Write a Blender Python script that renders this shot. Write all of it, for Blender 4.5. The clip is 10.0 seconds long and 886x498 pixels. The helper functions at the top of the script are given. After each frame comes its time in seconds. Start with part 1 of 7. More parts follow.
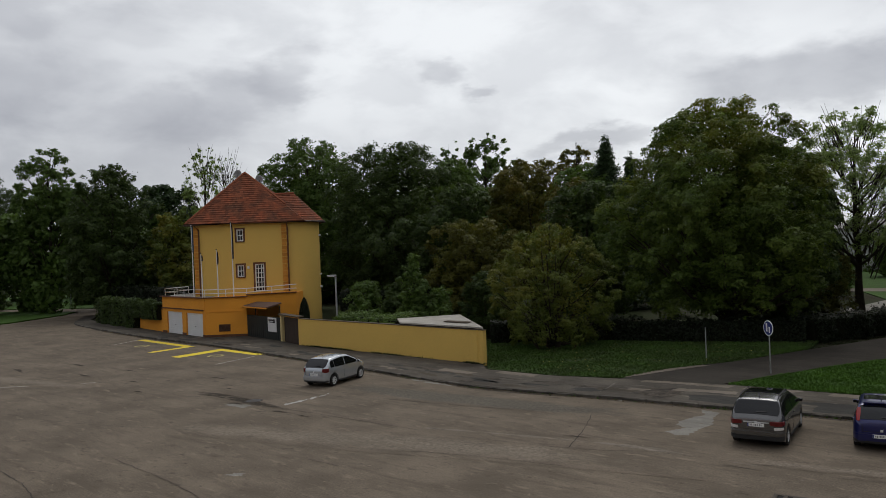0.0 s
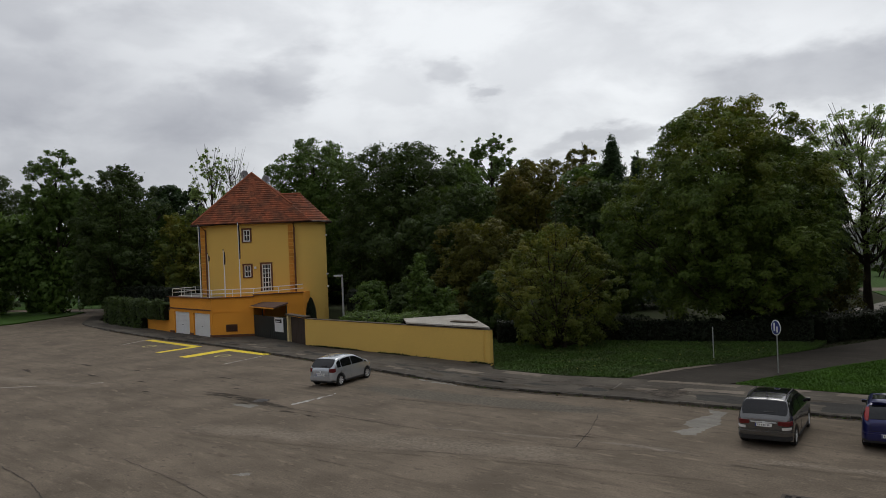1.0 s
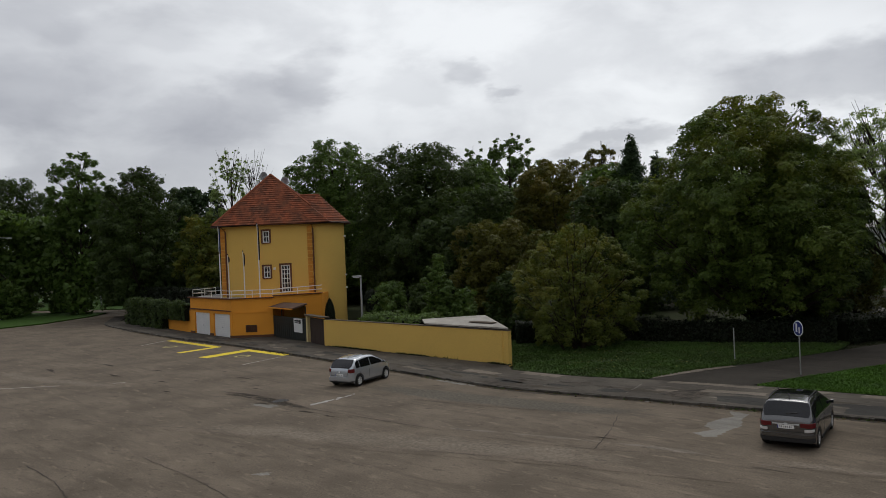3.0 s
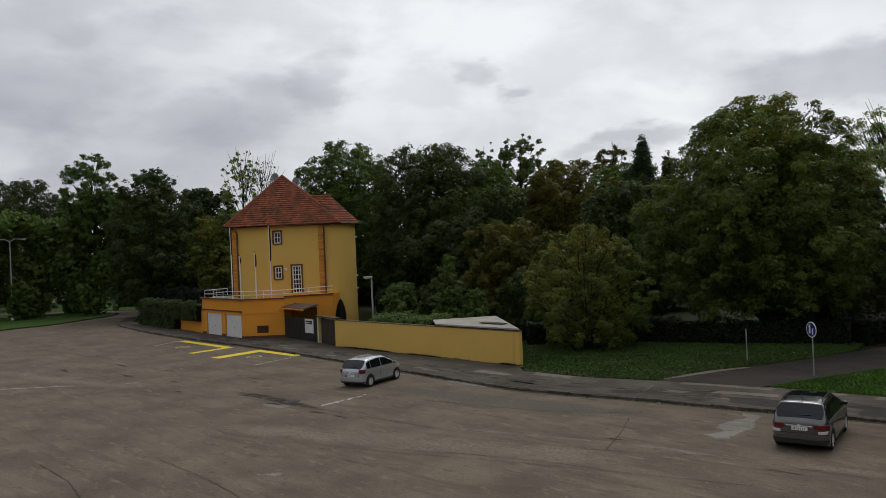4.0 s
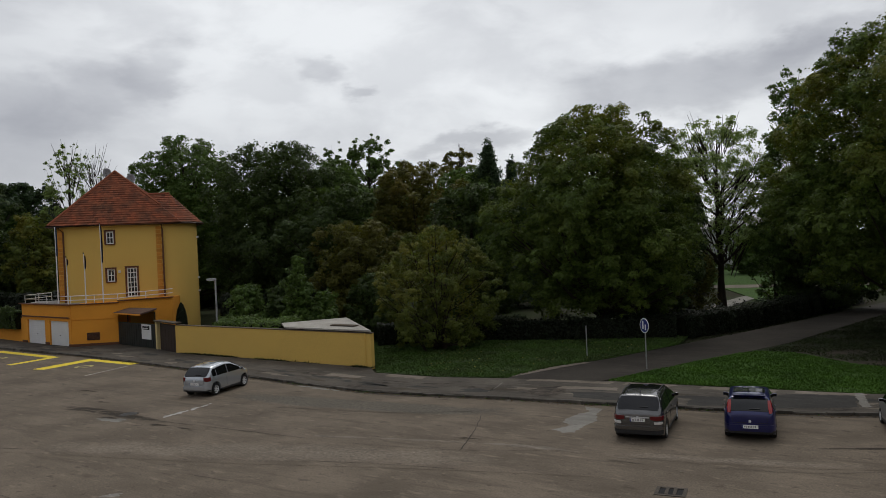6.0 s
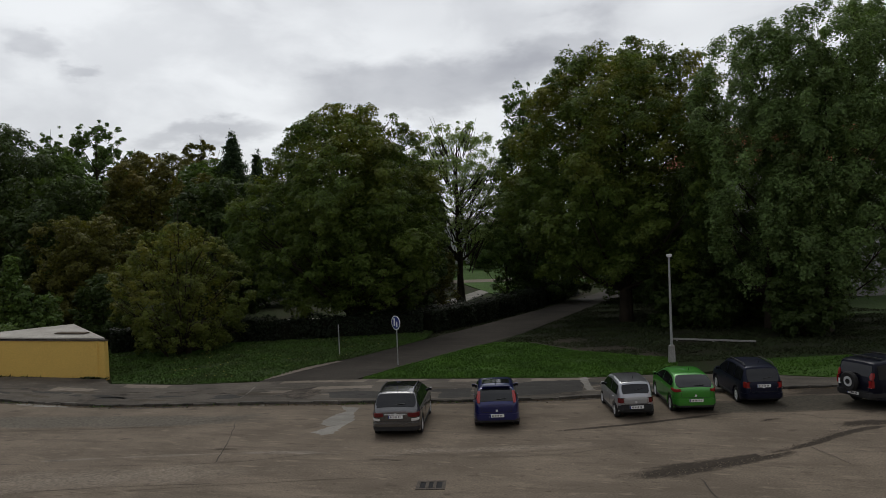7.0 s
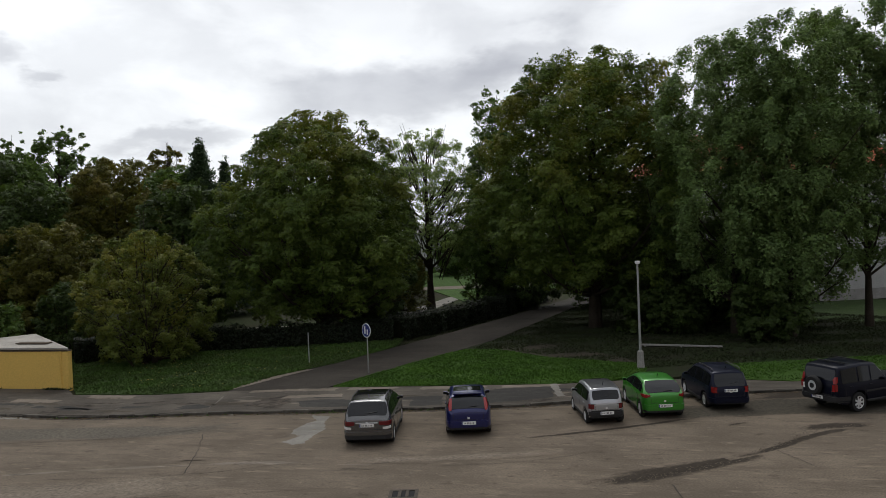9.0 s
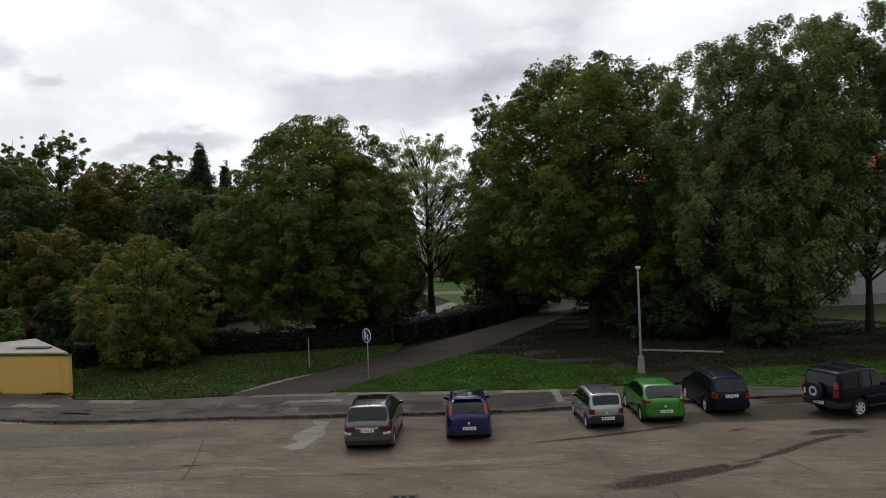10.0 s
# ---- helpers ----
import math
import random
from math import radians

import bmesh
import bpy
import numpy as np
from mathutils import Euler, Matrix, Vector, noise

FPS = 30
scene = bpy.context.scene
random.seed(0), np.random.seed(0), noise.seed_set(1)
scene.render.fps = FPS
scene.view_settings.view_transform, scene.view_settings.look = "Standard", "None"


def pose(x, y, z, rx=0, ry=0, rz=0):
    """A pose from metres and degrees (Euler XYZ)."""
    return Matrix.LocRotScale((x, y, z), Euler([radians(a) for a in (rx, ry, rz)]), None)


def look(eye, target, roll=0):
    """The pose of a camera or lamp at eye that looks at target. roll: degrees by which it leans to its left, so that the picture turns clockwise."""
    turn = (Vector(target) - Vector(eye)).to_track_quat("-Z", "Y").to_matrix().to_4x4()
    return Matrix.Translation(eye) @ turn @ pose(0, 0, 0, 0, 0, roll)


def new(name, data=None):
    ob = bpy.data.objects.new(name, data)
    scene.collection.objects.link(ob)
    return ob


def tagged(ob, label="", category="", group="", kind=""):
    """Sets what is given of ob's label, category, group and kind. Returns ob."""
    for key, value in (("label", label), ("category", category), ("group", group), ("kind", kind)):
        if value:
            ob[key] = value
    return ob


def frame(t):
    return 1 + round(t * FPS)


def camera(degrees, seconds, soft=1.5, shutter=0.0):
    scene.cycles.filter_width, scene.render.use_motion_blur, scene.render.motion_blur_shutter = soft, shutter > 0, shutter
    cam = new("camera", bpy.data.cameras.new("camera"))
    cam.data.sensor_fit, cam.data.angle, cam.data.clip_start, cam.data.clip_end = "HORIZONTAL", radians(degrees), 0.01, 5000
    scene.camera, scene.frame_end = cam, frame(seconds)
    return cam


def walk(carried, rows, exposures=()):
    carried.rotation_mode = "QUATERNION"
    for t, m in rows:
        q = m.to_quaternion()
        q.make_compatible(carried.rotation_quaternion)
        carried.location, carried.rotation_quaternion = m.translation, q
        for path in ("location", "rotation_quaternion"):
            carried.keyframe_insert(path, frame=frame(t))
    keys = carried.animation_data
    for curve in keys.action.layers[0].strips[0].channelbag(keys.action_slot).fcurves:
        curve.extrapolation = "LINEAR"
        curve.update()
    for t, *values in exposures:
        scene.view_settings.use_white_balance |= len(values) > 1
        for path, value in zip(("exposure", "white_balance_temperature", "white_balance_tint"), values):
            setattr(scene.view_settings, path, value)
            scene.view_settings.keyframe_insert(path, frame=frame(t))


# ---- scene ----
cam = camera(60.5, 10.0, 0.65)
PATH = [
    (0, pose(-0.000, 0.000, 7.000, 90.00, 2.20, -0.00)),
    (0.5, pose(-0.000, 0.000, 7.000, 90.00, 2.22, 0.18)),
    (1, pose(-0.000, 0.000, 7.000, 90.01, 2.30, 0.48)),
    (1.5, pose(-0.000, 0.000, 7.000, 90.04, 2.35, 0.82)),
    (2, pose(-0.000, 0.000, 7.000, 90.07, 2.33, 1.16)),
    (2.5, pose(-0.000, 0.000, 7.000, 90.09, 2.38, 1.49)),
    (4, pose(-0.000, 0.000, 7.000, 90.21, 2.44, 2.67)),
    (4.5, pose(-0.000, 0.000, 7.000, 90.27, 2.46, 3.10)),
    (5, pose(-0.000, 0.000, 7.000, 90.30, 2.46, 3.44)),
    (5.2, pose(-0.000, 0.000, 7.000, 90.28, 2.42, 2.80)),
    (6.3, pose(-0.471, 0.402, 7.205, 89.22, 2.38, -15.05)),
    (6.5, pose(-0.571, 0.488, 7.248, 89.04, 2.26, -19.18)),
    (7, pose(-0.799, 0.683, 7.347, 88.54, 2.22, -28.20)),
    (7.2, pose(-0.837, 0.715, 7.364, 88.50, 2.25, -29.64)),
    (7.5, pose(-0.859, 0.734, 7.373, 88.50, 2.25, -30.49)),
    (8, pose(-0.859, 0.734, 7.373, 88.62, 2.30, -30.51)),
    (8.5, pose(-0.859, 0.734, 7.373, 88.78, 2.31, -30.52)),
    (9, pose(-0.859, 0.734, 7.373, 88.96, 2.30, -30.53)),
    (9.5, pose(-0.859, 0.734, 7.373, 89.16, 2.27, -30.50)),
    (10, pose(-0.859, 0.734, 7.373, 89.34, 2.25, -30.50)),
]
walk(cam, PATH, [(0, 0.31), (4.5, 0.31), (5.2, 0.25), (6.5, 0.25), (7.0, 0.28), (8.0, 0.45), (9.0, 0.57), (10.0, 0.58)])

# ---- light ----
world = bpy.data.worlds.new("overcast_sky")
scene.world = world
world.use_nodes = True
wt = world.node_tree
wt.nodes.clear()


def wn(kind, **kw):
    n = wt.nodes.new(kind)
    for key, value in kw.items():
        n.inputs[key].default_value = value
    return n


SUN_EL, SUN_AZ = 48, 22
sky = wn("ShaderNodeTexSky")
sky.sky_type, sky.sun_disc = "NISHITA", False
sky.sun_elevation, sky.sun_rotation = radians(SUN_EL), radians(SUN_AZ)
coord = wn("ShaderNodeTexCoord")


def wm(op, a, b=None, c=None):
    n = wn("ShaderNodeMath")
    n.operation = op
    for i, v in enumerate((a, b, c)):
        if isinstance(v, (int, float)):
            n.inputs[i].default_value = v
        elif v is not None:
            wt.links.new(v, n.inputs[i])
    return n.outputs[0]


def wrange(src, lo, hi, a, b, mode="SMOOTHSTEP"):
    n = wn("ShaderNodeMapRange")
    n.interpolation_type = mode
    for i, v in enumerate((lo, hi, a, b)):
        n.inputs[i + 1].default_value = v
    wt.links.new(src, n.inputs[0])
    return n.outputs[0]


def wmix(a, b, fac, blend="MIX"):
    m = wt.nodes.new("ShaderNodeMix")
    m.data_type, m.blend_type = "RGBA", blend
    for sock, v in ((m.inputs[0], fac), (m.inputs[6], a), (m.inputs[7], b)):
        if isinstance(v, (float, tuple)):
            sock.default_value = v
        else:
            wt.links.new(v, sock)
    return m.outputs[2]


def cloud_noise(scale, detail, distortion, offset, flat=(1.0, 1.0, 2.4)):
    mp = wn("ShaderNodeMapping")
    mp.inputs["Location"].default_value, mp.inputs["Scale"].default_value = offset, flat
    wt.links.new(coord.outputs["Generated"], mp.inputs[0])
    nz = wn("ShaderNodeTexNoise", Scale=scale, Detail=detail, Roughness=0.55, Distortion=distortion)
    wt.links.new(mp.outputs[0], nz.inputs["Vector"])
    return nz.outputs[0]


sep = wn("ShaderNodeSeparateXYZ")
wt.links.new(coord.outputs["Generated"], sep.inputs[0])
warp_a = wm("MULTIPLY", wm("SUBTRACT", cloud_noise(7.0, 5.0, 0.0, (3.1, 0.4, 2.0)), 0.5), 10.0)
warp_e = wm("MULTIPLY", wm("SUBTRACT", cloud_noise(9.0, 5.0, 0.0, (8.0, 5.4, 1.0)), 0.5), 5.0)
azim = wm("ADD", wm("MULTIPLY", wm("ARCTAN2", sep.outputs["X"], sep.outputs["Y"]), 57.29578), warp_a)
elev = wm("ADD", wm("MULTIPLY", wm("ARCSINE", sep.outputs["Z"]), 57.29578), warp_e)
# a broad veil, brightest round the hidden sun, then soft lumps and single grey clouds
toward = wn("ShaderNodeVectorMath")
toward.operation = "DOT_PRODUCT"
toward.inputs[1].default_value = (0.497, 0.709, 0.5)
wt.links.new(coord.outputs["Generated"], toward.inputs[0])
light = wrange(toward.outputs["Value"], 0.30, 0.84, 0.435, 0.655)
light = wm("MULTIPLY", light, wrange(cloud_noise(2.1, 3.0, 0.3, (1.0, 4.0, 0.7)), 0.34, 0.66, 0.87, 1.08))
light = wm("MULTIPLY", light, wrange(cloud_noise(6.5, 6.0, 0.25, (7.0, 2.0, 0.2), (1.0, 1.0, 2.0)), 0.34, 0.62, 0.88, 1.06))


def cloud(az, el, a, b, tilt, amount):
    """A soft-edged cloud round a heading and a height, in degrees; amount: how much darker than the veil."""
    global light
    du, dv = wm("SUBTRACT", azim, az), wm("SUBTRACT", elev, el)
    c, q = math.cos(radians(tilt)), math.sin(radians(tilt))
    x = wm("DIVIDE", wm("ADD", wm("MULTIPLY", du, c), wm("MULTIPLY", dv, q)), a)
    y = wm("DIVIDE", wm("SUBTRACT", wm("MULTIPLY", dv, c), wm("MULTIPLY", du, q)), b)
    r = wm("SQRT", wm("ADD", wm("MULTIPLY", x, x), wm("MULTIPLY", y, y)))
    light = wm("MULTIPLY", light, wrange(r, 0.45, 1.25, 1.0 - amount, 1.0))


for row in ((27.5, 10.6, 11.5, 2.3, 4, 0.34), (37.5, 12.9, 5.5, 1.9, 14, 0.28), (20.0, 12.0, 4.0, 1.4, 0, 0.14), (11.5, 7.5, 5.5, 0.9, 6, 0.27),
            (-16.4, 11.0, 8.5, 2.3, 18, 0.20), (-10.6, 13.2, 3.4, 1.7, 30, 0.18), (-29.0, 11.4, 6.5, 2.6, 14, 0.15), (-24.0, 16.0, 7.0, 1.4, 8, 0.10),
            (1.1, 12.5, 2.0, 1.0, -10, 0.22), (3.6, 10.9, 1.5, 0.7, 20, 0.24), (-3.6, 12.0, 4.0, 1.7, 0, 0.13), (-32.6, 7.6, 3.0, 1.6, 30, -0.16)):
    cloud(*row)
hue = wn("ShaderNodeCombineColor")
wt.links.new(wm("MULTIPLY", light, 0.970), hue.inputs[0])
wt.links.new(wm("MULTIPLY", light, 0.995), hue.inputs[1])
wt.links.new(wm("MULTIPLY_ADD", light, 0.96, 0.045), hue.inputs[2])
dim = wmix(sky.outputs[0], (0.08, 0.08, 0.08, 1), 1.0, "MULTIPLY")
overcast = wmix(dim, hue.outputs[0], 0.95)
bg = wn("ShaderNodeBackground", Strength=1.0)
wt.links.new(overcast, bg.inputs[0])
wo = wn("ShaderNodeOutputWorld")
wt.links.new(bg.outputs[0], wo.inputs[0])

sun = new("sun", bpy.data.lights.new("sun", "SUN"))
sun.data.energy, sun.data.angle, sun.data.color = 0.6, radians(25), (1.0, 0.96, 0.9)
el_, az_ = radians(SUN_EL), radians(SUN_AZ)
sun.matrix_world = look((30 * math.sin(az_), 30 * math.cos(az_), 40 * math.tan(el_)), (0, 0, 0))


# ---- materials ----
def material(name, color, rough=0.8, metal=0.0, vary=0.25, scale=3.0, fine=40.0, bump=0.3, tint=None, spec=0.4, island=False, coat=0.0, dist=0.01, objrand=0.0, spread_=(0.6, 1.45)):
    m = bpy.data.materials.new(name)
    m.use_nodes = True
    t = m.node_tree
    b = t.nodes["Principled BSDF"]
    b.inputs["Roughness"].default_value, b.inputs["Metallic"].default_value = rough, metal
    b.inputs["Specular IOR Level"].default_value, b.inputs["Coat Weight"].default_value = spec, coat
    g = t.nodes.new("ShaderNodeNewGeometry")
    big = t.nodes.new("ShaderNodeTexNoise")
    big.inputs["Scale"].default_value, big.inputs["Detail"].default_value = scale, 6
    t.links.new(g.outputs["Position"], big.inputs["Vector"])
    small = t.nodes.new("ShaderNodeTexNoise")
    small.inputs["Scale"].default_value, small.inputs["Detail"].default_value = fine, 4
    t.links.new(g.outputs["Position"], small.inputs["Vector"])
    tint = tint or tuple(c * 0.6 for c in color)

    def mix(a, bb, fac, blend="MIX"):
        n = t.nodes.new("ShaderNodeMix")
        n.data_type, n.blend_type = "RGBA", blend
        for sock, v in ((n.inputs[0], fac), (n.inputs[6], a), (n.inputs[7], bb)):
            if isinstance(v, float):
                sock.default_value = v
            elif isinstance(v, tuple):
                sock.default_value = (*v[:3], 1)
            else:
                t.links.new(v, sock)
        return n.outputs[2]

    def spread(src, lo, hi, a, bb):
        r = t.nodes.new("ShaderNodeMapRange")
        r.inputs[1].default_value, r.inputs[2].default_value = lo, hi
        r.inputs[3].default_value, r.inputs[4].default_value = a, bb
        t.links.new(src, r.inputs[0])
        return r.outputs[0]

    col = mix(color, tint, spread(big.outputs[0], 0.35, 0.7, 0.0, min(1.0, vary * 2.2)))
    shade = spread(small.outputs[0], 0.3, 0.7, 1 - vary * 0.7, 1 + vary * 0.5)
    col = mix(col, shade, 1.0, "MULTIPLY")
    if island:
        r = spread(g.outputs["Random Per Island"], 0, 1, *spread_)
        col = mix(col, r, 1.0, "MULTIPLY")
    if objrand:
        oi = t.nodes.new("ShaderNodeObjectInfo")
        r = spread(oi.outputs["Random"], 0, 1, 1 - objrand, 1 + objrand)
        col = mix(col, r, 1.0, "MULTIPLY")
    t.links.new(col, b.inputs["Base Color"])
    if bump:
        bp = t.nodes.new("ShaderNodeBump")
        bp.inputs["Strength"].default_value, bp.inputs["Distance"].default_value = bump, dist
        t.links.new(small.outputs[0], bp.inputs["Height"])
        t.links.new(bp.outputs[0], b.inputs["Normal"])
    return m


def asphalt_material(name, dark, light, seams=0.5):
    """Old asphalt: aggregate, broad worn lanes, oil stains and pale scuffs."""
    m = material(name, light, 0.9, 0, 0.38, 0.35, 17, 0.5, dark, 0.25, dist=0.012)
    t = m.node_tree
    b = t.nodes["Principled BSDF"]
    src = b.inputs["Base Color"].links[0].from_socket
    g = t.nodes.new("ShaderNodeNewGeometry")

    def layer(src, scale, stretch, rot, lo, hi, color, amount, detail=6):
        turn = t.nodes.new("ShaderNodeMapping")
        turn.inputs["Rotation"].default_value = (0, 0, radians(rot))
        t.links.new(g.outputs["Position"], turn.inputs[0])
        mp = t.nodes.new("ShaderNodeMapping")
        mp.inputs["Scale"].default_value = stretch
        t.links.new(turn.outputs[0], mp.inputs[0])
        n = t.nodes.new("ShaderNodeTexNoise")
        n.inputs["Scale"].default_value, n.inputs["Detail"].default_value, n.inputs["Roughness"].default_value = scale, detail, 0.6
        t.links.new(mp.outputs[0], n.inputs["Vector"])
        r = t.nodes.new("ShaderNodeMapRange")
        r.inputs[1].default_value, r.inputs[2].default_value, r.inputs[4].default_value = lo, hi, amount
        t.links.new(n.outputs[0], r.inputs[0])
        x = t.nodes.new("ShaderNodeMix")
        x.data_type = "RGBA"
        t.links.new(r.outputs[0], x.inputs[0])
        t.links.new(src, x.inputs[6])
        x.inputs[7].default_value = (*color, 1)
        return x.outputs[2]

    src = layer(src, 0.28, (1, 2.6, 1), 38, 0.5, 0.72, dark, 0.8)
    src = layer(src, 1.1, (1, 1.6, 1), 38, 0.6, 0.72, tuple(c * 0.5 for c in dark), 0.7)
    src = layer(src, 0.9, (1, 3.0, 1), 40, 0.62, 0.75, tuple(min(1, c * 1.5) for c in light), 0.6)
    src = layer(src, 0.9, (0.3, 2.0, 1), 43, 0.52, 0.68, dark, 0.75)
    src = layer(src, 1.8, (0.5, 1.7, 1), 47, 0.58, 0.7, tuple(min(1, c * 1.28) for c in light), 0.7)
    src = layer(src, 4.0, (0.7, 1.2, 1), 43, 0.6, 0.72, tuple(c * 0.55 for c in dark), 0.65, 4)
    src = layer(src, 9.0, (0.8, 1.2, 1), 20, 0.66, 0.74, tuple(min(1, c * 1.6) for c in light), 0.6, 3)
    src = layer(src, 4.0, (1, 1, 1), 0, 0.68, 0.74, tuple(min(1, c * 1.7) for c in light), 0.5, 3)
    t.links.new(src, b.inputs["Base Color"])
    return m


M = {}
M["asphalt"] = asphalt_material("asphalt_lot", (0.099, 0.078, 0.056), (0.180, 0.144, 0.106))
M["patch"] = asphalt_material("concrete_patch", (0.155, 0.145, 0.125), (0.265, 0.25, 0.22))
M["dark_patch"] = asphalt_material("dark_asphalt_patch", (0.028, 0.026, 0.023), (0.050, 0.047, 0.042))
M["pavement"] = asphalt_material("old_pavement", (0.046, 0.039, 0.031), (0.112, 0.097, 0.077))
M["path"] = asphalt_material("footpath", (0.022, 0.018, 0.013), (0.044, 0.037, 0.029))
M["kerb"] = material("kerb_stone", (0.125, 0.112, 0.092), 0.9, 0, 0.5, 1.6, 25, 0.6, (0.032, 0.028, 0.022), objrand=0.35)
M["crack"] = material("crack_fill", (0.060, 0.050, 0.040), 0.95, 0, 0.3, 2, 30, 0.3)
M["lawn"] = material("lawn_grass", (0.046, 0.102, 0.012), 0.9, 0, 0.4, 0.6, 18, 0.6, (0.036, 0.070, 0.012), 0.2, dist=0.04)
M["blade"] = material("grass_blade", (0.064, 0.140, 0.014), 0.8, 0, 0.45, 0.45, 4, 0, (0.043, 0.096, 0.012), 0.2, island=True, spread_=(0.9, 1.12))
# Darker copies of lawn and blade: shade from the trees is in the colour.
M["shaded_lawn"] = material("shaded_lawn_grass", (0.036, 0.066, 0.014), 0.9, 0, 0.45, 0.6, 18, 0.6, (0.030, 0.046, 0.014), 0.2, dist=0.04)
M["shaded_rough_blade"] = material("shaded_rough_grass_blade", (0.058, 0.112, 0.019), 0.8, 0, 0.4, 0.5, 8, 0, (0.046, 0.066, 0.020), 0.2, island=True, spread_=(0.85, 1.18))
# Darker grass copy, tree shade in its colour; also the wall-foot weeds.
M["shade_blade"] = material("shade_toned_grass", (0.032, 0.046, 0.015), 0.85, 0, 0.4, 0.5, 6, 0, (0.030, 0.032, 0.016), 0.2, island=True, spread_=(0.85, 1.15))
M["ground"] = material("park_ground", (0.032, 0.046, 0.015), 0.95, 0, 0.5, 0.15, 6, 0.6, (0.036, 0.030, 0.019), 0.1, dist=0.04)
# Earth this dark holds the near-black shade under the trees in its colour.
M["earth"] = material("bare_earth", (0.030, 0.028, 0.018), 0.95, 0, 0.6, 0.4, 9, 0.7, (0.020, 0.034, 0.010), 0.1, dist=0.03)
M["yellow_wall"] = material("ochre_render", (0.70, 0.468, 0.122), 0.9, 0, 0.14, 0.4, 14, 0.25, (0.58, 0.385, 0.115), 0.2)
M["orange_wall"] = material("orange_render", (0.78, 0.33, 0.042), 0.85, 0, 0.16, 0.6, 14, 0.25, (0.58, 0.24, 0.034), 0.2)
M["pale_yellow"] = material("pale_yellow_render", (0.62, 0.50, 0.24), 0.9, 0, 0.14, 0.5, 14, 0.2)
M["quoin"] = material("orange_quoin", (0.60, 0.27, 0.05), 0.85, 0, 0.2, 1.5, 14, 0.25, None, 0.2, objrand=0.12)
M["plinth"] = material("brown_plinth", (0.14, 0.06, 0.03), 0.85, 0, 0.25, 1, 12, 0.3)
M["tile"] = material("clay_tile", (0.25, 0.070, 0.030), 0.85, 0, 0.45, 0.9, 9, 0.3, (0.115, 0.048, 0.026), 0.25, island=True, spread_=(0.66, 1.25))
M["ridge"] = material("ridge_tile", (0.27, 0.085, 0.04), 0.85, 0, 0.3, 1.5, 9, 0.3, (0.2, 0.07, 0.04), 0.25)
M["gutter"] = material("brown_gutter", (0.05, 0.026, 0.018), 0.5, 0.3, 0.2, 2, 20, 0.1)
M["white_paint"] = material("white_paint", (0.78, 0.78, 0.76), 0.5, 0, 0.08, 1.5, 20, 0.1)
M["garage_door"] = material("white_garage_door", (0.74, 0.74, 0.73), 0.55, 0, 0.08, 1.2, 20, 0.1)
M["dark_gate"] = material("dark_gate", (0.018, 0.024, 0.022), 0.6, 0.2, 0.25, 1.5, 20, 0.1)
M["dark_door"] = material("dark_wood_door", (0.045, 0.028, 0.02), 0.7, 0, 0.3, 2, 20, 0.2)
M["wood_roof"] = material("canopy_roof", (0.11, 0.06, 0.04), 0.85, 0, 0.3, 1.5, 12, 0.3)
M["pale_roof"] = material("pale_sheet_roof", (0.42, 0.395, 0.35), 0.75, 0, 0.3, 0.9, 14, 0.2, (0.24, 0.22, 0.18))
M["coping"] = material("dark_coping", (0.10, 0.075, 0.05), 0.85, 0, 0.4, 1.2, 14, 0.3)
M["galvanised"] = material("galvanised_steel", (0.42, 0.43, 0.43), 0.45, 0.6, 0.15, 1.5, 20, 0.05)
M["dish_grey"] = material("grey_dish", (0.27, 0.275, 0.28), 0.6, 0, 0.15, 2, 20, 0)
M["concrete"] = material("concrete", (0.32, 0.31, 0.29), 0.9, 0, 0.3, 1.2, 20, 0.3)
M["dark_metal"] = material("dark_metal", (0.03, 0.03, 0.032), 0.5, 0.5, 0.2, 2, 20, 0.05)
M["bark"] = material("bark", (0.055, 0.045, 0.034), 0.95, 0, 0.4, 1.5, 14, 0.8, None, 0.1, dist=0.03)
M["pale_bark"] = material("pale_bark", (0.16, 0.145, 0.12), 0.95, 0, 0.4, 1.5, 14, 0.8, None, 0.1, dist=0.03)
M["yellow_line"] = material("yellow_road_paint", (0.80, 0.62, 0.03), 0.75, 0, 0.12, 1.5, 25, 0.2, (0.62, 0.48, 0.05))
M["faded_yellow"] = material("worn_yellow_paint", (0.55, 0.48, 0.16), 0.85, 0, 0.4, 2.5, 25, 0.2, (0.2, 0.18, 0.1))
M["white_line"] = material("worn_white_paint", (0.44, 0.41, 0.34), 0.85, 0, 0.5, 2.5, 25, 0.2, (0.16, 0.14, 0.12))
M["blue_sign"] = material("blue_sign", (0.012, 0.026, 0.17), 0.4, 0, 0.08, 2, 20, 0)
M["flag_dark"] = material("dark_flag_cloth", (0.03, 0.03, 0.05), 0.9, 0, 0.3, 3, 30, 0.1)
M["flag_blue"] = material("blue_flag_cloth", (0.05, 0.11, 0.22), 0.9, 0, 0.3, 3, 30, 0.1)
M["lamp_glass"] = material("lamp_cover", (0.75, 0.75, 0.73), 0.3, 0, 0.05, 2, 20, 0)
M["grey_wall"] = material("pale_grey_render", (0.44, 0.44, 0.42), 0.9, 0, 0.15, 0.5, 12, 0.2)
M["red_roof"] = material("red_roof", (0.42, 0.10, 0.045), 0.85, 0, 0.3, 0.8, 10, 0.2)
M["pale_wall"] = material("pale_render", (0.62, 0.60, 0.55), 0.9, 0, 0.12, 0.4, 12, 0.2)
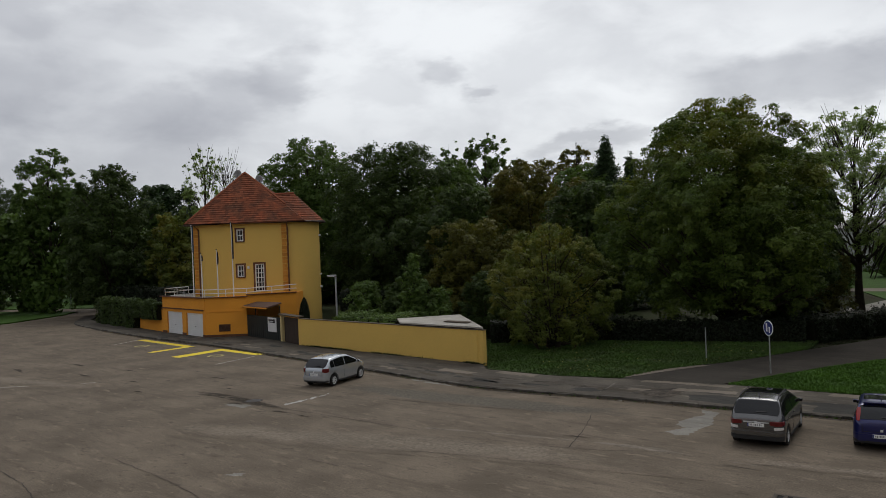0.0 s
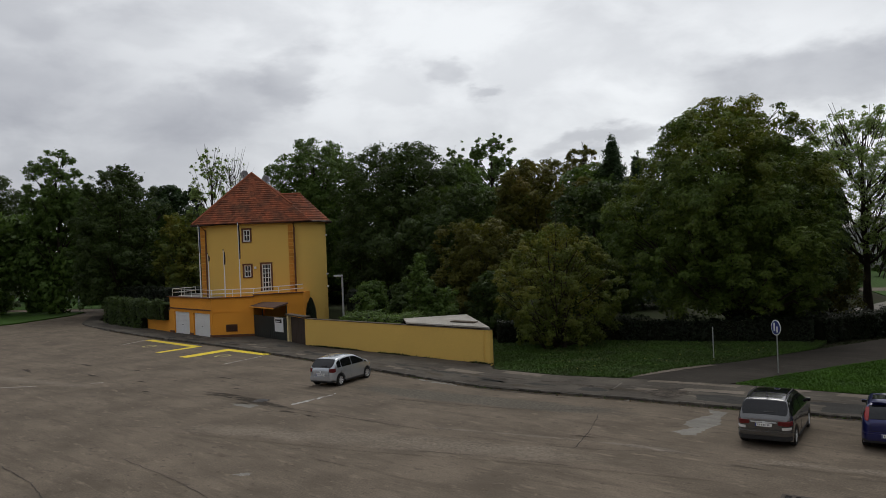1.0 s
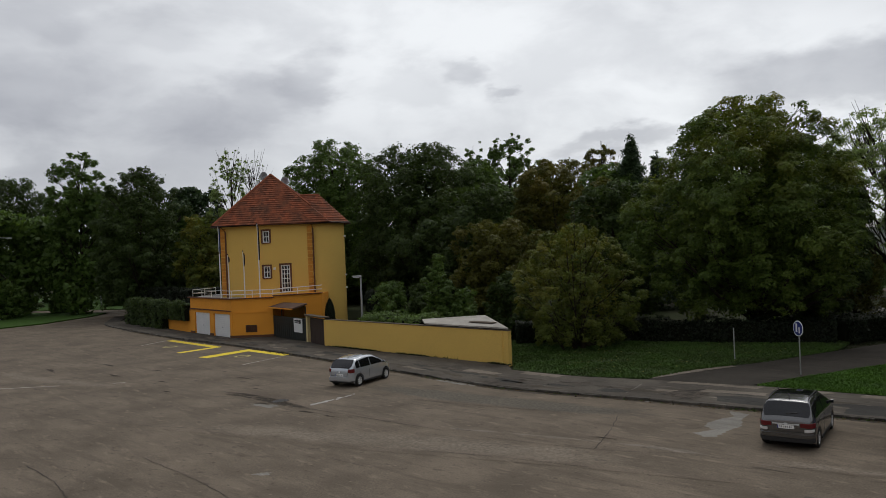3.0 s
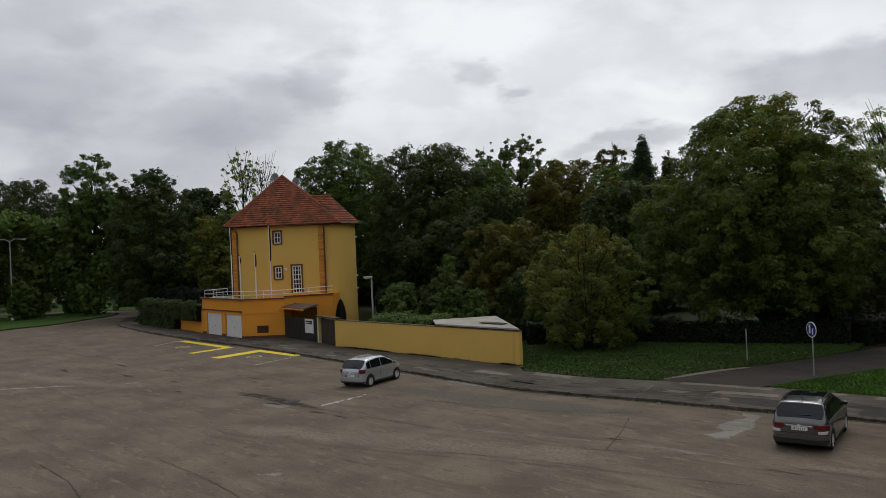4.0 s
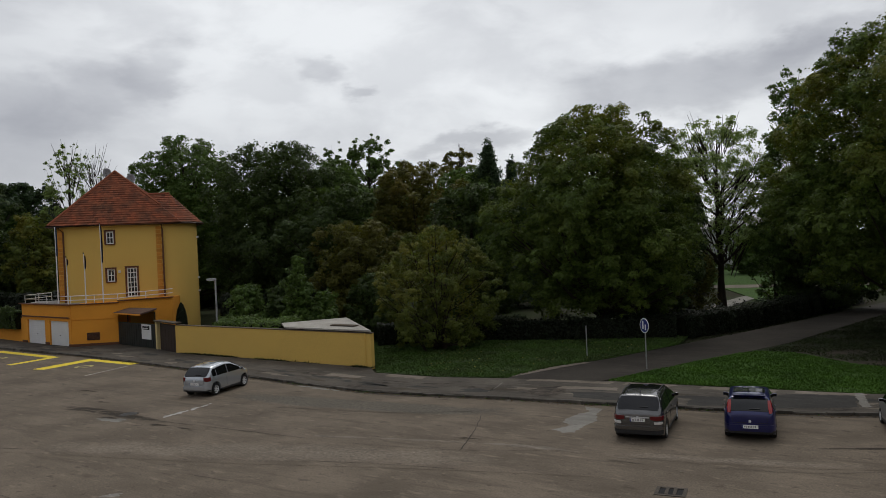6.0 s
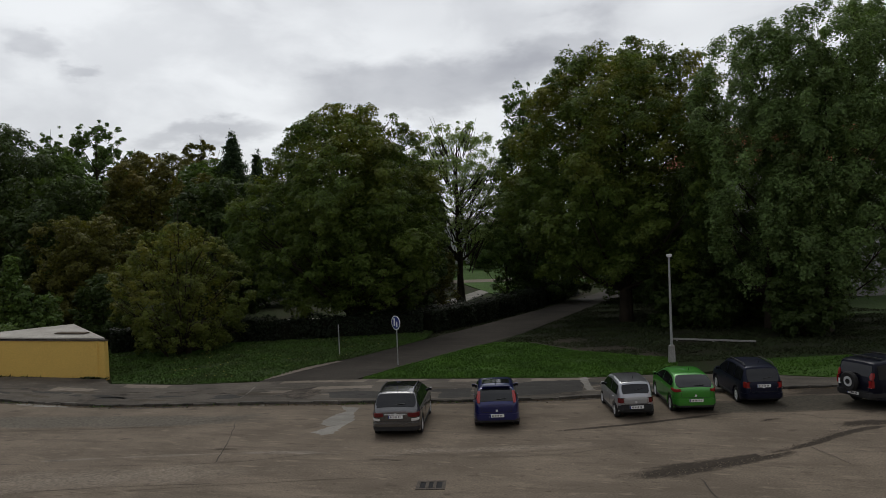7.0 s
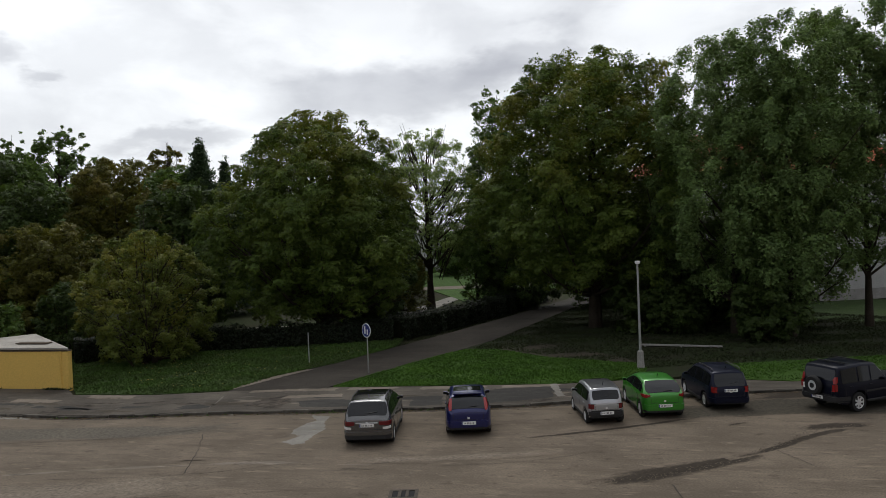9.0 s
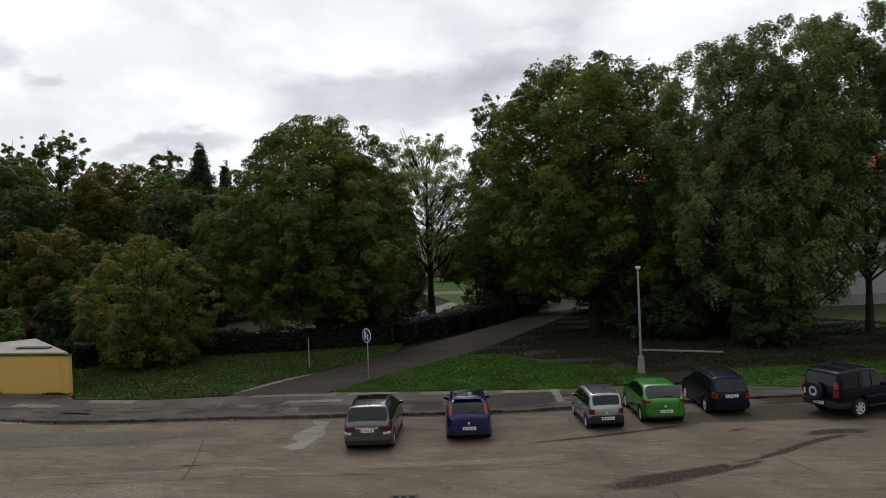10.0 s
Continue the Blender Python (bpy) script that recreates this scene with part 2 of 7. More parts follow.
M["pink_wall"] = material("pink_render", (0.45, 0.24, 0.18), 0.9, 0, 0.15, 0.5, 12, 0.2)
M["glass_dark"] = material("window_glass", (0.012, 0.014, 0.016), 0.08, 0, 0.1, 2, 20, 0, None, 0.6)
M["board"] = material("notice_board", (0.70, 0.71, 0.70), 0.6, 0, 0.05, 2, 20, 0)
# Near-black core colour stands for the shade between a hedge's leaves.
M["hedge_core"] = material("hedge_inner_shade", (0.014, 0.016, 0.009), 1.0, 0, 0.4, 2, 14, 0.5, None, 0.05)


def leaf_material(name, a, b, warm=None, turn=(7.0, 16.0)):
    m = material(name, a, 0.55, 0, 0.35, 0.35, 2.5, 0, b, 0.22, island=True, spread_=(0.66, 1.38))
    if warm:
        t = m.node_tree
        p = t.nodes["Principled BSDF"]
        src = p.inputs["Base Color"].links[0].from_socket
        g = t.nodes.new("ShaderNodeNewGeometry")
        n = t.nodes.new("ShaderNodeTexNoise")
        n.inputs["Scale"].default_value, n.inputs["Detail"].default_value = 0.33, 3
        t.links.new(g.outputs["Position"], n.inputs["Vector"])
        r = t.nodes.new("ShaderNodeMapRange")
        r.inputs[1].default_value, r.inputs[2].default_value, r.inputs[4].default_value = 0.44, 0.68, 0.85
        t.links.new(n.outputs[0], r.inputs[0])
        xyz = t.nodes.new("ShaderNodeSeparateXYZ")
        t.links.new(g.outputs["Position"], xyz.inputs[0])
        # Warm tone grows with height; on the maples it stands in for top light.
        up = t.nodes.new("ShaderNodeMapRange")
        up.inputs[1].default_value, up.inputs[2].default_value, up.inputs[3].default_value = turn[0], turn[1], 0.15
        t.links.new(xyz.outputs["Z"], up.inputs[0])
        both = t.nodes.new("ShaderNodeMath")
        both.operation = "MULTIPLY"
        t.links.new(r.outputs[0], both.inputs[0])
        t.links.new(up.outputs[0], both.inputs[1])
        x = t.nodes.new("ShaderNodeMix")
        x.data_type = "RGBA"
        t.links.new(both.outputs[0], x.inputs[0])
        t.links.new(src, x.inputs[6])
        x.inputs[7].default_value = (*warm, 1)
        t.links.new(x.outputs[2], p.inputs["Base Color"])
    # part of the light passes through a leaf
    t = m.node_tree
    p = t.nodes["Principled BSDF"]
    thin = t.nodes.new("ShaderNodeBsdfTranslucent")
    glow = t.nodes.new("ShaderNodeMix")
    glow.data_type, glow.blend_type = "RGBA", "MULTIPLY"
    glow.inputs[0].default_value, glow.inputs[7].default_value = 1.0, (1.5, 1.5, 1.0, 1)
    t.links.new(p.inputs["Base Color"].links[0].from_socket, glow.inputs[6])
    t.links.new(glow.outputs[2], thin.inputs["Color"])
    both = t.nodes.new("ShaderNodeMixShader")
    both.inputs[0].default_value = 0.3
    t.links.new(p.outputs[0], both.inputs[1])
    t.links.new(thin.outputs[0], both.inputs[2])
    t.links.new(both.outputs[0], t.nodes["Material Output"].inputs["Surface"])
    return m


# Maple yellow mixes autumn leaves with a painted top-lit crown.
M["leaf_maple"] = leaf_material("maple_leaves", (0.091, 0.138, 0.022), (0.060, 0.096, 0.017), (0.221, 0.202, 0.023), (8.0, 18.0))
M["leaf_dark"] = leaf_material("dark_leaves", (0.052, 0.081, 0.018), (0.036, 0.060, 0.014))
M["leaf_mid"] = leaf_material("green_leaves", (0.091, 0.148, 0.030), (0.062, 0.107, 0.022))
M["leaf_olive"] = leaf_material("olive_leaves", (0.108, 0.136, 0.024), (0.070, 0.098, 0.018), (0.210, 0.190, 0.024), (0.0, 7.0))
M["leaf_rust"] = leaf_material("rusty_leaves", (0.108, 0.108, 0.019), (0.076, 0.084, 0.015), (0.160, 0.122, 0.019))
M["leaf_light"] = leaf_material("light_leaves", (0.221, 0.299, 0.085), (0.156, 0.221, 0.065))
M["leaf_grey"] = leaf_material("grey_green_leaves", (0.130, 0.198, 0.060), (0.086, 0.135, 0.044))
# Hedge leaves near black: understorey shade is put into the base colour.
M["leaf_hedge"] = leaf_material("shaded_hedge_leaves", (0.011, 0.018, 0.006), (0.008, 0.013, 0.005))
M["needle"] = leaf_material("conifer_needles", (0.039, 0.068, 0.026), (0.029, 0.049, 0.021))


# ---- mesh helpers ----
def mesh_from(name, bm, mat, smooth=None):
    me = bpy.data.meshes.new(name)
    bm.normal_update()
    bm.to_mesh(me)
    bm.free()
    me.materials.append(mat)
    if smooth:
        me.polygons.foreach_set("use_smooth", [True] * len(me.polygons))
        me.set_sharp_from_angle(angle=radians(smooth))
    return me


def part(name, bm, mat, parent=None, label="", smooth=None, m=None):
    ob = new(name, mesh_from(name, bm, mat, smooth))
    if parent:
        ob.parent = parent
    if m is not None:
        ob.matrix_basis = m
    return tagged(ob, label)


def thing(name, m, label, category, group="", kind=""):
    ob = new(name)
    ob.matrix_basis = m
    ob.empty_display_size = 0.3
    return tagged(ob, label, category, group, kind)


def box(bm, c, s, m=None, bevel=0.0, seg=2):
    r = bmesh.ops.create_cube(bm, size=1.0)
    vs = r["verts"]
    bmesh.ops.scale(bm, vec=s, verts=vs)
    if bevel:
        es = list({e for v in vs for e in v.link_edges})
        vs = bmesh.ops.bevel(bm, geom=es + vs, offset=bevel, segments=seg, affect="EDGES", profile=0.6)["verts"]
        vs = list({v for v in vs})
    bmesh.ops.transform(bm, matrix=(m or Matrix.Identity(4)) @ Matrix.Translation(c), verts=vs)
    return vs


def boxes(*items, m=None, bevel=0.0):
    bm = bmesh.new()
    for c, s in items:
        box(bm, c, s, m, bevel)
    return bm


def prism(bm, outline, z0, z1):
    """A solid with a plan outline, counter-clockwise, between two heights."""
    lo = [bm.verts.new((x, y, z0)) for x, y in outline]
    hi = [bm.verts.new((x, y, z1)) for x, y in outline]
    n = len(outline)
    bm.faces.new(hi)
    bm.faces.new(lo[::-1])
    for i in range(n):
        j = (i + 1) % n
        bm.faces.new((lo[i], lo[j], hi[j], hi[i]))
    return bm


def tube(bm, points, radii, sides=8, caps=True):
    rings = []
    pts = [Vector(p) for p in points]
    for i, p in enumerate(pts):
        d = (pts[min(i + 1, len(pts) - 1)] - pts[max(i - 1, 0)]).normalized()
        a = d.orthogonal().normalized() if abs(d.z) < 0.95 else Vector((1, 0, 0))
        b = d.cross(a).normalized()
        a = b.cross(d)
        r = radii[i] if isinstance(radii, (list, tuple)) else radii
        rings.append([bm.verts.new(p + (a * math.cos(k * math.tau / sides) + b * math.sin(k * math.tau / sides)) * r) for k in range(sides)])
    for r0, r1 in zip(rings, rings[1:]):
        for k in range(sides):
            bm.faces.new((r0[k], r0[(k + 1) % sides], r1[(k + 1) % sides], r1[k]))
    if caps:
        bm.faces.new(rings[0][::-1])
        bm.faces.new(rings[-1])
    return bm


def smooth_line(pts, step=1.0):
    """A Catmull-Rom line through plan points."""
    p = [Vector((*q, 0)) for q in pts]
    p = [2 * p[0] - p[1]] + p + [2 * p[-1] - p[-2]]
    out = []
    for a, b, c, d in zip(p, p[1:], p[2:], p[3:]):
        n = max(2, int((c - b).length / step))
        for i in range(n):
            t = i / n
            out.append((0.5 * (2 * b + (c - a) * t + (2 * a - 5 * b + 4 * c - d) * t * t + (3 * b - a - 3 * c + d) * t ** 3))[:2])
    out.append(p[-2][:2])
    return [tuple(q) for q in out]


def sheet(name, outline, z0, z1, mat, label, category):
    bm = prism(bmesh.new(), outline, z0, z1)
    bmesh.ops.triangulate(bm, faces=[f for f in bm.faces if len(f.verts) > 4])
    bmesh.ops.recalc_face_normals(bm, faces=bm.faces)
    return tagged(part(name, bm, mat), label, category, "", "structure")


# ---- ground ----
bm = bmesh.new()
bmesh.ops.create_grid(bm, x_segments=8, y_segments=8, size=1800)
tagged(part("ground", bm, M["ground"], m=pose(0, 0, -0.03)), "dark grass and leaf litter under the park trees", "ground", "", "structure")

KERB = smooth_line([(-47, 99), (-44.5, 92), (-42.0, 86.3), (-36.2, 79.0), (-26.6, 68.2), (-18.9, 60.7), (-11.8, 52.9), (-4.9, 45.1), (1.2, 38.3), (6.8, 34.4), (12.2, 30.6), (17.3, 27.2), (20.6, 25.6), (28.8, 21.4), (36, 17.5), (46, 12)], 1.2)
lot = KERB + [(60, 5), (60, -40), (-90, -40), (-90, 60), (-56.1, 85.3), (-52.5, 91.4), (-51.2, 102), (-52, 108), (-62, 113), (-140, 125), (-140, 135), (-68, 128), (-50.5, 113), (-45, 104)]
sheet("parking_lot", lot[::-1], -0.2, 0.0, M["asphalt"], "worn grey-brown asphalt car park with cracks and stains", "car park")

BACK = [(46, 14.5), (36, 19.5), (30, 22.4), (28.7, 24.2), (25.6, 27.2), (22.0, 28.9), (17.5, 32.3), (13.1, 35.8), (8.7, 38.4), (5.5, 40.1), (2.2, 43.0), (2.1, 44.98), (-4.5, 51.4), (-11.3, 58.0), (-13.2, 61.0), (-17.3, 66.0), (-20.9, 66.2), (-26.9, 72.6), (-39.5, 87.4), (-42.5, 91), (-45.2, 99)]
inner = [(x, y) for x, y in KERB]
sheet("pavement", (inner + BACK)[::-1], -0.1, 0.11, M["pavement"], "dark broken asphalt pavement beside the car park", "pavement")

PATH_L = [(8.2, 38.7), (11.9, 40.7), (16.1, 42.4), (21.6, 45.6), (28.2, 49.3), (36.8, 54.4), (50.1, 62.7), (66, 74)]
PATH_R = [(12.9, 35.9), (17.5, 38.3), (22.6, 40.7), (27.8, 43.4), (37.7, 50.4), (49.6, 58.3), (66, 69)]
sheet("footpath", [(8.7, 38.4)] + [(13.1, 35.8)] + PATH_R + PATH_L[::-1], -0.05, 0.115, M["path"], "grey asphalt footpath rising between lawns into the park", "footpath")
sheet("lawn", [(2.3, 43.0), (5.5, 40.15), (8.7, 38.45), (11.9, 40.75), (16.1, 42.45), (21.6, 45.65), (24, 49), (16, 52), (8, 56), (3, 56)], -0.05, 0.13, M["shaded_lawn"], "green mown lawn beside the yellow garden wall", "lawn")
sheet("lawn", [(13.15, 35.75), (17.5, 32.3), (22.0, 28.95), (25.6, 27.25), (27.6, 29.0), (28.3, 30.6), (26.2, 35.0), (25.8, 39.8), (24.3, 41.2), (22.6, 40.65), (17.5, 38.25)], -0.05, 0.13, M["lawn"], "triangular mown lawn between footpath and pavement", "lawn")
sheet("lawn", [(28.9, 24.0), (30.2, 22.3), (36, 19.6), (46, 14.6), (48, 18), (40, 23), (31.5, 27.2)], -0.05, 0.13, M["lawn"], "shaded strip of grass behind the kerb", "lawn")
sheet("lawn", [(-56.2, 85.4), (-52.6, 91.4), (-51.4, 102), (-52.3, 107.6), (-62, 112.5), (-90, 116), (-110, 100), (-90, 70)], -0.05, 0.14, M["lawn"], "grass island at the road junction", "lawn")
M["trodden"] = material("trodden_earth", (0.066, 0.055, 0.042), 0.95, 0, 0.5, 0.6, 9, 0.7, (0.040, 0.036, 0.026), 0.1, dist=0.03)
sheet("footpath", [(26.0, 39.6), (25.7, 37.0), (25.4, 34.0), (26.0, 31.2), (27.2, 29.4), (28.6, 30.6), (29.2, 32.4), (29.6, 36.0), (29.4, 39.9), (28.0, 41.4), (26.4, 41.0)], -0.05, 0.104, M["trodden"], "trodden earth path strewn with leaves", "footpath")
sheet("bare_ground", [(24.5, 27.0), (31.5, 26.0), (40, 22.6), (48, 17.6), (64, 30), (62, 52), (50, 59.5), (37.0, 51.2), (20.5, 40.5), (18.5, 36.0)], -0.05, 0.095, M["earth"], "bare earth under the trees, darkened in colour for their shade", "ground")


# ---- trees ----
def leaves_mesh(name, centres, normals, sizes, mat, rng, aspect=0.62, corners=4):
    """Many small folded leaves, each a face of its own."""
    n = len(centres)
    nrm = normals / (np.linalg.norm(normals, axis=1, keepdims=True) + 1e-9)
    side = np.cross(nrm, rng.normal(size=(n, 3)))
    side /= np.linalg.norm(side, axis=1, keepdims=True) + 1e-9
    along_ = np.cross(nrm, side)
    s = sizes[:, None] * 0.5
    fold = nrm * s * 0.35
    v = np.empty((n, corners, 3), np.float32)
    v[:, 0] = centres - along_ * s
    v[:, 1] = centres + side * s * aspect - fold
    v[:, 2] = centres + along_ * s
    if corners == 4:
        v[:, 3] = centres - side * s * aspect - fold
    else:
        v[:, 2] = centres + along_ * s * 0.8 - side * s * aspect
    me = bpy.data.meshes.new(name)
    me.vertices.add(n * corners)
    me.vertices.foreach_set("co", v.ravel())
    me.loops.add(n * corners)
    me.loops.foreach_set("vertex_index", np.arange(n * corners, dtype=np.int32))
    me.polygons.add(n)
    me.polygons.foreach_set("loop_start", np.arange(0, n * corners, corners, dtype=np.int32))
    me.update(calc_edges=True)
    me.materials.append(mat)
    return me


LEAF_MORE, LEAF_SIZE = 1.9, 0.74
PROFILE = {
    "round": lambda h: np.clip(1 - np.abs((h - 0.42) / 0.6) ** 2.4, 0, 1) ** 0.5,
    "dome": lambda h: np.clip(1 - np.clip((h - 0.25) / 0.76, 0, 1) ** 2.2, 0, 1) ** 0.55 * (0.75 + 0.25 * np.clip(h / 0.25, 0, 1)),
    "cone": lambda h: (1.02 - h) ** 0.8,
    "tall": lambda h: np.clip(1 - np.abs((h - 0.5) / 0.55) ** 3, 0, 1) ** 0.5,
    "peak": lambda h: np.clip(1 - np.abs((h - 0.4) / 0.6) ** 2.0, 0, 1) ** 0.6,
    "broad": lambda h: np.clip(1 - np.abs((h - 0.5) / 0.53) ** 4.0, 0, 1) ** 0.55,
    "skirt": lambda h: np.clip(1 - np.clip((h - 0.12) / 0.9, 0, 1) ** 1.7, 0, 1) ** 0.7,
}


def tree(x, y, top, bottom, radius, shape, mat, label, seed, n=24000, leaf=0.34, clumps=70, clump=0.24, trunk=0.3, bark="bark", category="tree", inner=0.25, name="tree", lean=(0, 0), group="", droop=0.0, stems=1, twigs=0, fine=True, sparse=False):
    """Tapered trunk, limbs to every few clumps, and a crown of folded leaves on uneven clumps."""
    rng = np.random.default_rng(seed)
    t = thing(name, pose(x, y, 0), label, category, group)
    height = top - bottom
    prof = PROFILE[shape]
    clumps = int(clumps * 1.15)
    if sparse:
        clumps, clump = int(clumps * 1.9), clump * 0.74
        h = rng.beta(1.15, 1.1, clumps) * 0.99
        ang = rng.uniform(0, math.tau, clumps)
        depth = np.sqrt(rng.uniform(0.25, 1.0, clumps))
    else:
        grid = np.linspace(0.01, 0.99, 200)
        share = np.cumsum(prof(grid) + 0.3)
        h = np.interp((np.arange(clumps) + 0.5) / clumps * share[-1], share, grid) + rng.normal(size=clumps) * 0.015
        h = np.clip(h, 0.0, 0.995)
        ang = np.arange(clumps) * 2.39996 + rng.normal(size=clumps) * 0.35
        depth = np.where(rng.uniform(size=clumps) < 0.72, rng.uniform(0.82, 1.04, clumps), rng.uniform(0.2, 0.7, clumps))
    cr = clump * radius * rng.uniform(0.55, 1.4, clumps) * ((0.12 + 0.88 * prof(h)) if shape == "cone" else (0.4 + 0.6 * prof(h)))
    env = prof(h) * radius * (1 + 0.13 * np.sin(ang * 3 + seed + h * 4) + 0.11 * np.sin(ang * 5 + seed * 2 - h * 7))
    rad = np.maximum(env - cr * 0.75, 0) * depth
    cz = bottom + h * height
    cz = np.minimum(cz, top - cr * 0.98)
    cz = np.maximum(cz, bottom + cr * 0.3)
    c = np.stack([rad * np.cos(ang) + lean[0] * h, rad * np.sin(ang) + lean[1] * h, cz], 1)
    # wood
    bm = bmesh.new()
    for s in range(stems):
        off = Vector((rng.normal() * 0.5 * (stems > 1), rng.normal() * 0.5 * (stems > 1), 0))
        tip = Vector((lean[0] * 0.8 + off.x * 2.5, lean[1] * 0.8 + off.y * 2.5, bottom + height * 0.82))
        line = [off + Vector((0, 0, -0.1))]
        for k in range(1, 7):
            f = k / 6
            line.append(off.lerp(tip, f) + Vector((rng.normal() * 0.12 * f * trunk * 4, rng.normal() * 0.12 * f * trunk * 4, 0)))
            line[-1].z = -0.1 + (tip.z + 0.1) * f
        tube(bm, line, [trunk * 1.35] + [trunk * (1 - 0.14 * k) for k in range(1, 7)], 8)
    for i in range(0, clumps, max(1, clumps // 30)):
        e = Vector(c[i])
        z0 = max(bottom * 0.75, e.z - 0.55 * math.hypot(e.x, e.y) - 0.12 * height)
        z0 = min(z0, bottom + height * 0.75)
        f = (z0 + 0.1) / (bottom + height * 0.82)
        s = Vector((lean[0] * 0.8 * f, lean[1] * 0.8 * f, z0))
        mid = s.lerp(e, 0.5) + Vector((0, 0, -0.06 * (e - s).length))
        w = trunk * max(0.2, 0.5 * (1 - f * 0.7))
        tube(bm, [s, mid, e], [w, w * 0.6, w * 0.2], 5, False)
        for _ in range(2):
            q = e + Vector(rng.normal(size=3)) * cr[i] * 0.7
            tube(bm, [mid.lerp(e, 0.6), q], [w * 0.3, w * 0.08], 4, False)
    for _ in range(twigs):
        i = rng.integers(0, clumps)
        e = Vector(c[i])
        s = Vector((e.x * 0.45, e.y * 0.45, e.z - 0.28 * height * rng.uniform(0.5, 1.0)))
        for f in (1.0, 0.7):
            q = e + Vector((rng.normal() * 0.5, rng.normal() * 0.5, rng.uniform(0.0, 1.6)))
            tube(bm, [s, s.lerp(q, 0.55) + Vector((e.x, e.y, 0)) * 0.05, q], [0.04, 0.025, 0.012], 4, False)
    part("trunk", bm, M[bark], t, smooth=60)
    # crown: every clump carries smaller tufts on its outer, upper side, and the leaves sit on the tufts
    n, leaf = int(n * LEAF_MORE), leaf * LEAF_SIZE
    tufts = 10
    away = np.stack([c[:, 0] - lean[0] * h, c[:, 1] - lean[1] * h, np.zeros(clumps)], 1)
    away /= np.linalg.norm(away, axis=1, keepdims=True) + 0.3
    sd = rng.normal(size=(clumps, tufts, 3)) + away[:, None] * 0.9 + np.array([0, 0, 0.7])
    sd /= np.linalg.norm(sd, axis=2, keepdims=True)
    sc = (c[:, None] + sd * (cr[:, None] * rng.uniform(0.5, 1.0, (clumps, tufts)))[..., None] * np.array([1.0, 1.0, 0.35 if shape == "cone" else 0.8])).reshape(-1, 3)
    sr = (cr[:, None] * rng.uniform(0.26, 0.50, (clumps, tufts))).ravel()
    sd = sd.reshape(-1, 3)
    idx = rng.choice(clumps * tufts, n, p=sr ** 2 / (sr ** 2).sum())
    d = rng.normal(size=(n, 3)) + sd[idx] * 0.6 + np.array([0, 0, 0.5])
    d /= np.linalg.norm(d, axis=1, keepdims=True)
    shell = 0.62 + 0.5 * rng.beta(2, 2, n)
    shell = np.where(rng.uniform(size=n) < 0.03, rng.uniform(1.1, 1.3, n), shell)
    pos = sc[idx] + d * (sr[idx] * shell)[:, None] * np.array([1.0, 1.0, 0.72])
    fill = rng.uniform(size=n) < inner
    far_in = c[idx // tufts] + rng.normal(size=(n, 3)) * (cr[idx // tufts] * 0.38)[:, None]
    pos = np.where(fill[:, None], far_in, pos)
    if droop:
        pos[:, 2] -= droop * rng.uniform(0, 1, n) ** 2 * cr[idx // tufts]
    size = leaf * rng.uniform(0.6, 1.35, n)
    if not sparse and (shape == "cone" or not droop):
        # leaves deep inside the crown, which close it against the light
        k = int(n * 0.08)
        hh, aa = rng.uniform(0.03, 0.94, k), rng.uniform(0, math.tau, k)
        rad_in = np.sqrt(rng.uniform(0, 1, k)) * 0.66 * prof(hh) * radius
        pos[:k] = np.stack([rad_in * np.cos(aa) + lean[0] * hh, rad_in * np.sin(aa) + lean[1] * hh, bottom + hh * height], 1)
        size[:k] *= 1.6
    pos[:, 2] = np.clip(pos[:, 2], 0.12, top + 0.15)
    nr = d * 0.6 + sd[idx] * 0.55 + np.array([0, 0, 0.45]) + rng.normal(size=(n, 3)) * 0.24
    me = leaves_mesh("crown", pos, nr, size, M[mat], rng, 0.75 if fine else 0.62, 3 if fine else 4)
    ob = new("crown", me)
    ob.parent = t
    return t


# park trees, near to far
tree(20.1, 54.8, 17.2, 1.6, 7.5, "peak", "leaf_maple", "large dense maple with yellow leaves at its top, top light in their colour", 11, 110000, 0.27, 360, 0.135, 0.42, inner=0.12)
tree(37.1, 43.7, 20.3, 3.2, 7.7, "round", "leaf_maple", "very large dark maple over the footpath", 12, 130000, 0.27, 400, 0.135, 0.34, inner=0.12, stems=2)
tree(7.1, 51.0, 8.5, 0.4, 4.1, "peak", "leaf_olive", "low broad tree with yellowing olive leaves on the lawn", 13, 34000, 0.18, 200, 0.12, 0.16, stems=3, inner=0.15, twigs=30)
tree(36.5, 66.9, 18.0, 5.4, 5.2, "round", "leaf_light", "light green tree with an airy crown and bare upper branches", 14, 24000, 0.26, 120, 0.17, 0.36, "bark", twigs=90, sparse=True)
tree(40.5, 64.6, 12.2, 0.4, 2.2, "round", "leaf_mid", "young tree beside the pale crown", 79, 12000, 0.24, 60, 0.24, 0.12)
tree(41.0, 34.2, 19.8, 3.0, 5.2, "round", "leaf_grey", "tall grey-green ash tree with hanging foliage", 15, 62000, 0.27, 330, 0.15, 0.25, droop=0.8)
tree(42.3, 30.9, 20.4, 2.4, 4.2, "broad", "leaf_grey", "tall grey-green ash tree with hanging foliage", 16, 52000, 0.26, 240, 0.17, 0.22, droop=0.9)
tree(49.5, 30.2, 21.8, 4.6, 4.7, "tall", "leaf_grey", "tall grey-green ash tree beside the pale building", 17, 56000, 0.28, 240, 0.16, 0.24, droop=0.6)
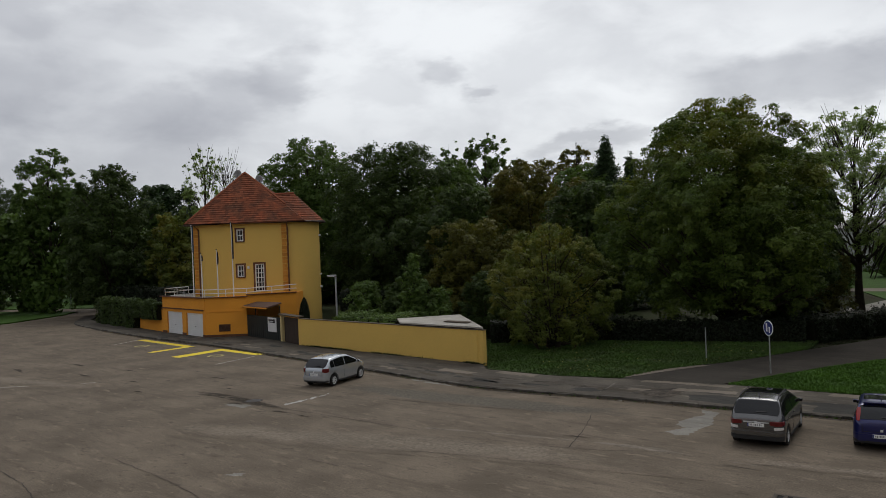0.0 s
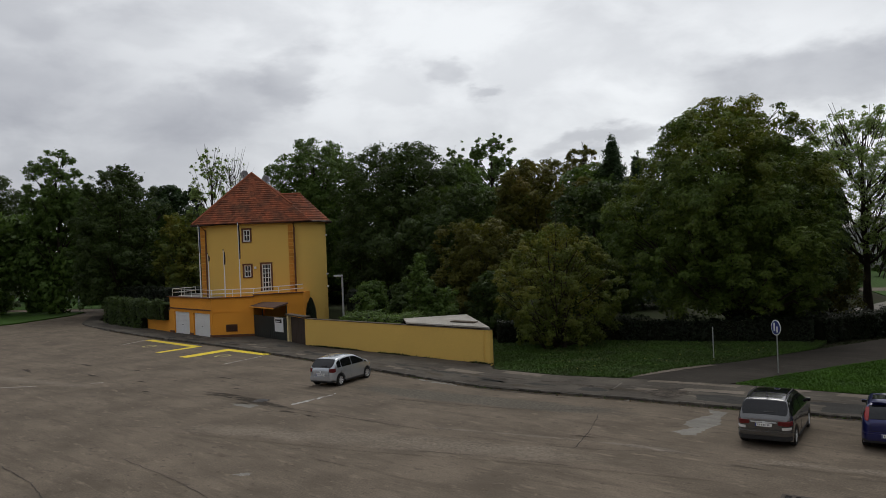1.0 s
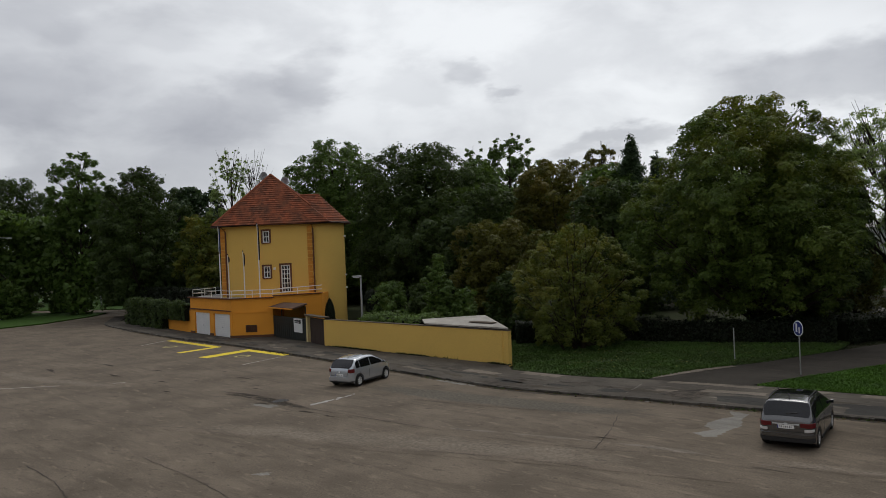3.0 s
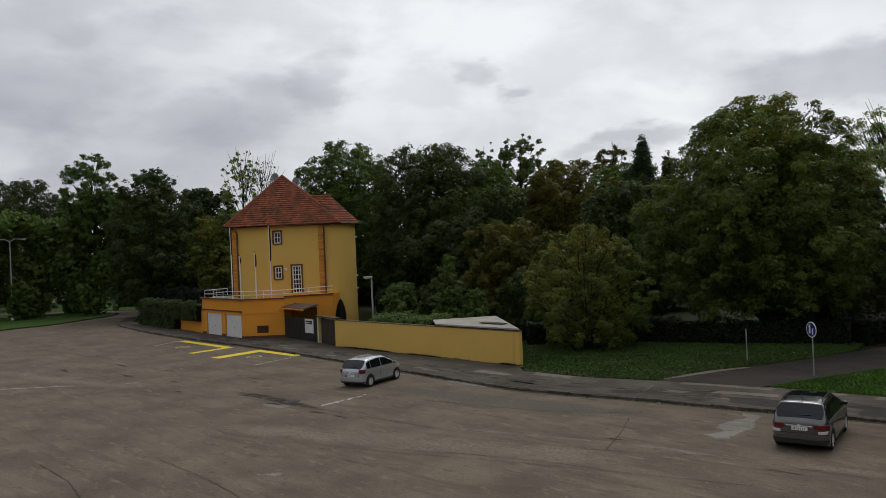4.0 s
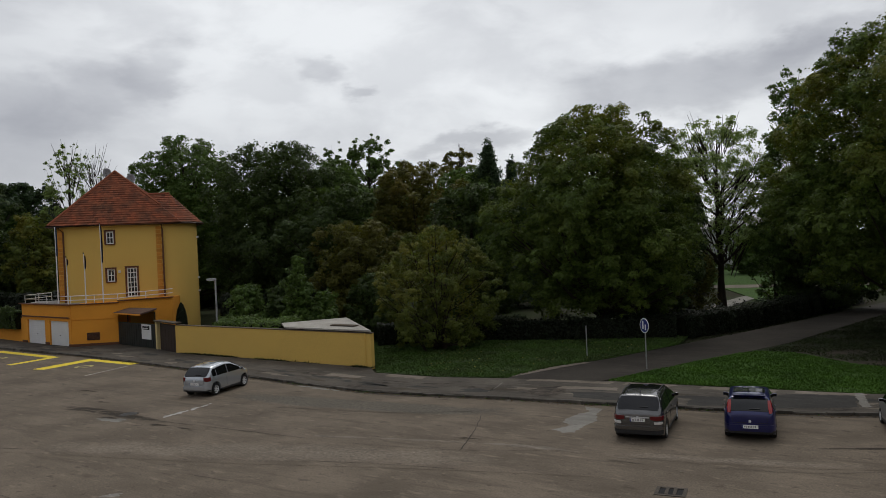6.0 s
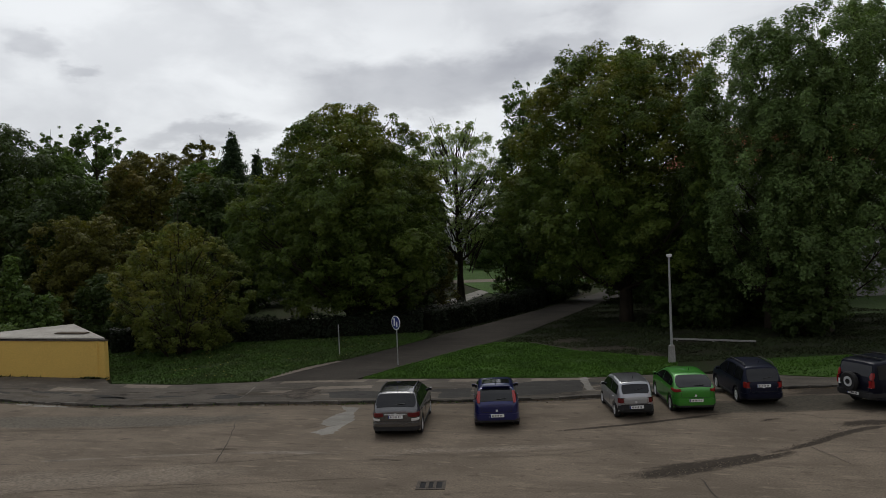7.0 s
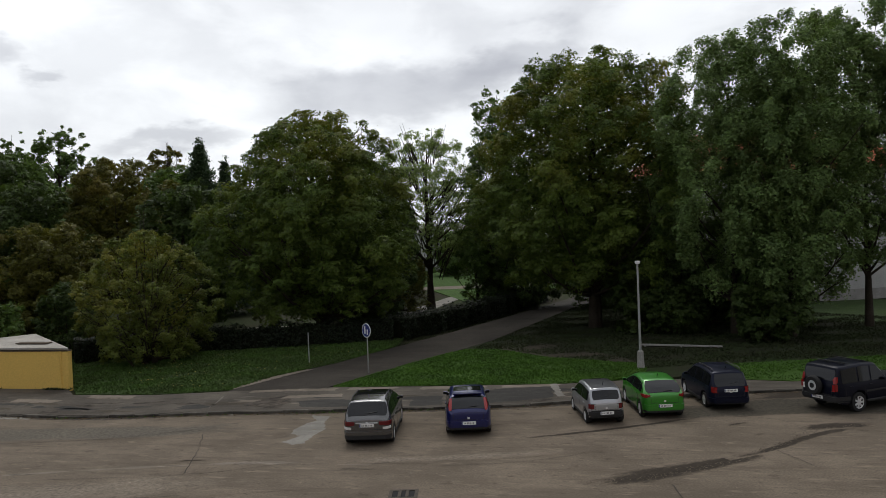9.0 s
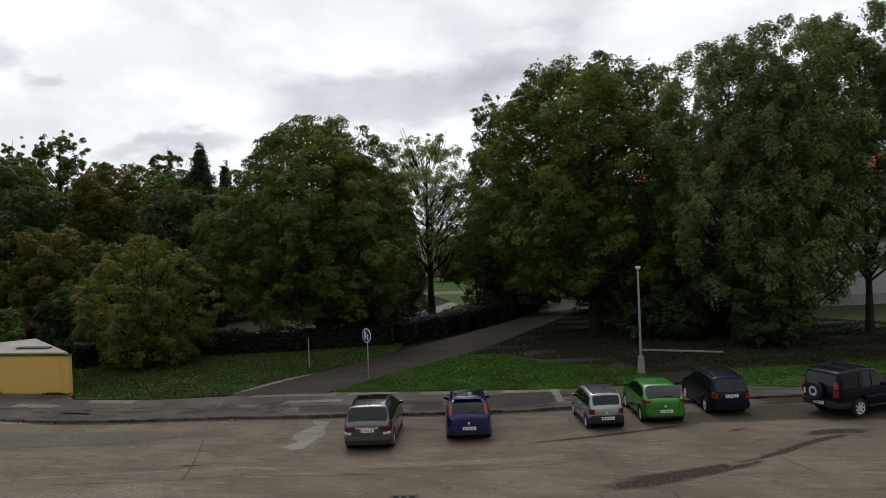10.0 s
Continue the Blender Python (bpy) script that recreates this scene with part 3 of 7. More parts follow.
tree(50.5, 25.5, 20.5, 5.4, 4.0, "tall", "leaf_grey", "tall grey-green ash tree beside the pale building", 18, 40000, 0.28, 180, 0.16, 0.24, droop=0.6)
tree(40.2, 60.4, 21.0, 2.5, 3.3, "round", "leaf_mid", "slim tree with open crown behind the footpath", 19, 26000, 0.28, 90, 0.22, 0.2)
tree(17.6, 80.6, 18.6, 1.0, 5.0, "cone", "needle", "dark pointed spruce above the park trees", 21, 60000, 0.30, 420, 0.30, 0.25, droop=0.7, inner=0.3)
tree(20.6, 82.4, 17.0, 2.0, 3.6, "cone", "needle", "smaller dark spruce beside a taller one", 65, 26000, 0.30, 240, 0.30, 0.2, droop=0.7, inner=0.3)
tree(15.9, 90.4, 18.8, 4.0, 3.2, "round", "leaf_rust", "open-crowned tree among the park trees", 22, 12000, 0.38, 90, 0.18, 0.3, twigs=20, sparse=True)
tree(8.9, 75.5, 15.6, 2.4, 5.2, "round", "leaf_rust", "tree with brownish olive autumn leaves", 23, 34000, 0.34, 160, 0.17, 0.3)
tree(2.6, 66.0, 9.6, 0.8, 4.3, "round", "leaf_rust", "lower rusty olive tree behind the garden", 66, 24000, 0.28, 150, 0.16, 0.2)
tree(5.7, 96.0, 21.4, 5.0, 4.4, "round", "leaf_mid", "tall park tree with loose crown and gaps", 24, 20000, 0.40, 110, 0.17, 0.35, sparse=True)
tree(9.6, 96.6, 18.0, 5.0, 2.8, "round", "leaf_mid", "thin open tree beside a taller one", 67, 7000, 0.38, 60, 0.19, 0.2, twigs=20, sparse=True)
tree(1.2, 99.5, 21.2, 5.0, 2.6, "round", "leaf_mid", "thin open tree beside a taller one", 68, 8000, 0.38, 60, 0.20, 0.2, twigs=12, sparse=True)
tree(-5.2, 84.8, 19.0, 1.5, 7.4, "round", "leaf_dark", "broad dense dark green park tree", 25, 60000, 0.36, 240, 0.17, 0.4)
tree(-16.4, 95.0, 21.3, 3.0, 6.6, "round", "leaf_mid", "tall round park tree behind the house", 26, 44000, 0.38, 200, 0.17, 0.4)
tree(-31.1, 100.3, 21.7, 7.0, 3.0, "round", "leaf_light", "thin tall birch with sparse leaves and bare twigs", 27, 9000, 0.28, 100, 0.15, 0.2, "bark", twigs=40, sparse=True)
tree(-28.2, 101.1, 20.4, 9.0, 1.5, "tall", "leaf_light", "half-bare thin birch beside another", 28, 500, 0.3, 30, 0.2, 0.16, "bark", twigs=60, sparse=True)
tree(-44.5, 122.1, 19.2, 8.0, 5.5, "dome", "needle", "dark flat-topped pine in the distance", 29, 16000, 0.6, 60, 0.26, 0.4)
tree(-42.6, 98.4, 19.7, 1.5, 6.5, "peak", "leaf_dark", "dense dark green conical tree beside the road", 30, 50000, 0.36, 220, 0.15, 0.4)
tree(-56.0, 108.4, 23.4, 7.0, 4.8, "round", "leaf_mid", "tall tree with loose crown by the road", 31, 22000, 0.40, 110, 0.18, 0.36, sparse=True)
tree(-78.4, 127.9, 22.6, 5.5, 7.5, "round", "leaf_dark", "dark broadleaf tree at the road bend", 32, 36000, 0.40, 80, 0.22, 0.4)
tree(-92.0, 128.0, 21.8, 4.5, 8.0, "round", "leaf_dark", "dark broadleaf tree at the road bend", 33, 36000, 0.40, 80, 0.22, 0.4)
tree(-67.0, 141.0, 15.0, 4.0, 5.0, "round", "leaf_mid", "lower dark tree behind the road", 34, 30000, 0.44, 50, 0.24, 0.3)
tree(-33.4, 94.3, 13.0, 2.0, 3.2, "round", "leaf_olive", "small yellow-green tree behind the house", 35, 12000, 0.4, 50, 0.24, 0.2)
tree(28.0, 63.0, 14.5, 2.0, 4.6, "round", "leaf_dark", "dark tree behind the large maple", 36, 16000, 0.42, 60, 0.24, 0.25)
tree(12.5, 66.0, 12.5, 1.0, 5.0, "round", "leaf_dark", "dark tree in the garden shade", 37, 20000, 0.4, 70, 0.22, 0.25)
tree(1.0, 72.0, 13.5, 1.5, 5.0, "round", "leaf_dark", "dark tree in the garden shade", 38, 18000, 0.4, 60, 0.24, 0.25)
# Shrubs in the dark leaf colour stand in for the shaded hollow under the crowns.
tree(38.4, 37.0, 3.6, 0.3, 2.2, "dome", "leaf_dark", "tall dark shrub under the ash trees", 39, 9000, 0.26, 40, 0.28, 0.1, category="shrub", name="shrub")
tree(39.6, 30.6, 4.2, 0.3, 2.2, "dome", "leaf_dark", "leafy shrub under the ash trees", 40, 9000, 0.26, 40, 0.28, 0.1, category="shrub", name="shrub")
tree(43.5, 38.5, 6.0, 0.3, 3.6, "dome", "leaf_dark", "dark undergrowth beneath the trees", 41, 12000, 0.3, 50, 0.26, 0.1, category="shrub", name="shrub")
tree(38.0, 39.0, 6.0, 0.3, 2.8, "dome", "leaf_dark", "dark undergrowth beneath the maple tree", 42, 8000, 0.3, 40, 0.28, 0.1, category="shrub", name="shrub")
tree(-63.2, 101.8, 5.6, 0.2, 2.2, "dome", "leaf_mid", "round dark bush on the grass island", 43, 9000, 0.32, 40, 0.26, 0.1, category="shrub", name="shrub")
tree(-59.0, 126.0, 3.0, 0.2, 2.4, "dome", "leaf_mid", "low bush at the road bend", 44, 6000, 0.36, 30, 0.28, 0.1, category="shrub", name="shrub")
tree(-47.0, 116.0, 3.4, 0.2, 2.4, "dome", "leaf_dark", "low bush at the road bend", 45, 6000, 0.36, 30, 0.28, 0.1, category="shrub", name="shrub")
tree(-2.3, 57.0, 6.9, 0.3, 1.6, "skirt", "leaf_mid", "upright conical shrub in the walled garden", 46, 9000, 0.24, 50, 0.28, 0.08, category="shrub", name="shrub")
tree(-0.4, 56.0, 4.3, 0.2, 1.6, "dome", "leaf_mid", "round leafy garden shrub behind the wall", 47, 6000, 0.22, 40, 0.28, 0.08, category="shrub", name="shrub")
tree(-6.8, 66.0, 4.6, 0.2, 2.4, "dome", "leaf_mid", "broad leafy garden shrub behind the wall", 48, 7000, 0.26, 40, 0.26, 0.08, category="shrub", name="shrub")
tree(-3.8, 64.0, 4.4, 0.2, 2.0, "dome", "leaf_dark", "broad leafy garden shrub behind the wall", 49, 6000, 0.26, 40, 0.26, 0.08, category="shrub", name="shrub")
tree(3.2, 60.0, 5.2, 0.2, 2.2, "dome", "leaf_dark", "dark leafy garden shrub behind the wall", 50, 6000, 0.28, 40, 0.26, 0.08, category="shrub", name="shrub")

tree(1.1, 88.0, 17.4, 2.0, 4.2, "round", "leaf_mid", "mid-green tree closing a gap in the park trees", 63, 26000, 0.4, 80, 0.28, 0.3)
tree(15.7, 82.5, 15.7, 2.0, 4.6, "round", "leaf_mid", "green tree among the taller park trees", 64, 26000, 0.4, 80, 0.28, 0.3)
tree(24.6, 57.0, 9.5, 0.5, 3.8, "round", "leaf_dark", "dark young tree behind the hedge", 51, 14000, 0.32, 60, 0.24, 0.15)
# Dark-leaved undergrowth added here to deepen the shade below the big maple.
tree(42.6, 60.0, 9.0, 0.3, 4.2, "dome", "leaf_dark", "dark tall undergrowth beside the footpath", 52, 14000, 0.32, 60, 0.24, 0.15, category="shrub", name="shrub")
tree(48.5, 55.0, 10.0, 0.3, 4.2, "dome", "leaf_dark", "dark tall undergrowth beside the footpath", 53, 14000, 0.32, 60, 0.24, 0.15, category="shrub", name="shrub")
tree(46.0, 44.0, 11.0, 0.3, 5.0, "dome", "leaf_dark", "understorey tree in dark leaves, added to deepen the shade", 54, 16000, 0.34, 60, 0.24, 0.15)
tree(47.5, 36.5, 9.0, 0.3, 3.6, "dome", "leaf_dark", "understorey tree in dark leaves, added to deepen the shade", 55, 12000, 0.32, 60, 0.24, 0.15)

tree(-70.0, 118.0, 3.2, 0.2, 2.2, "dome", "leaf_dark", "low dark bush across the road", 58, 4000, 0.34, 30, 0.28, 0.1, category="shrub", name="shrub")
sheet("lawn", [(-100, 131), (-52, 114.5), (-49, 122), (-60, 160), (-110, 170)], -0.05, 0.07, M["lawn"], "park lawn across the road", "lawn")


def woods(name, spots, seed, mat, label, n=9000):
    """Far woods as one mass of clumps."""
    rng = np.random.default_rng(seed)
    pos, nr, sz = [], [], []
    for x, y, top, r in spots:
        k = 26
        h = rng.uniform(0, 1, k)
        a = rng.uniform(0, math.tau, k)
        cr = r * rng.uniform(0.25, 0.45, k)
        rr = np.maximum(PROFILE["round"](h) * r - cr * 0.6, 0) * rng.uniform(0.5, 1, k)
        c = np.stack([x + rr * np.cos(a), y + rr * np.sin(a), np.clip(0.8 + h * top, 0.8, top - cr)], 1)
        i = rng.integers(0, k, n)
        d = rng.normal(size=(n, 3))
        d /= np.linalg.norm(d, axis=1, keepdims=True)
        pos.append(c[i] + d * (cr[i] * rng.uniform(0.6, 1.1, n))[:, None])
        nr.append(d + rng.normal(size=(n, 3)) * 0.5)
        sz.append(rng.uniform(0.5, 1.2, n) * 0.95)
    p = np.concatenate(pos)
    p[:, 2] = np.maximum(p[:, 2], 0.1)
    me = leaves_mesh(name, p, np.concatenate(nr), np.concatenate(sz), M[mat], rng)
    return tagged(new(name, me), label, "woods", "", "stuff")


tree(42.6, 84.6, 6.0, 0.2, 3.2, "dome", "leaf_mid", "leafy bush at the edge of the park lawn", 69, 9000, 0.3, 40, 0.28, 0.1, category="shrub", name="shrub")
tree(46.5, 70.5, 7.2, 0.2, 1.9, "dome", "leaf_mid", "leafy young bush beside the hedge", 70, 9000, 0.22, 40, 0.28, 0.1, category="shrub", name="shrub")
tree(33.0, 66.5, 7.0, 0.2, 2.6, "dome", "leaf_rust", "brownish bush behind the hedge", 78, 9000, 0.24, 40, 0.28, 0.1, category="shrub", name="shrub")
for k, (x, y, z, r) in enumerate(((70.0, 118.0, 8.5, 4.5), (80.0, 122.0, 9.2, 5.0), (90.0, 124.0, 9.0, 5.0))):
    tree(x, y, z, 0.3, r, "round", "leaf_mid", "round tree in front of the distant house", 180 + k, 9000, 0.5, 40, 0.28, 0.2)

rr_ = random.Random(5)
far = []
for i in range(34):
    a = radians(-44 + i * 2.9)
    if 27.5 < math.degrees(a) < 33.0:
        continue
    dist = rr_.uniform(118, 135)
    far.append((dist * math.sin(a), dist * math.cos(a), rr_.uniform(14.5, 18.0), rr_.uniform(4.8, 6.8)))
woods("far_woods", far, 61, "leaf_mid", "dark belt of park woods closing the distance", 5200)
low = []
for i in range(40):
    a = radians(-52 + i * 2.0)
    if 27.0 < math.degrees(a) < 33.0:
        continue
    dist = rr_.uniform(160, 172) if a < radians(-22) else rr_.uniform(106, 114)
    low.append((dist * math.sin(a), dist * math.cos(a), rr_.uniform(4.5, 7.5) + (3.5 if dist > 150 else 0), rr_.uniform(4.0, 5.0)))
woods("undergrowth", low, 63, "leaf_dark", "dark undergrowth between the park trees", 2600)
# unseen woods added out of view, so side reflections in the cars darken
round_ = []
for i in range(60):
    a = radians(62 + i * 4.2)
    if 105 < math.degrees(a) < 250:
        continue
    round_.append((95 * math.sin(a), 95 * math.cos(a), rr_.uniform(15, 19), 7))
woods("far_woods", round_, 62, "leaf_dark", "unseen belt of woods added to darken side reflections", 900)


# ---- hedges ----
def hedge(name, line, width, height, mat, label, seed, density=420, leaf=0.2, base=0.0):
    """A clipped hedge along a plan line: a near-black core for the inner shade and a coat of leaves."""
    rng = np.random.default_rng(seed)
    t = thing(name, pose(*line[0], 0), label, "hedge")
    bm = bmesh.new()
    P, N = [], []
    for (x0, y0), (x1, y1) in zip(line, line[1:]):
        dx, dy = x1 - x0, y1 - y0
        ln = math.hypot(dx, dy)
        ux, uy = dx / ln, dy / ln
        m = Matrix.Translation((x0 - line[0][0], y0 - line[0][1], 0)) @ Matrix.Rotation(math.atan2(dy, dx), 4, "Z")
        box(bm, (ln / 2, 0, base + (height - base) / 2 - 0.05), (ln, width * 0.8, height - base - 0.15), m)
        n = int(density * ln * (height + width))
        u = rng.uniform(0, ln, n)
        side = rng.choice([0, 1, 2], n, p=[0.42, 0.2, 0.38])
        v = np.where(side == 2, rng.uniform(-0.5, 0.5, n) * width, np.where(side == 0, -0.5, 0.5) * width)
        z = np.where(side == 2, height, rng.uniform(base + 0.05, height, n))
        bulge = 0.16 * np.sin(u * 1.7 + seed) + 0.1 * np.sin(u * 4.1 + z * 2)
        v = v + np.where(side == 0, -1, 1) * (side < 2) * (bulge + rng.normal(size=n) * 0.1)
        z = z + (side == 2) * (bulge + rng.normal(size=n) * 0.12)
        nx = np.where(side == 2, 0, np.where(side == 0, -1, 1))
        P.append(np.stack([x0 - line[0][0] + ux * u - uy * v, y0 - line[0][1] + uy * u + ux * v, z], 1))
        N.append(np.stack([-uy * nx, ux * nx, (side == 2) + 0.35], 1) + rng.normal(size=(n, 3)) * 0.45)
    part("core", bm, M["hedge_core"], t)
    p = np.concatenate(P)
    p[:, 2] = np.maximum(p[:, 2], 0.05)
    ob = new("foliage", leaves_mesh("foliage", p, np.concatenate(N), leaf * rng.uniform(0.6, 1.3, len(p)), M[mat], rng))
    ob.parent = t
    return t


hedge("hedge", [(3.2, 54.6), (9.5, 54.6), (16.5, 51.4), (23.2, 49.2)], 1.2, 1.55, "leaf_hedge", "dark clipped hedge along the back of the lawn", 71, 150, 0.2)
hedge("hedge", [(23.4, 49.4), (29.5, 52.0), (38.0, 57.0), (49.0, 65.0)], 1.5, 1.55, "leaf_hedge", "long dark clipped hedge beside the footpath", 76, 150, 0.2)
hedge("hedge", [(-39.4, 87.0), (-34.5, 81.3), (-31.6, 78.0)], 0.9, 2.75, "leaf_dark", "ivy hedge growing over the orange boundary wall", 72, 220, 0.26)
hedge("ivy", [(-31.8, 78.3), (-29.4, 75.6), (-27.6, 73.6)], 0.75, 2.75, "leaf_dark", "dark ivy hanging over the top of the orange wall", 77, 260, 0.22, 1.15)
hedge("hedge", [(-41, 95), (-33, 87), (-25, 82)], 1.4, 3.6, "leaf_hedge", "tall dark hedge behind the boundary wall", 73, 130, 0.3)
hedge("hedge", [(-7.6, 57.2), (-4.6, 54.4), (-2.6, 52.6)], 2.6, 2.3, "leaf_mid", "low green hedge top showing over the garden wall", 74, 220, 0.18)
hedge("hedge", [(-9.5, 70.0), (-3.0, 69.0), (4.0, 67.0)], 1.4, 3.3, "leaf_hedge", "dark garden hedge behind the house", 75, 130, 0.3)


def clipped_cone(x, y, z, h, r, label, seed):
    """A dense topiary cone: a dark core for the inner shade under a close coat of small leaves."""
    rng = np.random.default_rng(seed)
    t = thing("shrub", pose(x, y, z), label, "shrub")
    prof = [(0.0, 0.8), (0.2, 1.0), (0.6, 0.95), (0.82, 0.68), (0.95, 0.32), (1.0, 0.05)]
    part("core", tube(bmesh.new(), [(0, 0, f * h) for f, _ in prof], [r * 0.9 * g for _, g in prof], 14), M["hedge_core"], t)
    n = 5000
    f = 1 - np.sqrt(rng.uniform(0, 1, n))
    f = np.clip(f * 1.02, 0, 1)
    rad = np.interp(f, [p[0] for p in prof], [p[1] for p in prof]) * r * rng.uniform(0.92, 1.06, n)
    a = rng.uniform(0, math.tau, n)
    p = np.stack([rad * np.cos(a), rad * np.sin(a), f * h], 1)
    nr = np.stack([np.cos(a), np.sin(a), np.full(n, 0.4)], 1) + rng.normal(size=(n, 3)) * 0.4
    ob = new("foliage", leaves_mesh("foliage", p, nr, rng.uniform(0.07, 0.14, n), M["leaf_hedge"], rng))
    ob.parent = t
    return t


clipped_cone(-12.35, 66.6, 0, 3.25, 0.46, "small clipped cone of dark evergreen", 57)


# ---- house ----
def wall_panels(bm, x0, x1, z0, z1, y, thick, holes):
    """A wall along x with its front at y and real openings (x0, x1, z0, z1)."""
    xs = sorted({x0, x1, *(v for h in holes for v in h[:2])})
    zs = sorted({z0, z1, *(v for h in holes for v in h[2:])})
    vert = {}

    def at(i, k, back):
        if (i, k, back) not in vert:
            vert[i, k, back] = bm.verts.new((xs[i], y + (thick if back else 0), zs[k]))
        return vert[i, k, back]

    def solid(i, k):
        if not (0 <= i < len(xs) - 1 and 0 <= k < len(zs) - 1):
            return False
        mx, mz = (xs[i] + xs[i + 1]) / 2, (zs[k] + zs[k + 1]) / 2
        return not any(h[0] < mx < h[1] and h[2] < mz < h[3] for h in holes)

    for i in range(len(xs) - 1):
        for k in range(len(zs) - 1):
            if not solid(i, k):
                continue
            bm.faces.new([at(i, k, 0), at(i + 1, k, 0), at(i + 1, k + 1, 0), at(i, k + 1, 0)])
            bm.faces.new([at(i, k, 1), at(i, k + 1, 1), at(i + 1, k + 1, 1), at(i + 1, k, 1)])
            for di, dk, p, q in ((-1, 0, (0, 1), (0, 0)), (1, 0, (1, 0), (1, 1)), (0, -1, (0, 0), (1, 0)), (0, 1, (1, 1), (0, 1))):
                if not solid(i + di, k + dk):
                    a0, b0 = (i + p[0], k + p[1]), (i + q[0], k + q[1])
                    bm.faces.new([at(*b0, 0), at(*a0, 0), at(*a0, 1), at(*b0, 1)])
    bmesh.ops.recalc_face_normals(bm, faces=bm.faces)
    return bm


HX0, HX1, HY0, HY1, EAVE = -22.95, -14.3, 70.0, 78.5, 10.05
TOWER = (-14.3, 72.6, 2.5)
house = thing("house", pose(0, 0, 0), "ochre rendered three-storey house with red tiled hip roof and round corner", "house")
WINDOWS = [(-18.98, -18.34, 8.42, 9.52), (-19.0, -18.36, 5.14, 6.24), (-17.38, -16.52, 3.75, 6.3)]
bm = bmesh.new()
wall_panels(bm, HX0, HX1, 0.0, EAVE, HY0, 0.4, WINDOWS)
part("wall", bm, M["yellow_wall"], house)
bm = boxes(((HX0 + 0.2, (HY0 + HY1) / 2 + 0.2, EAVE / 2), (0.4, HY1 - HY0 - 0.4, EAVE)), (((HX0 + HX1) / 2 + 0.2, HY1 - 0.2, EAVE / 2), (HX1 - HX0 - 0.4, 0.4, EAVE)))
part("wall", bm, M["yellow_wall"], house)
bm = bmesh.new()
arc = [(TOWER[0] + TOWER[2] * math.sin(a), TOWER[1] - TOWER[2] * math.cos(a)) for a in [radians(i * 6) for i in range(31)]]
prism(bm, [(TOWER[0] + 0.002, TOWER[1] - TOWER[2])] + arc[1:] + [(TOWER[0] + 0.002, HY1 - 0.3)], 0, EAVE)
part("round_tower", bm, M["yellow_wall"], house, smooth=30)
# corner strips of alternating blocks
for x in (HX0 + 0.02, HX1 - 0.52):
    for i in range(19):
        w = 0.42 if i % 2 else 0.5
        part("quoin", boxes(((x + w / 2, HY0 - 0.02, 3.75 + i * 0.33), (w, 0.06, 0.30)), bevel=0.012), M["quoin"], house)


def roof_face(bm, a, b, c, d, rows):
    """Stepped courses of tiles between an eave a-b and a ridge d-c."""
    a, b, c, d = (Vector(v) for v in (a, b, c, d))
    n = (b - a).cross(d - a).normalized()
    for i in range(rows):
        f0, f1 = i / rows, (i + 1) / rows
        l0, r0 = a.lerp(d, f0), b.lerp(c, f0)
        l1, r1 = a.lerp(d, f1), b.lerp(c, f1)
        cols = max(1, int((r0 - l0).length / 0.3))
        for k in range(cols):
            p = [l0.lerp(r0, k / cols) + n * 0.07, l0.lerp(r0, (k + 1) / cols) + n * 0.07, l1.lerp(r1, (k + 1) / cols) + n * 0.025, l1.lerp(r1, k / cols) + n * 0.025]
            if (p[2] - p[3]).length < 0.02:
                p = p[:3]
            q = [l0.lerp(r0, k / cols) - n * 0.02, l0.lerp(r0, (k + 1) / cols) - n * 0.02]
            v = [bm.verts.new(u) for u in p]
            bm.faces.new(v)
            w = [bm.verts.new(u) for u in q]
            bm.faces.new((w[0], w[1], v[1], v[0]))


E0 = EAVE + 0.05
ex0, ex1, ey0, ey1 = HX0 - 0.55, HX1 + 0.0, HY0 - 0.6, HY1 + 0.5
apex = (-19.05, 74.2, 15.15)
bm = bmesh.new()
hip_r = (-13.0, 74.2, 10.1)
roof_face(bm, (ex0, ey0, E0), (-12.6, ey0, E0), apex, apex, 24)
roof_face(bm, (-12.6, ey1, E0), (ex0, ey1, E0), apex, apex, 24)
roof_face(bm, (ex0, ey1, E0), (ex0, ey0, E0), apex, apex, 24)
roof_face(bm, (-12.6, ey0, E0), (-12.6, ey1, E0), apex, apex, 24)
part("main_roof", bm, M["tile"], house, "red clay tile pyramid roof")
bm = bmesh.new()
cx, cy, cr_ = TOWER[0], TOWER[1], TOWER[2] + 0.5
crest = (TOWER[0] + 0.15, TOWER[1] + 0.6, 12.85)
crest_l = (-17.4, TOWER[1] + 0.6, 12.85)
roof_face(bm, (-17.2, ey0 - 0.02, E0 + 0.03), (cx, cy - cr_, E0 + 0.03), crest, crest_l, 15)
fan = [(cx + cr_ * math.sin(radians(i * 15)), cy - cr_ * math.cos(radians(i * 15)), E0 + 0.03) for i in range(13)]
for p, q in zip(fan, fan[1:]):
    roof_face(bm, p, q, crest, crest, 15)
part("tower_roof", bm, M["tile"], house, "darker red tiled half-round roof")
bm = bmesh.new()
for a, b in ((apex, (ex0, ey0, E0)), (apex, (-14.6, ey0 + 1.75, 11.75)), (crest_l, crest), (apex, (ex0, ey1, E0))):
    tube(bm, [Vector(a) + Vector((0, 0, 0.05)), Vector(b) + Vector((0, 0, 0.06))], 0.11, 6)
part("ridge_tiles", bm, M["ridge"], house, smooth=50)
bm = bmesh.new()
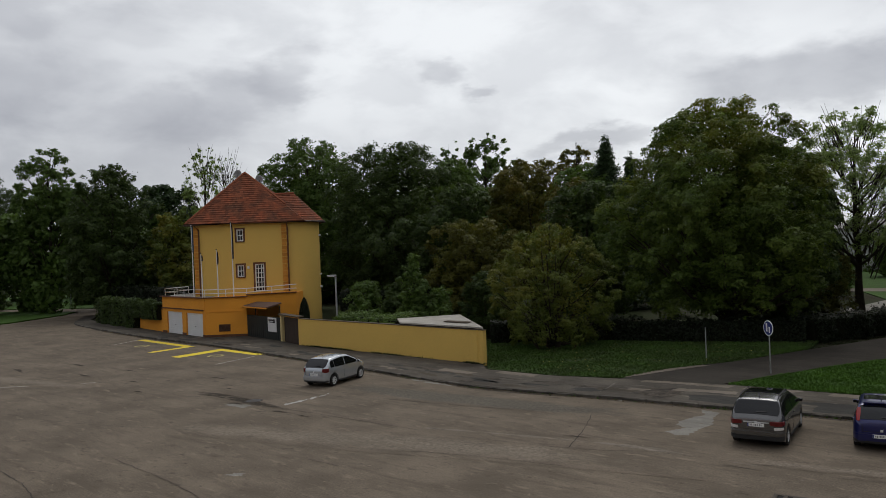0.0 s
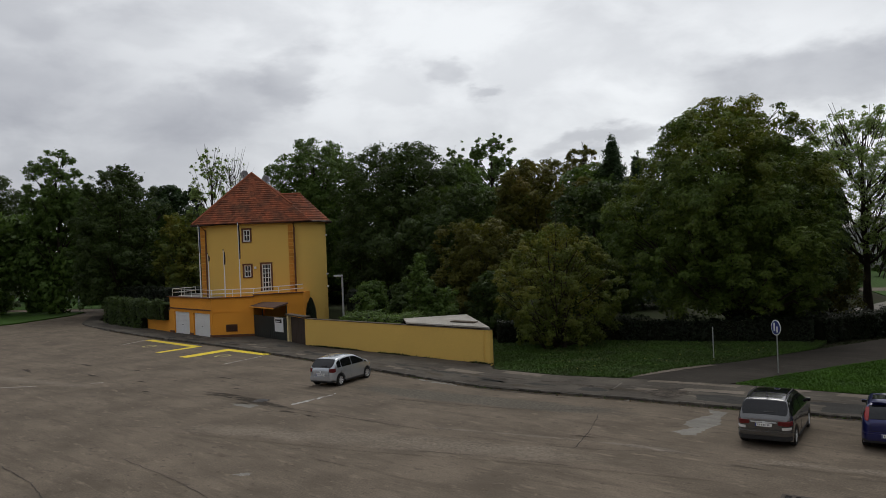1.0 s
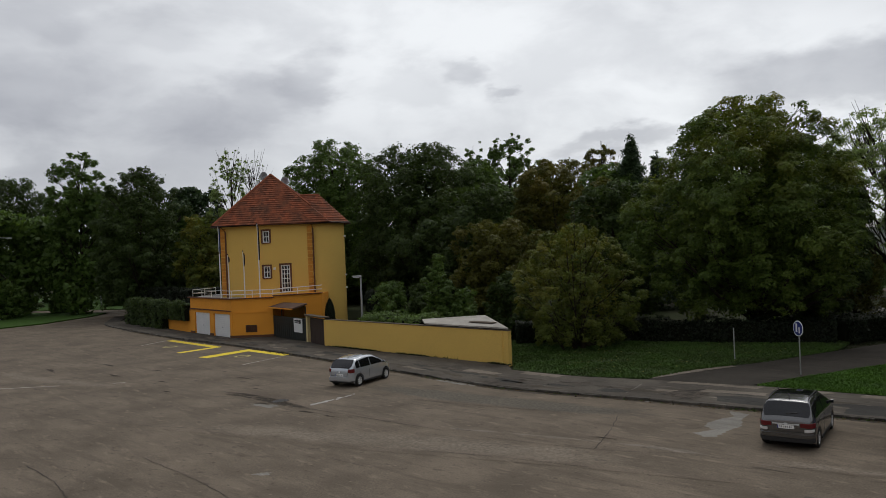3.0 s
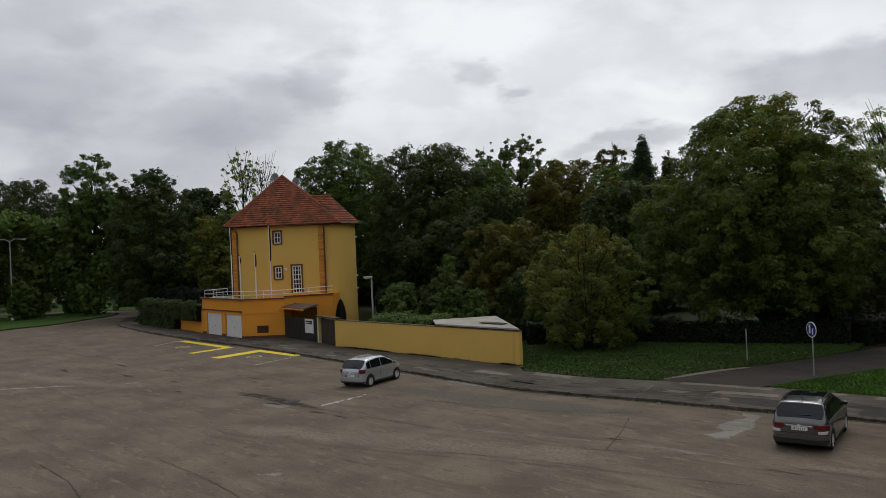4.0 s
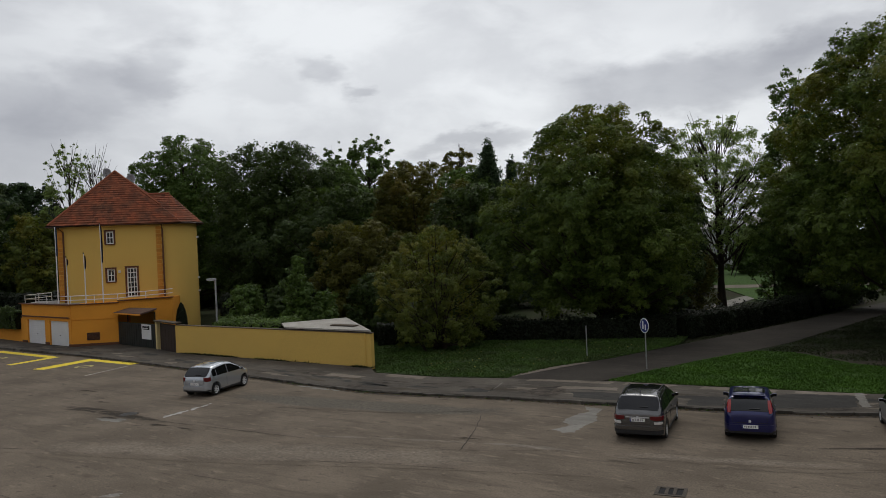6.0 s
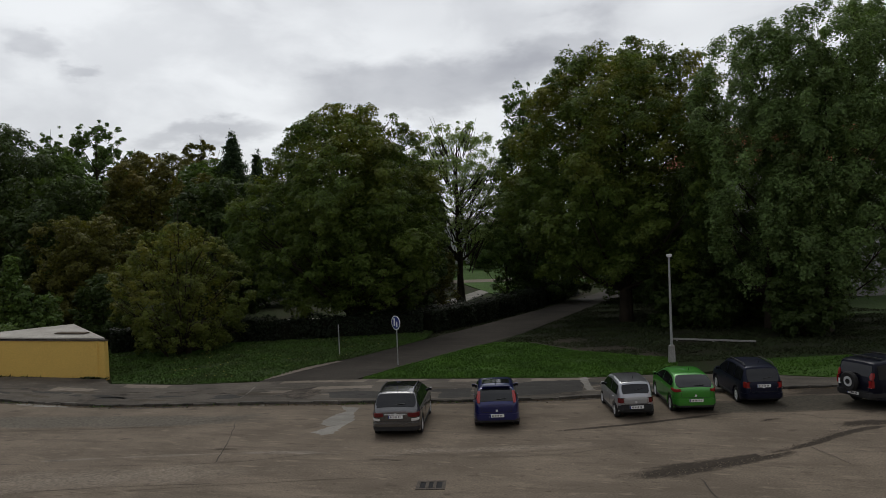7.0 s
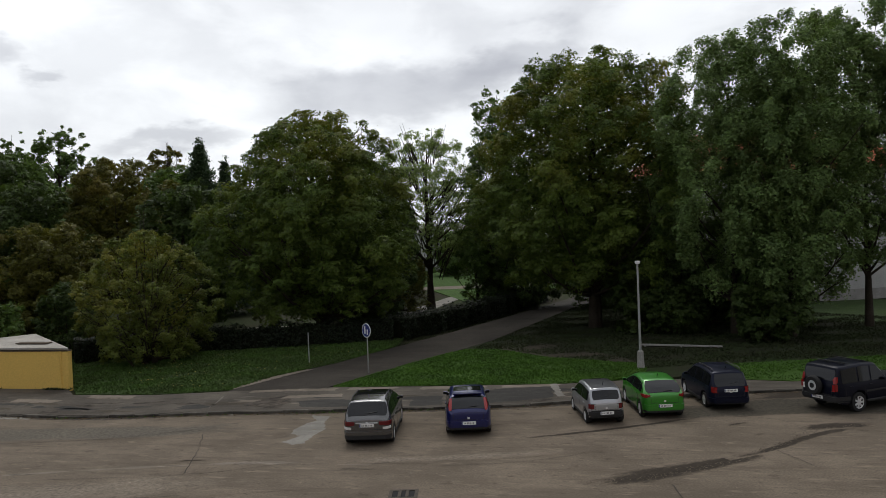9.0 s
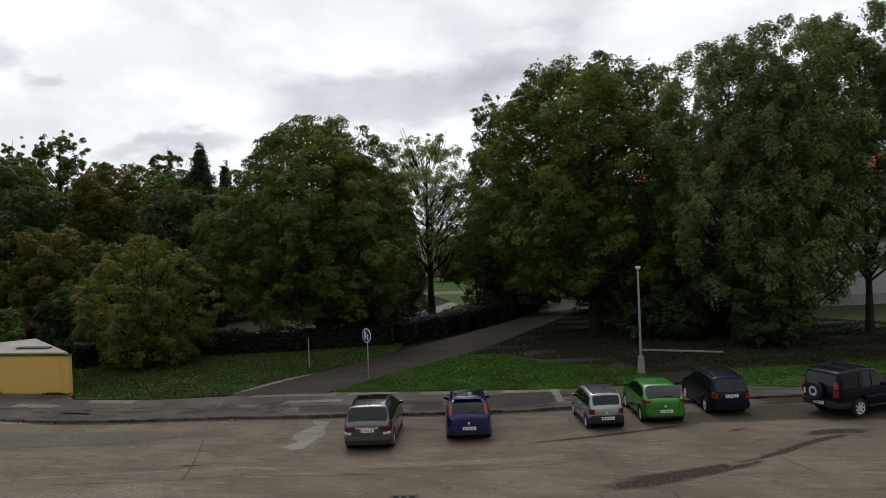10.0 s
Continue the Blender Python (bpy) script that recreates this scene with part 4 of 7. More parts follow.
line = [(ex0 - 0.05, ey1, E0 - 0.05), (ex0 - 0.05, ey0 - 0.08, E0 - 0.05), (cx, cy - cr_ - 0.08, E0 - 0.05)] + [(cx + (cr_ + 0.08) * math.sin(radians(i * 15)), cy - (cr_ + 0.08) * math.cos(radians(i * 15)), E0 - 0.05) for i in range(1, 13)]
tube(bm, line, 0.09, 6)
part("gutter", bm, M["gutter"], house, smooth=50)
bm = prism(bmesh.new(), [(ex0, ey0), (cx, ey0)] + [(cx + cr_ * math.sin(radians(i * 15)), cy - cr_ * math.cos(radians(i * 15))) for i in range(1, 13)] + [(ex0, ey1)], EAVE - 0.02, EAVE + 0.04)
part("eaves_board", bm, M["plinth"], house)
for x, y in ((-22.42, HY0 - 0.12), (-14.25, HY0 - 0.12)):
    bm = tube(bmesh.new(), [(x - (0.35 if x < -20 else 0), y - 0.45, EAVE), (x, y, EAVE - 0.5), (x, y, 0.2)], 0.075, 8)
    part("downpipe", bm, M["plinth"], house, smooth=50)


def window(x0, x1, z0, z1, y, cols, rows, sill=True, surround=True):
    w = part("window", boxes(((x0 + 0.05, y + 0.07, (z0 + z1) / 2), (0.10, 0.07, z1 - z0)), ((x1 - 0.05, y + 0.07, (z0 + z1) / 2), (0.10, 0.07, z1 - z0)), (((x0 + x1) / 2, y + 0.07, z0 + 0.05), (x1 - x0 - 0.2, 0.07, 0.10)), (((x0 + x1) / 2, y + 0.07, z1 - 0.05), (x1 - x0 - 0.2, 0.07, 0.10))), M["white_paint"], house, "white window frame")
    part("pane", boxes((((x0 + x1) / 2, y + 0.10, (z0 + z1) / 2), (x1 - x0 - 0.18, 0.02, z1 - z0 - 0.18))), M["glass_dark"], w)
    bm = bmesh.new()
    for i in range(1, cols):
        box(bm, (x0 + (x1 - x0) * i / cols, y + 0.07, (z0 + z1) / 2), (0.06, 0.04, z1 - z0 - 0.2))
    for i in range(1, rows):
        box(bm, ((x0 + x1) / 2, y + 0.067, z0 + (z1 - z0) * i / rows), (x1 - x0 - 0.2, 0.04, 0.06))
    part("glazing_bars", bm, M["white_paint"], w)
    if surround:
        part("surround", boxes((((x0 + x1) / 2, y - 0.015, z1 + 0.07), (x1 - x0 + 0.3, 0.07, 0.14)), ((x0 - 0.07, y - 0.015, (z0 + z1) / 2), (0.14, 0.07, z1 - z0)), ((x1 + 0.07, y - 0.015, (z0 + z1) / 2), (0.14, 0.07, z1 - z0))), M["plinth"], w)
    if sill:
        part("sill", boxes((((x0 + x1) / 2, y - 0.04, z0 - 0.04), (x1 - x0 + 0.2, 0.16, 0.08))), M["plinth"], w)


window(*WINDOWS[0], HY0, 2, 2)
window(*WINDOWS[1], HY0, 2, 2)
window(*WINDOWS[2], HY0, 3, 6, False)
part("wall_lamp", boxes(((-17.95, HY0 - 0.09, 5.98), (0.2, 0.18, 0.22)), bevel=0.04), M["lamp_glass"], house)
for z in (3.9, 5.1, 8.8):
    part("floodlight", boxes(((-11.74, 72.5, z), (0.22, 0.2, 0.16)), bevel=0.03), M["lamp_glass"], house)

# roof dishes
def roof_dish(x, y, z, turn):
    dish = thing("satellite_dish", pose(x, y, z, 0, 0, turn), "grey round satellite dish on the roof ridge", "dish", "roof dishes")
    part("mast", tube(bmesh.new(), [(0.15, 0.1, -0.5), (0, 0, 0.5)], 0.03, 6), M["galvanised"], dish)
    bm = bmesh.new()
    rings = []
    for r, d in ((0.05, 0.14), (0.16, 0.12), (0.3, 0.06), (0.38, 0.0), (0.36, -0.012), (0.16, 0.09)):
        rings.append([bm.verts.new((r * math.cos(k * math.tau / 20), d, 0.62 + r * 1.1 * math.sin(k * math.tau / 20))) for k in range(20)])
    for r0, r1 in zip(rings, rings[1:]):
        for k in range(20):
            bm.faces.new((r0[k], r0[(k + 1) % 20], r1[(k + 1) % 20], r1[k]))
    bm.faces.new(rings[0])
    part("reflector", bm, M["dish_grey"], dish, smooth=60)
    part("feed_arm", tube(bmesh.new(), [(0, 0.05, 0.2), (0, -0.4, 0.55)], 0.02, 5), M["dark_metal"], dish)


roof_dish(-19.75, 74.2, 14.45, 0)
roof_dish(-17.85, 74.9, 13.95, 20)

# terrace block with garages
terrace = thing("garage_block", pose(0, 0, 0), "orange rendered garage block with roof terrace in front of the house", "garage")
TZ = 3.5
A, B, C, D = Vector((-27.0, 72.6)), Vector((-20.9, 66.0)), Vector((-17.25, 66.0)), Vector((-13.2, 67.6))
adir = (B - A).normalized()
alen = (B - A).length
mA = Matrix.Translation((A.x, A.y, 0)) @ Matrix.Rotation(math.atan2(adir.y, adir.x), 4, "Z")
DOORS = [(1.0, 4.35), (5.2, 8.55)]
bm = bmesh.new()
wall_panels(bm, 0, alen, 0.0, TZ, 0, 0.35, [(a, b, 0.0, 2.15) for a, b in DOORS])
bmesh.ops.transform(bm, matrix=mA, verts=bm.verts)
part("wall", bm, M["orange_wall"], terrace)
bm = bmesh.new()
prism(bm, [(B.x + 0.05, B.y), (C.x, C.y), (C.x, C.y + 4), (B.x + 0.3, B.y + 4)], 0, TZ)
part("wall", bm, M["orange_wall"], terrace)
bm = bmesh.new()
prism(bm, [(C.x, C.y + 0.02), (D.x, D.y), (D.x + 0.1, 70.3), (C.x, 70.3)], 2.6, TZ + 0.15)
part("wall", bm, M["orange_wall"], terrace)
bm = bmesh.new()
prism(bm, [(-14.6, 67.1), (D.x, D.y), (D.x + 0.1, 70.3), (-14.6, 70.3)], 0.0, 2.6)
part("wall", bm, M["orange_wall"], terrace)
bm = prism(bmesh.new(), [(A.x + 0.3, A.y + 0.35), (B.x + 0.1, B.y + 0.4), (C.x, C.y + 0.3), (D.x, D.y + 0.3), (D.x, 69.95), (HX0 - 4, 76.0)], TZ - 0.3, TZ - 0.02)
part("terrace_floor", bm, M["concrete"], terrace)
bm = bmesh.new()
box(bm, (alen / 2, -0.03, TZ + 0.03), (alen + 0.16, 0.42, 0.075), mA, 0.02)
box(bm, ((B.x + C.x) / 2 + 0.05, B.y + 0.05, TZ + 0.03), (C.x - B.x + 0.1, 0.42, 0.073), None, 0.02)
box(bm, (2.2, 0, 0), (4.4, 0.42, 0.075), Matrix.Translation((C.x, C.y + 0.05, TZ + 0.18)) @ Matrix.Rotation(math.atan2(D.y - C.y, D.x - C.x), 4, "Z"), 0.02)
part("coping", bm, M["plinth"], terrace)
bm = bmesh.new()
box(bm, (alen / 2 - 0.1, -0.05, 2.45), (alen - 0.2, 0.1, 0.10), mA)
part("ledge", bm, M["plinth"], terrace)
part("ledge", boxes((((B.x + C.x) / 2, B.y - 0.02, 2.3), (C.x - B.x - 0.1, 0.05, 0.07))), M["orange_wall"], terrace)
part("plinth", boxes((((B.x + C.x) / 2 + 0.05, B.y - 0.02, 0.16), (C.x - B.x + 0.06, 0.06, 0.3))), M["plinth"], terrace)
for a, b in ((0.0, 0.95), (4.4, 5.15), (8.6, alen)):
    part("plinth", boxes((((a + b) / 2, -0.02, 0.16), (b - a, 0.06, 0.3)), m=mA), M["plinth"], terrace)
v = part("vent", boxes(((-19.2, B.y - 0.01, 0.88), (1.0, 0.06, 0.62))), M["plinth"], terrace, "dark brown slatted vent")
for i in range(6):
    part("slat", boxes(((-19.2, B.y - 0.05, 0.64 + i * 0.096), (0.9, 0.04, 0.04))), M["gutter"], v)
for a, b in DOORS:
    g = part("garage_door", boxes((((a + b) / 2, 0.16, 1.07), (b - a, 0.06, 2.14)), m=mA), M["garage_door"], terrace, "white ribbed garage door")
    for i in range(12):
        part("rib", boxes((((a + b) / 2, 0.12, 0.1 + i * 0.175), (b - a - 0.1, 0.03, 0.12)), m=mA, bevel=0.008), M["garage_door"], g)
    part("handle", boxes((((a + b) / 2, 0.08, 0.95), (0.14, 0.05, 0.04)), m=mA), M["dark_metal"], g)

# terrace railing
rail = thing("railing", pose(0, 0, TZ + 0.1), "white tubular steel railing round the roof terrace", "railing")
RL = [(-25.6, 76.0), (A.x + 0.25, A.y + 0.15), (B.x, B.y + 0.2), (C.x, C.y + 0.2), (D.x, D.y + 0.2)]
RLZ = [0, 0, 0, 0, 0.15]
for z in (0.28, 0.62):
    part("rail", tube(bmesh.new(), [(x, y, z + dz) for (x, y), dz in zip(RL, RLZ)], 0.035, 6), M["white_paint"], rail, smooth=50)
for (p, q), (za, zb) in zip(zip(RL, RL[1:]), zip(RLZ, RLZ[1:])):
    k = max(2, int(math.dist(p, q) / 1.9))
    for i in range(k):
        f = i / k
        x, y, dz = p[0] + (q[0] - p[0]) * f, p[1] + (q[1] - p[1]) * f, za + (zb - za) * f
        part("post", tube(bmesh.new(), [(x, y, dz - 0.02), (x, y, dz + 0.62)], 0.03, 6), M["white_paint"], rail)


def flagpole(x, y, z0, top, flag, label, cloth):
    t = thing("flagpole", pose(x, y, z0), label, "flagpole", "flagpoles on the terrace")
    part("pole", tube(bmesh.new(), [(0, 0, -0.1), (0, 0, (top - z0) * 0.6), (-0.04, 0, top - z0)], [0.055, 0.045, 0.03], 8), M["white_paint"], t, smooth=50)
    part("finial", tube(bmesh.new(), [(-0.04, 0, top - z0), (-0.04, 0, top - z0 + 0.1)], 0.05, 8), M["dark_metal"], t)
    bm = bmesh.new()
    rows = []
    for i in range(9):
        f = i / 8
        w = 0.09 + 0.07 * math.sin(f * 2.6)
        rows.append([bm.verts.new((0.02 + w * u, -0.06 + 0.07 * math.sin(u * 9 + f * 3), top - z0 - 0.15 - flag * f)) for u in (0, 0.25, 0.5, 0.75, 1)])
    for r0, r1 in zip(rows, rows[1:]):
        for k in range(4):
            bm.faces.new((r0[k], r0[k + 1], r1[k + 1], r1[k]))
    bmesh.ops.solidify(bm, geom=bm.faces[:], thickness=0.012)
    part("flag", bm, M[cloth], t, "limp hanging flag", smooth=60)


flagpole(-22.3, 67.6, TZ, 10.0, 2.3, "white flagpole with a limp blue flag on the terrace", "flag_blue")
flagpole(-21.15, 66.4, TZ, 7.4, 0.5, "short white flagpole on the terrace", "flag_dark")
flagpole(-19.75, 66.3, TZ, 7.65, 1.1, "short white flagpole with a limp dark flag", "flag_dark")
flagpole(-18.4, 66.3, TZ, 10.0, 3.0, "tall white flagpole with a limp dark flag", "flag_dark")

# gate recess, canopy, door in the wall
gate = thing("gate", pose(0, 0, 0), "dark double gate with a white notice board", "gate")
G0, G1 = Vector((-17.2, 65.9)), Vector((-13.2, 61.0))
gd = (G1 - G0).normalized()
gl = (G1 - G0).length
mG = Matrix.Translation((G0.x, G0.y, 0)) @ Matrix.Rotation(math.atan2(gd.y, gd.x), 4, "Z")
for a, b in ((0.1, gl * 0.5 - 0.01), (gl * 0.5 + 0.01, gl - 0.1)):
    leaf_ = part("gate_leaf", boxes((((a + b) / 2, 0, 1.05), (b - a, 0.06, 1.85)), m=mG, bevel=0.01), M["dark_gate"], gate)
    for i in range(8):
        part("slat", boxes(((a + (b - a) * (i + 0.5) / 8, -0.045, 1.05), ((b - a) / 8 - 0.04, 0.03, 1.8)), m=mG), M["dark_gate"], leaf_)
nb = part("notice_board", boxes(((gl - 1.45, -0.09, 1.35), (1.5, 0.04, 1.15)), m=mG), M["board"], gate, "white notice board with dark unreadable lettering")
part("lettering", boxes(((gl - 1.6, -0.115, 1.72), (0.85, 0.01, 0.13)), ((gl - 1.6, -0.115, 1.56), (0.8, 0.01, 0.07)), ((gl - 1.05, -0.115, 1.66), (0.25, 0.01, 0.3)), m=mG), M["dark_metal"], nb)
canopy = thing("canopy", pose(0, 0, 0), "brown sloping canopy over the gate", "canopy")
bm = bmesh.new()
vs = [(0.0, -0.45, 2.62), (gl - 1.6, -0.45, 2.68), (gl - 1.6, 0.9, 2.98), (0.0, 0.9, 2.92)]
lo = [bm.verts.new(mG @ Vector(p)) for p in vs]
hi = [bm.verts.new(mG @ (Vector(p) + Vector((0, 0, 0.12)))) for p in vs]
bm.faces.new(hi)
bm.faces.new(lo[::-1])
for i in range(4):
    bm.faces.new((lo[i], lo[(i + 1) % 4], hi[(i + 1) % 4], hi[i]))
part("roof_panel", bm, M["wood_roof"], canopy)
bm = boxes(((gl / 2 - 0.8, -0.48, 2.69), (gl - 1.6, 0.05, 0.10)), m=mG)
part("fascia", bm, M["orange_wall"], canopy)
for u in (0.1, gl - 1.65):
    part("post", boxes(((u, 0.75, 1.42), (0.07, 0.07, 2.84)), m=mG), M["dark_gate"], canopy)

wall = thing("garden_wall", pose(0, 0, 0), "long ochre rendered garden wall beside the pavement", "wall", "", "structure")
W0, W1 = Vector((-11.25, 57.9)), Vector((2.15, 44.9))
wd = (W1 - W0).normalized()
wl = (W1 - W0).length
mW = Matrix.Translation((W0.x, W0.y, 0)) @ Matrix.Rotation(math.atan2(wd.y, wd.x), 4, "Z")
bm = bmesh.new()
box(bm, (wl / 2, 0.15, 1.05), (wl, 0.3, 2.1), mW)
part("wall_face", bm, M["yellow_wall"], wall)
bm = bmesh.new()
mR = Matrix.Translation((W1.x, W1.y, 0)) @ Matrix.Rotation(math.atan2(7.5, -1.35), 4, "Z")
box(bm, (3.9, 0.16, 1.05), (7.2, 0.3, 2.1), mR)
part("wall_face", bm, M["yellow_wall"], wall)
part("coping", boxes(((wl / 2, 0.14, 2.12), (wl + 0.08, 0.36, 0.045)), m=mW, bevel=0.012), M["coping"], wall)
pil = (W0 - G1).normalized()
mP = Matrix.Translation((G1.x, G1.y, 0)) @ Matrix.Rotation(math.atan2(pil.y, pil.x), 4, "Z")
pl = (W0 - G1).length
part("pillar", boxes(((0.12, 0.1, 1.1), (0.3, 0.4, 2.2)), m=mP, bevel=0.02), M["pale_yellow"], wall)
part("coping", boxes(((pl / 2, 0.1, 2.26), (pl + 0.4, 0.6, 0.1)), m=mP, bevel=0.02), M["coping"], wall)
side_door = thing("side_door", pose(0, 0, 0), "dark brown wooden door in the garden wall", "door")
part("leaf", boxes((((pl + 0.25) / 2, 0.2, 1.05), (pl - 0.3, 0.07, 2.05)), m=mP), M["dark_door"], side_door)
for i in range(6):
    part("board", boxes(((0.32 + (pl - 0.4) * (i + 0.5) / 6, 0.15, 1.05), ((pl - 0.4) / 6 - 0.03, 0.03, 1.95)), m=mP), M["dark_door"], side_door)

# low shed behind the wall's end
shed = thing("shed", pose(0, 0, 0), "low shed with a pale sheet roof behind the garden wall", "shed")
bm = bmesh.new()
s0, s1, s2 = W0 + wd * (wl - 7.2), W1, Vector((1.0, 52.4))
pts = [(*s0, 2.2), (*(W1 + wd * 0.05), 2.2), (*s2, 2.36), (*(s0 + (s2 - s1) * 0.25), 2.3)]
lo = [bm.verts.new(p) for p in pts]
hi = [bm.verts.new(Vector(p) + Vector((0, 0, 0.09))) for p in pts]
bm.faces.new(hi)
bm.faces.new(lo[::-1])
for i in range(4):
    bm.faces.new((lo[i], lo[(i + 1) % 4], hi[(i + 1) % 4], hi[i]))
bmesh.ops.recalc_face_normals(bm, faces=bm.faces)
part("roof_sheet", bm, M["pale_roof"], shed)
bm = bmesh.new()
box(bm, (wl - 3.1, 1.25, 2.345), (2.0, 0.45, 0.05), mW @ Matrix.Rotation(radians(2), 4, "X"))
part("roof_hatch", bm, M["coping"], shed, "dark opening in the roof sheet")
part("back_wall", boxes(((s2.x - 0.2, s2.y - 0.8, 1.15), (0.3, 0.3, 2.4))), M["concrete"], shed)

# orange boundary wall under the ivy
bw = thing("boundary_wall", pose(0, 0, 0), "orange rendered boundary wall half covered by ivy", "wall", "", "structure")
V0, V1 = Vector((-39.3, 87.2)), Vector((-27.1, 73.2))
vd = (V1 - V0).normalized()
mV = Matrix.Translation((V0.x, V0.y, 0)) @ Matrix.Rotation(math.atan2(vd.y, vd.x), 4, "Z")
vl = (V1 - V0).length
part("wall_face", boxes(((vl / 2, 0.15, 1.1), (vl, 0.3, 2.2)), m=mV), M["orange_wall"], bw)
part("coping", boxes(((vl / 2, 0.15, 2.24), (vl, 0.4, 0.08)), m=mV), M["coping"], bw)
part("pillar", boxes(((-0.2, 0.15, 1.3), (0.4, 0.45, 2.6)), m=mV, bevel=0.02), M["grey_wall"], bw)


# ---- cars ----
def paint(name, color, metal=0.4, rough=0.32):
    dark = max(color) < 0.03
    return material(name, color, rough, metal, 0.06, 1.5, 60, 0.0, None, 0.2 if dark else 0.5, coat=0.03 if dark else 0.8)


M["bright_silver"] = paint("bright_silver_paint", (0.50, 0.53, 0.56), 0.6, 0.25)
M["silver"] = paint("silver_paint", (0.42, 0.43, 0.45), 0.7, 0.28)
M["bronze_grey"] = paint("warm_grey_paint", (0.140, 0.140, 0.140), 0.8, 0.25)
M["deep_blue"] = paint("deep_blue_paint", (0.006, 0.010, 0.095), 0.3, 0.28)
M["lime_green"] = paint("green_paint", (0.035, 0.24, 0.018), 0.3)
M["navy"] = paint("navy_paint", (0.007, 0.009, 0.024), 0.2)
M["black_blue"] = paint("black_blue_paint", (0.004, 0.005, 0.013), 0.2)
M["roof_grey"] = paint("dark_grey_roof", (0.055, 0.058, 0.065), 0.3, 0.4)
M["tyre"] = material("tyre_rubber", (0.016, 0.016, 0.016), 0.85, 0, 0.2, 6, 60, 0.2)
M["rim"] = material("alloy_rim", (0.72, 0.73, 0.74), 0.4, 0.4, 0.05, 5, 40, 0)
M["car_glass"] = material("tinted_car_glass", (0.008, 0.009, 0.010), 0.05, 0, 0.05, 5, 40, 0, None, 0.3)
M["rear_glass"] = material("rear_car_glass", (0.010, 0.011, 0.013), 0.05, 0, 0.05, 5, 40, 0, None, 0.42)
M["trim_black"] = material("black_plastic", (0.02, 0.02, 0.021), 0.6, 0, 0.1, 5, 40, 0.1)
M["red_lens"] = material("red_lamp_lens", (0.115, 0.007, 0.009), 0.2, 0, 0.05, 5, 40, 0, None, 0.6)
M["clear_lens"] = material("clear_lamp_lens", (0.62, 0.60, 0.58), 0.2, 0, 0.05, 5, 40, 0, None, 0.6)
M["bright_lens"] = material("bright_red_lamp_lens", (0.25, 0.014, 0.014), 0.2, 0, 0.05, 5, 40, 0, None, 0.6)
M["plate"] = material("number_plate", (0.82, 0.82, 0.80), 0.5, 0, 0.05, 5, 40, 0)
M["plate_ink"] = material("plate_ink", (0.10, 0.10, 0.11), 0.6, 0, 0.05, 5, 40, 0)
M["underbody"] = material("underbody", (0.010, 0.010, 0.010), 0.9, 0, 0.1, 5, 40, 0)


def lerp(a, b, f):
    return a + (b - a) * f


def along(table, s):
    for (s0, v0), (s1, v1) in zip(table, table[1:]):
        if s <= s1:
            return lerp(v0, v1, max(0, (s - s0) / (s1 - s0)))
    return table[-1][1]


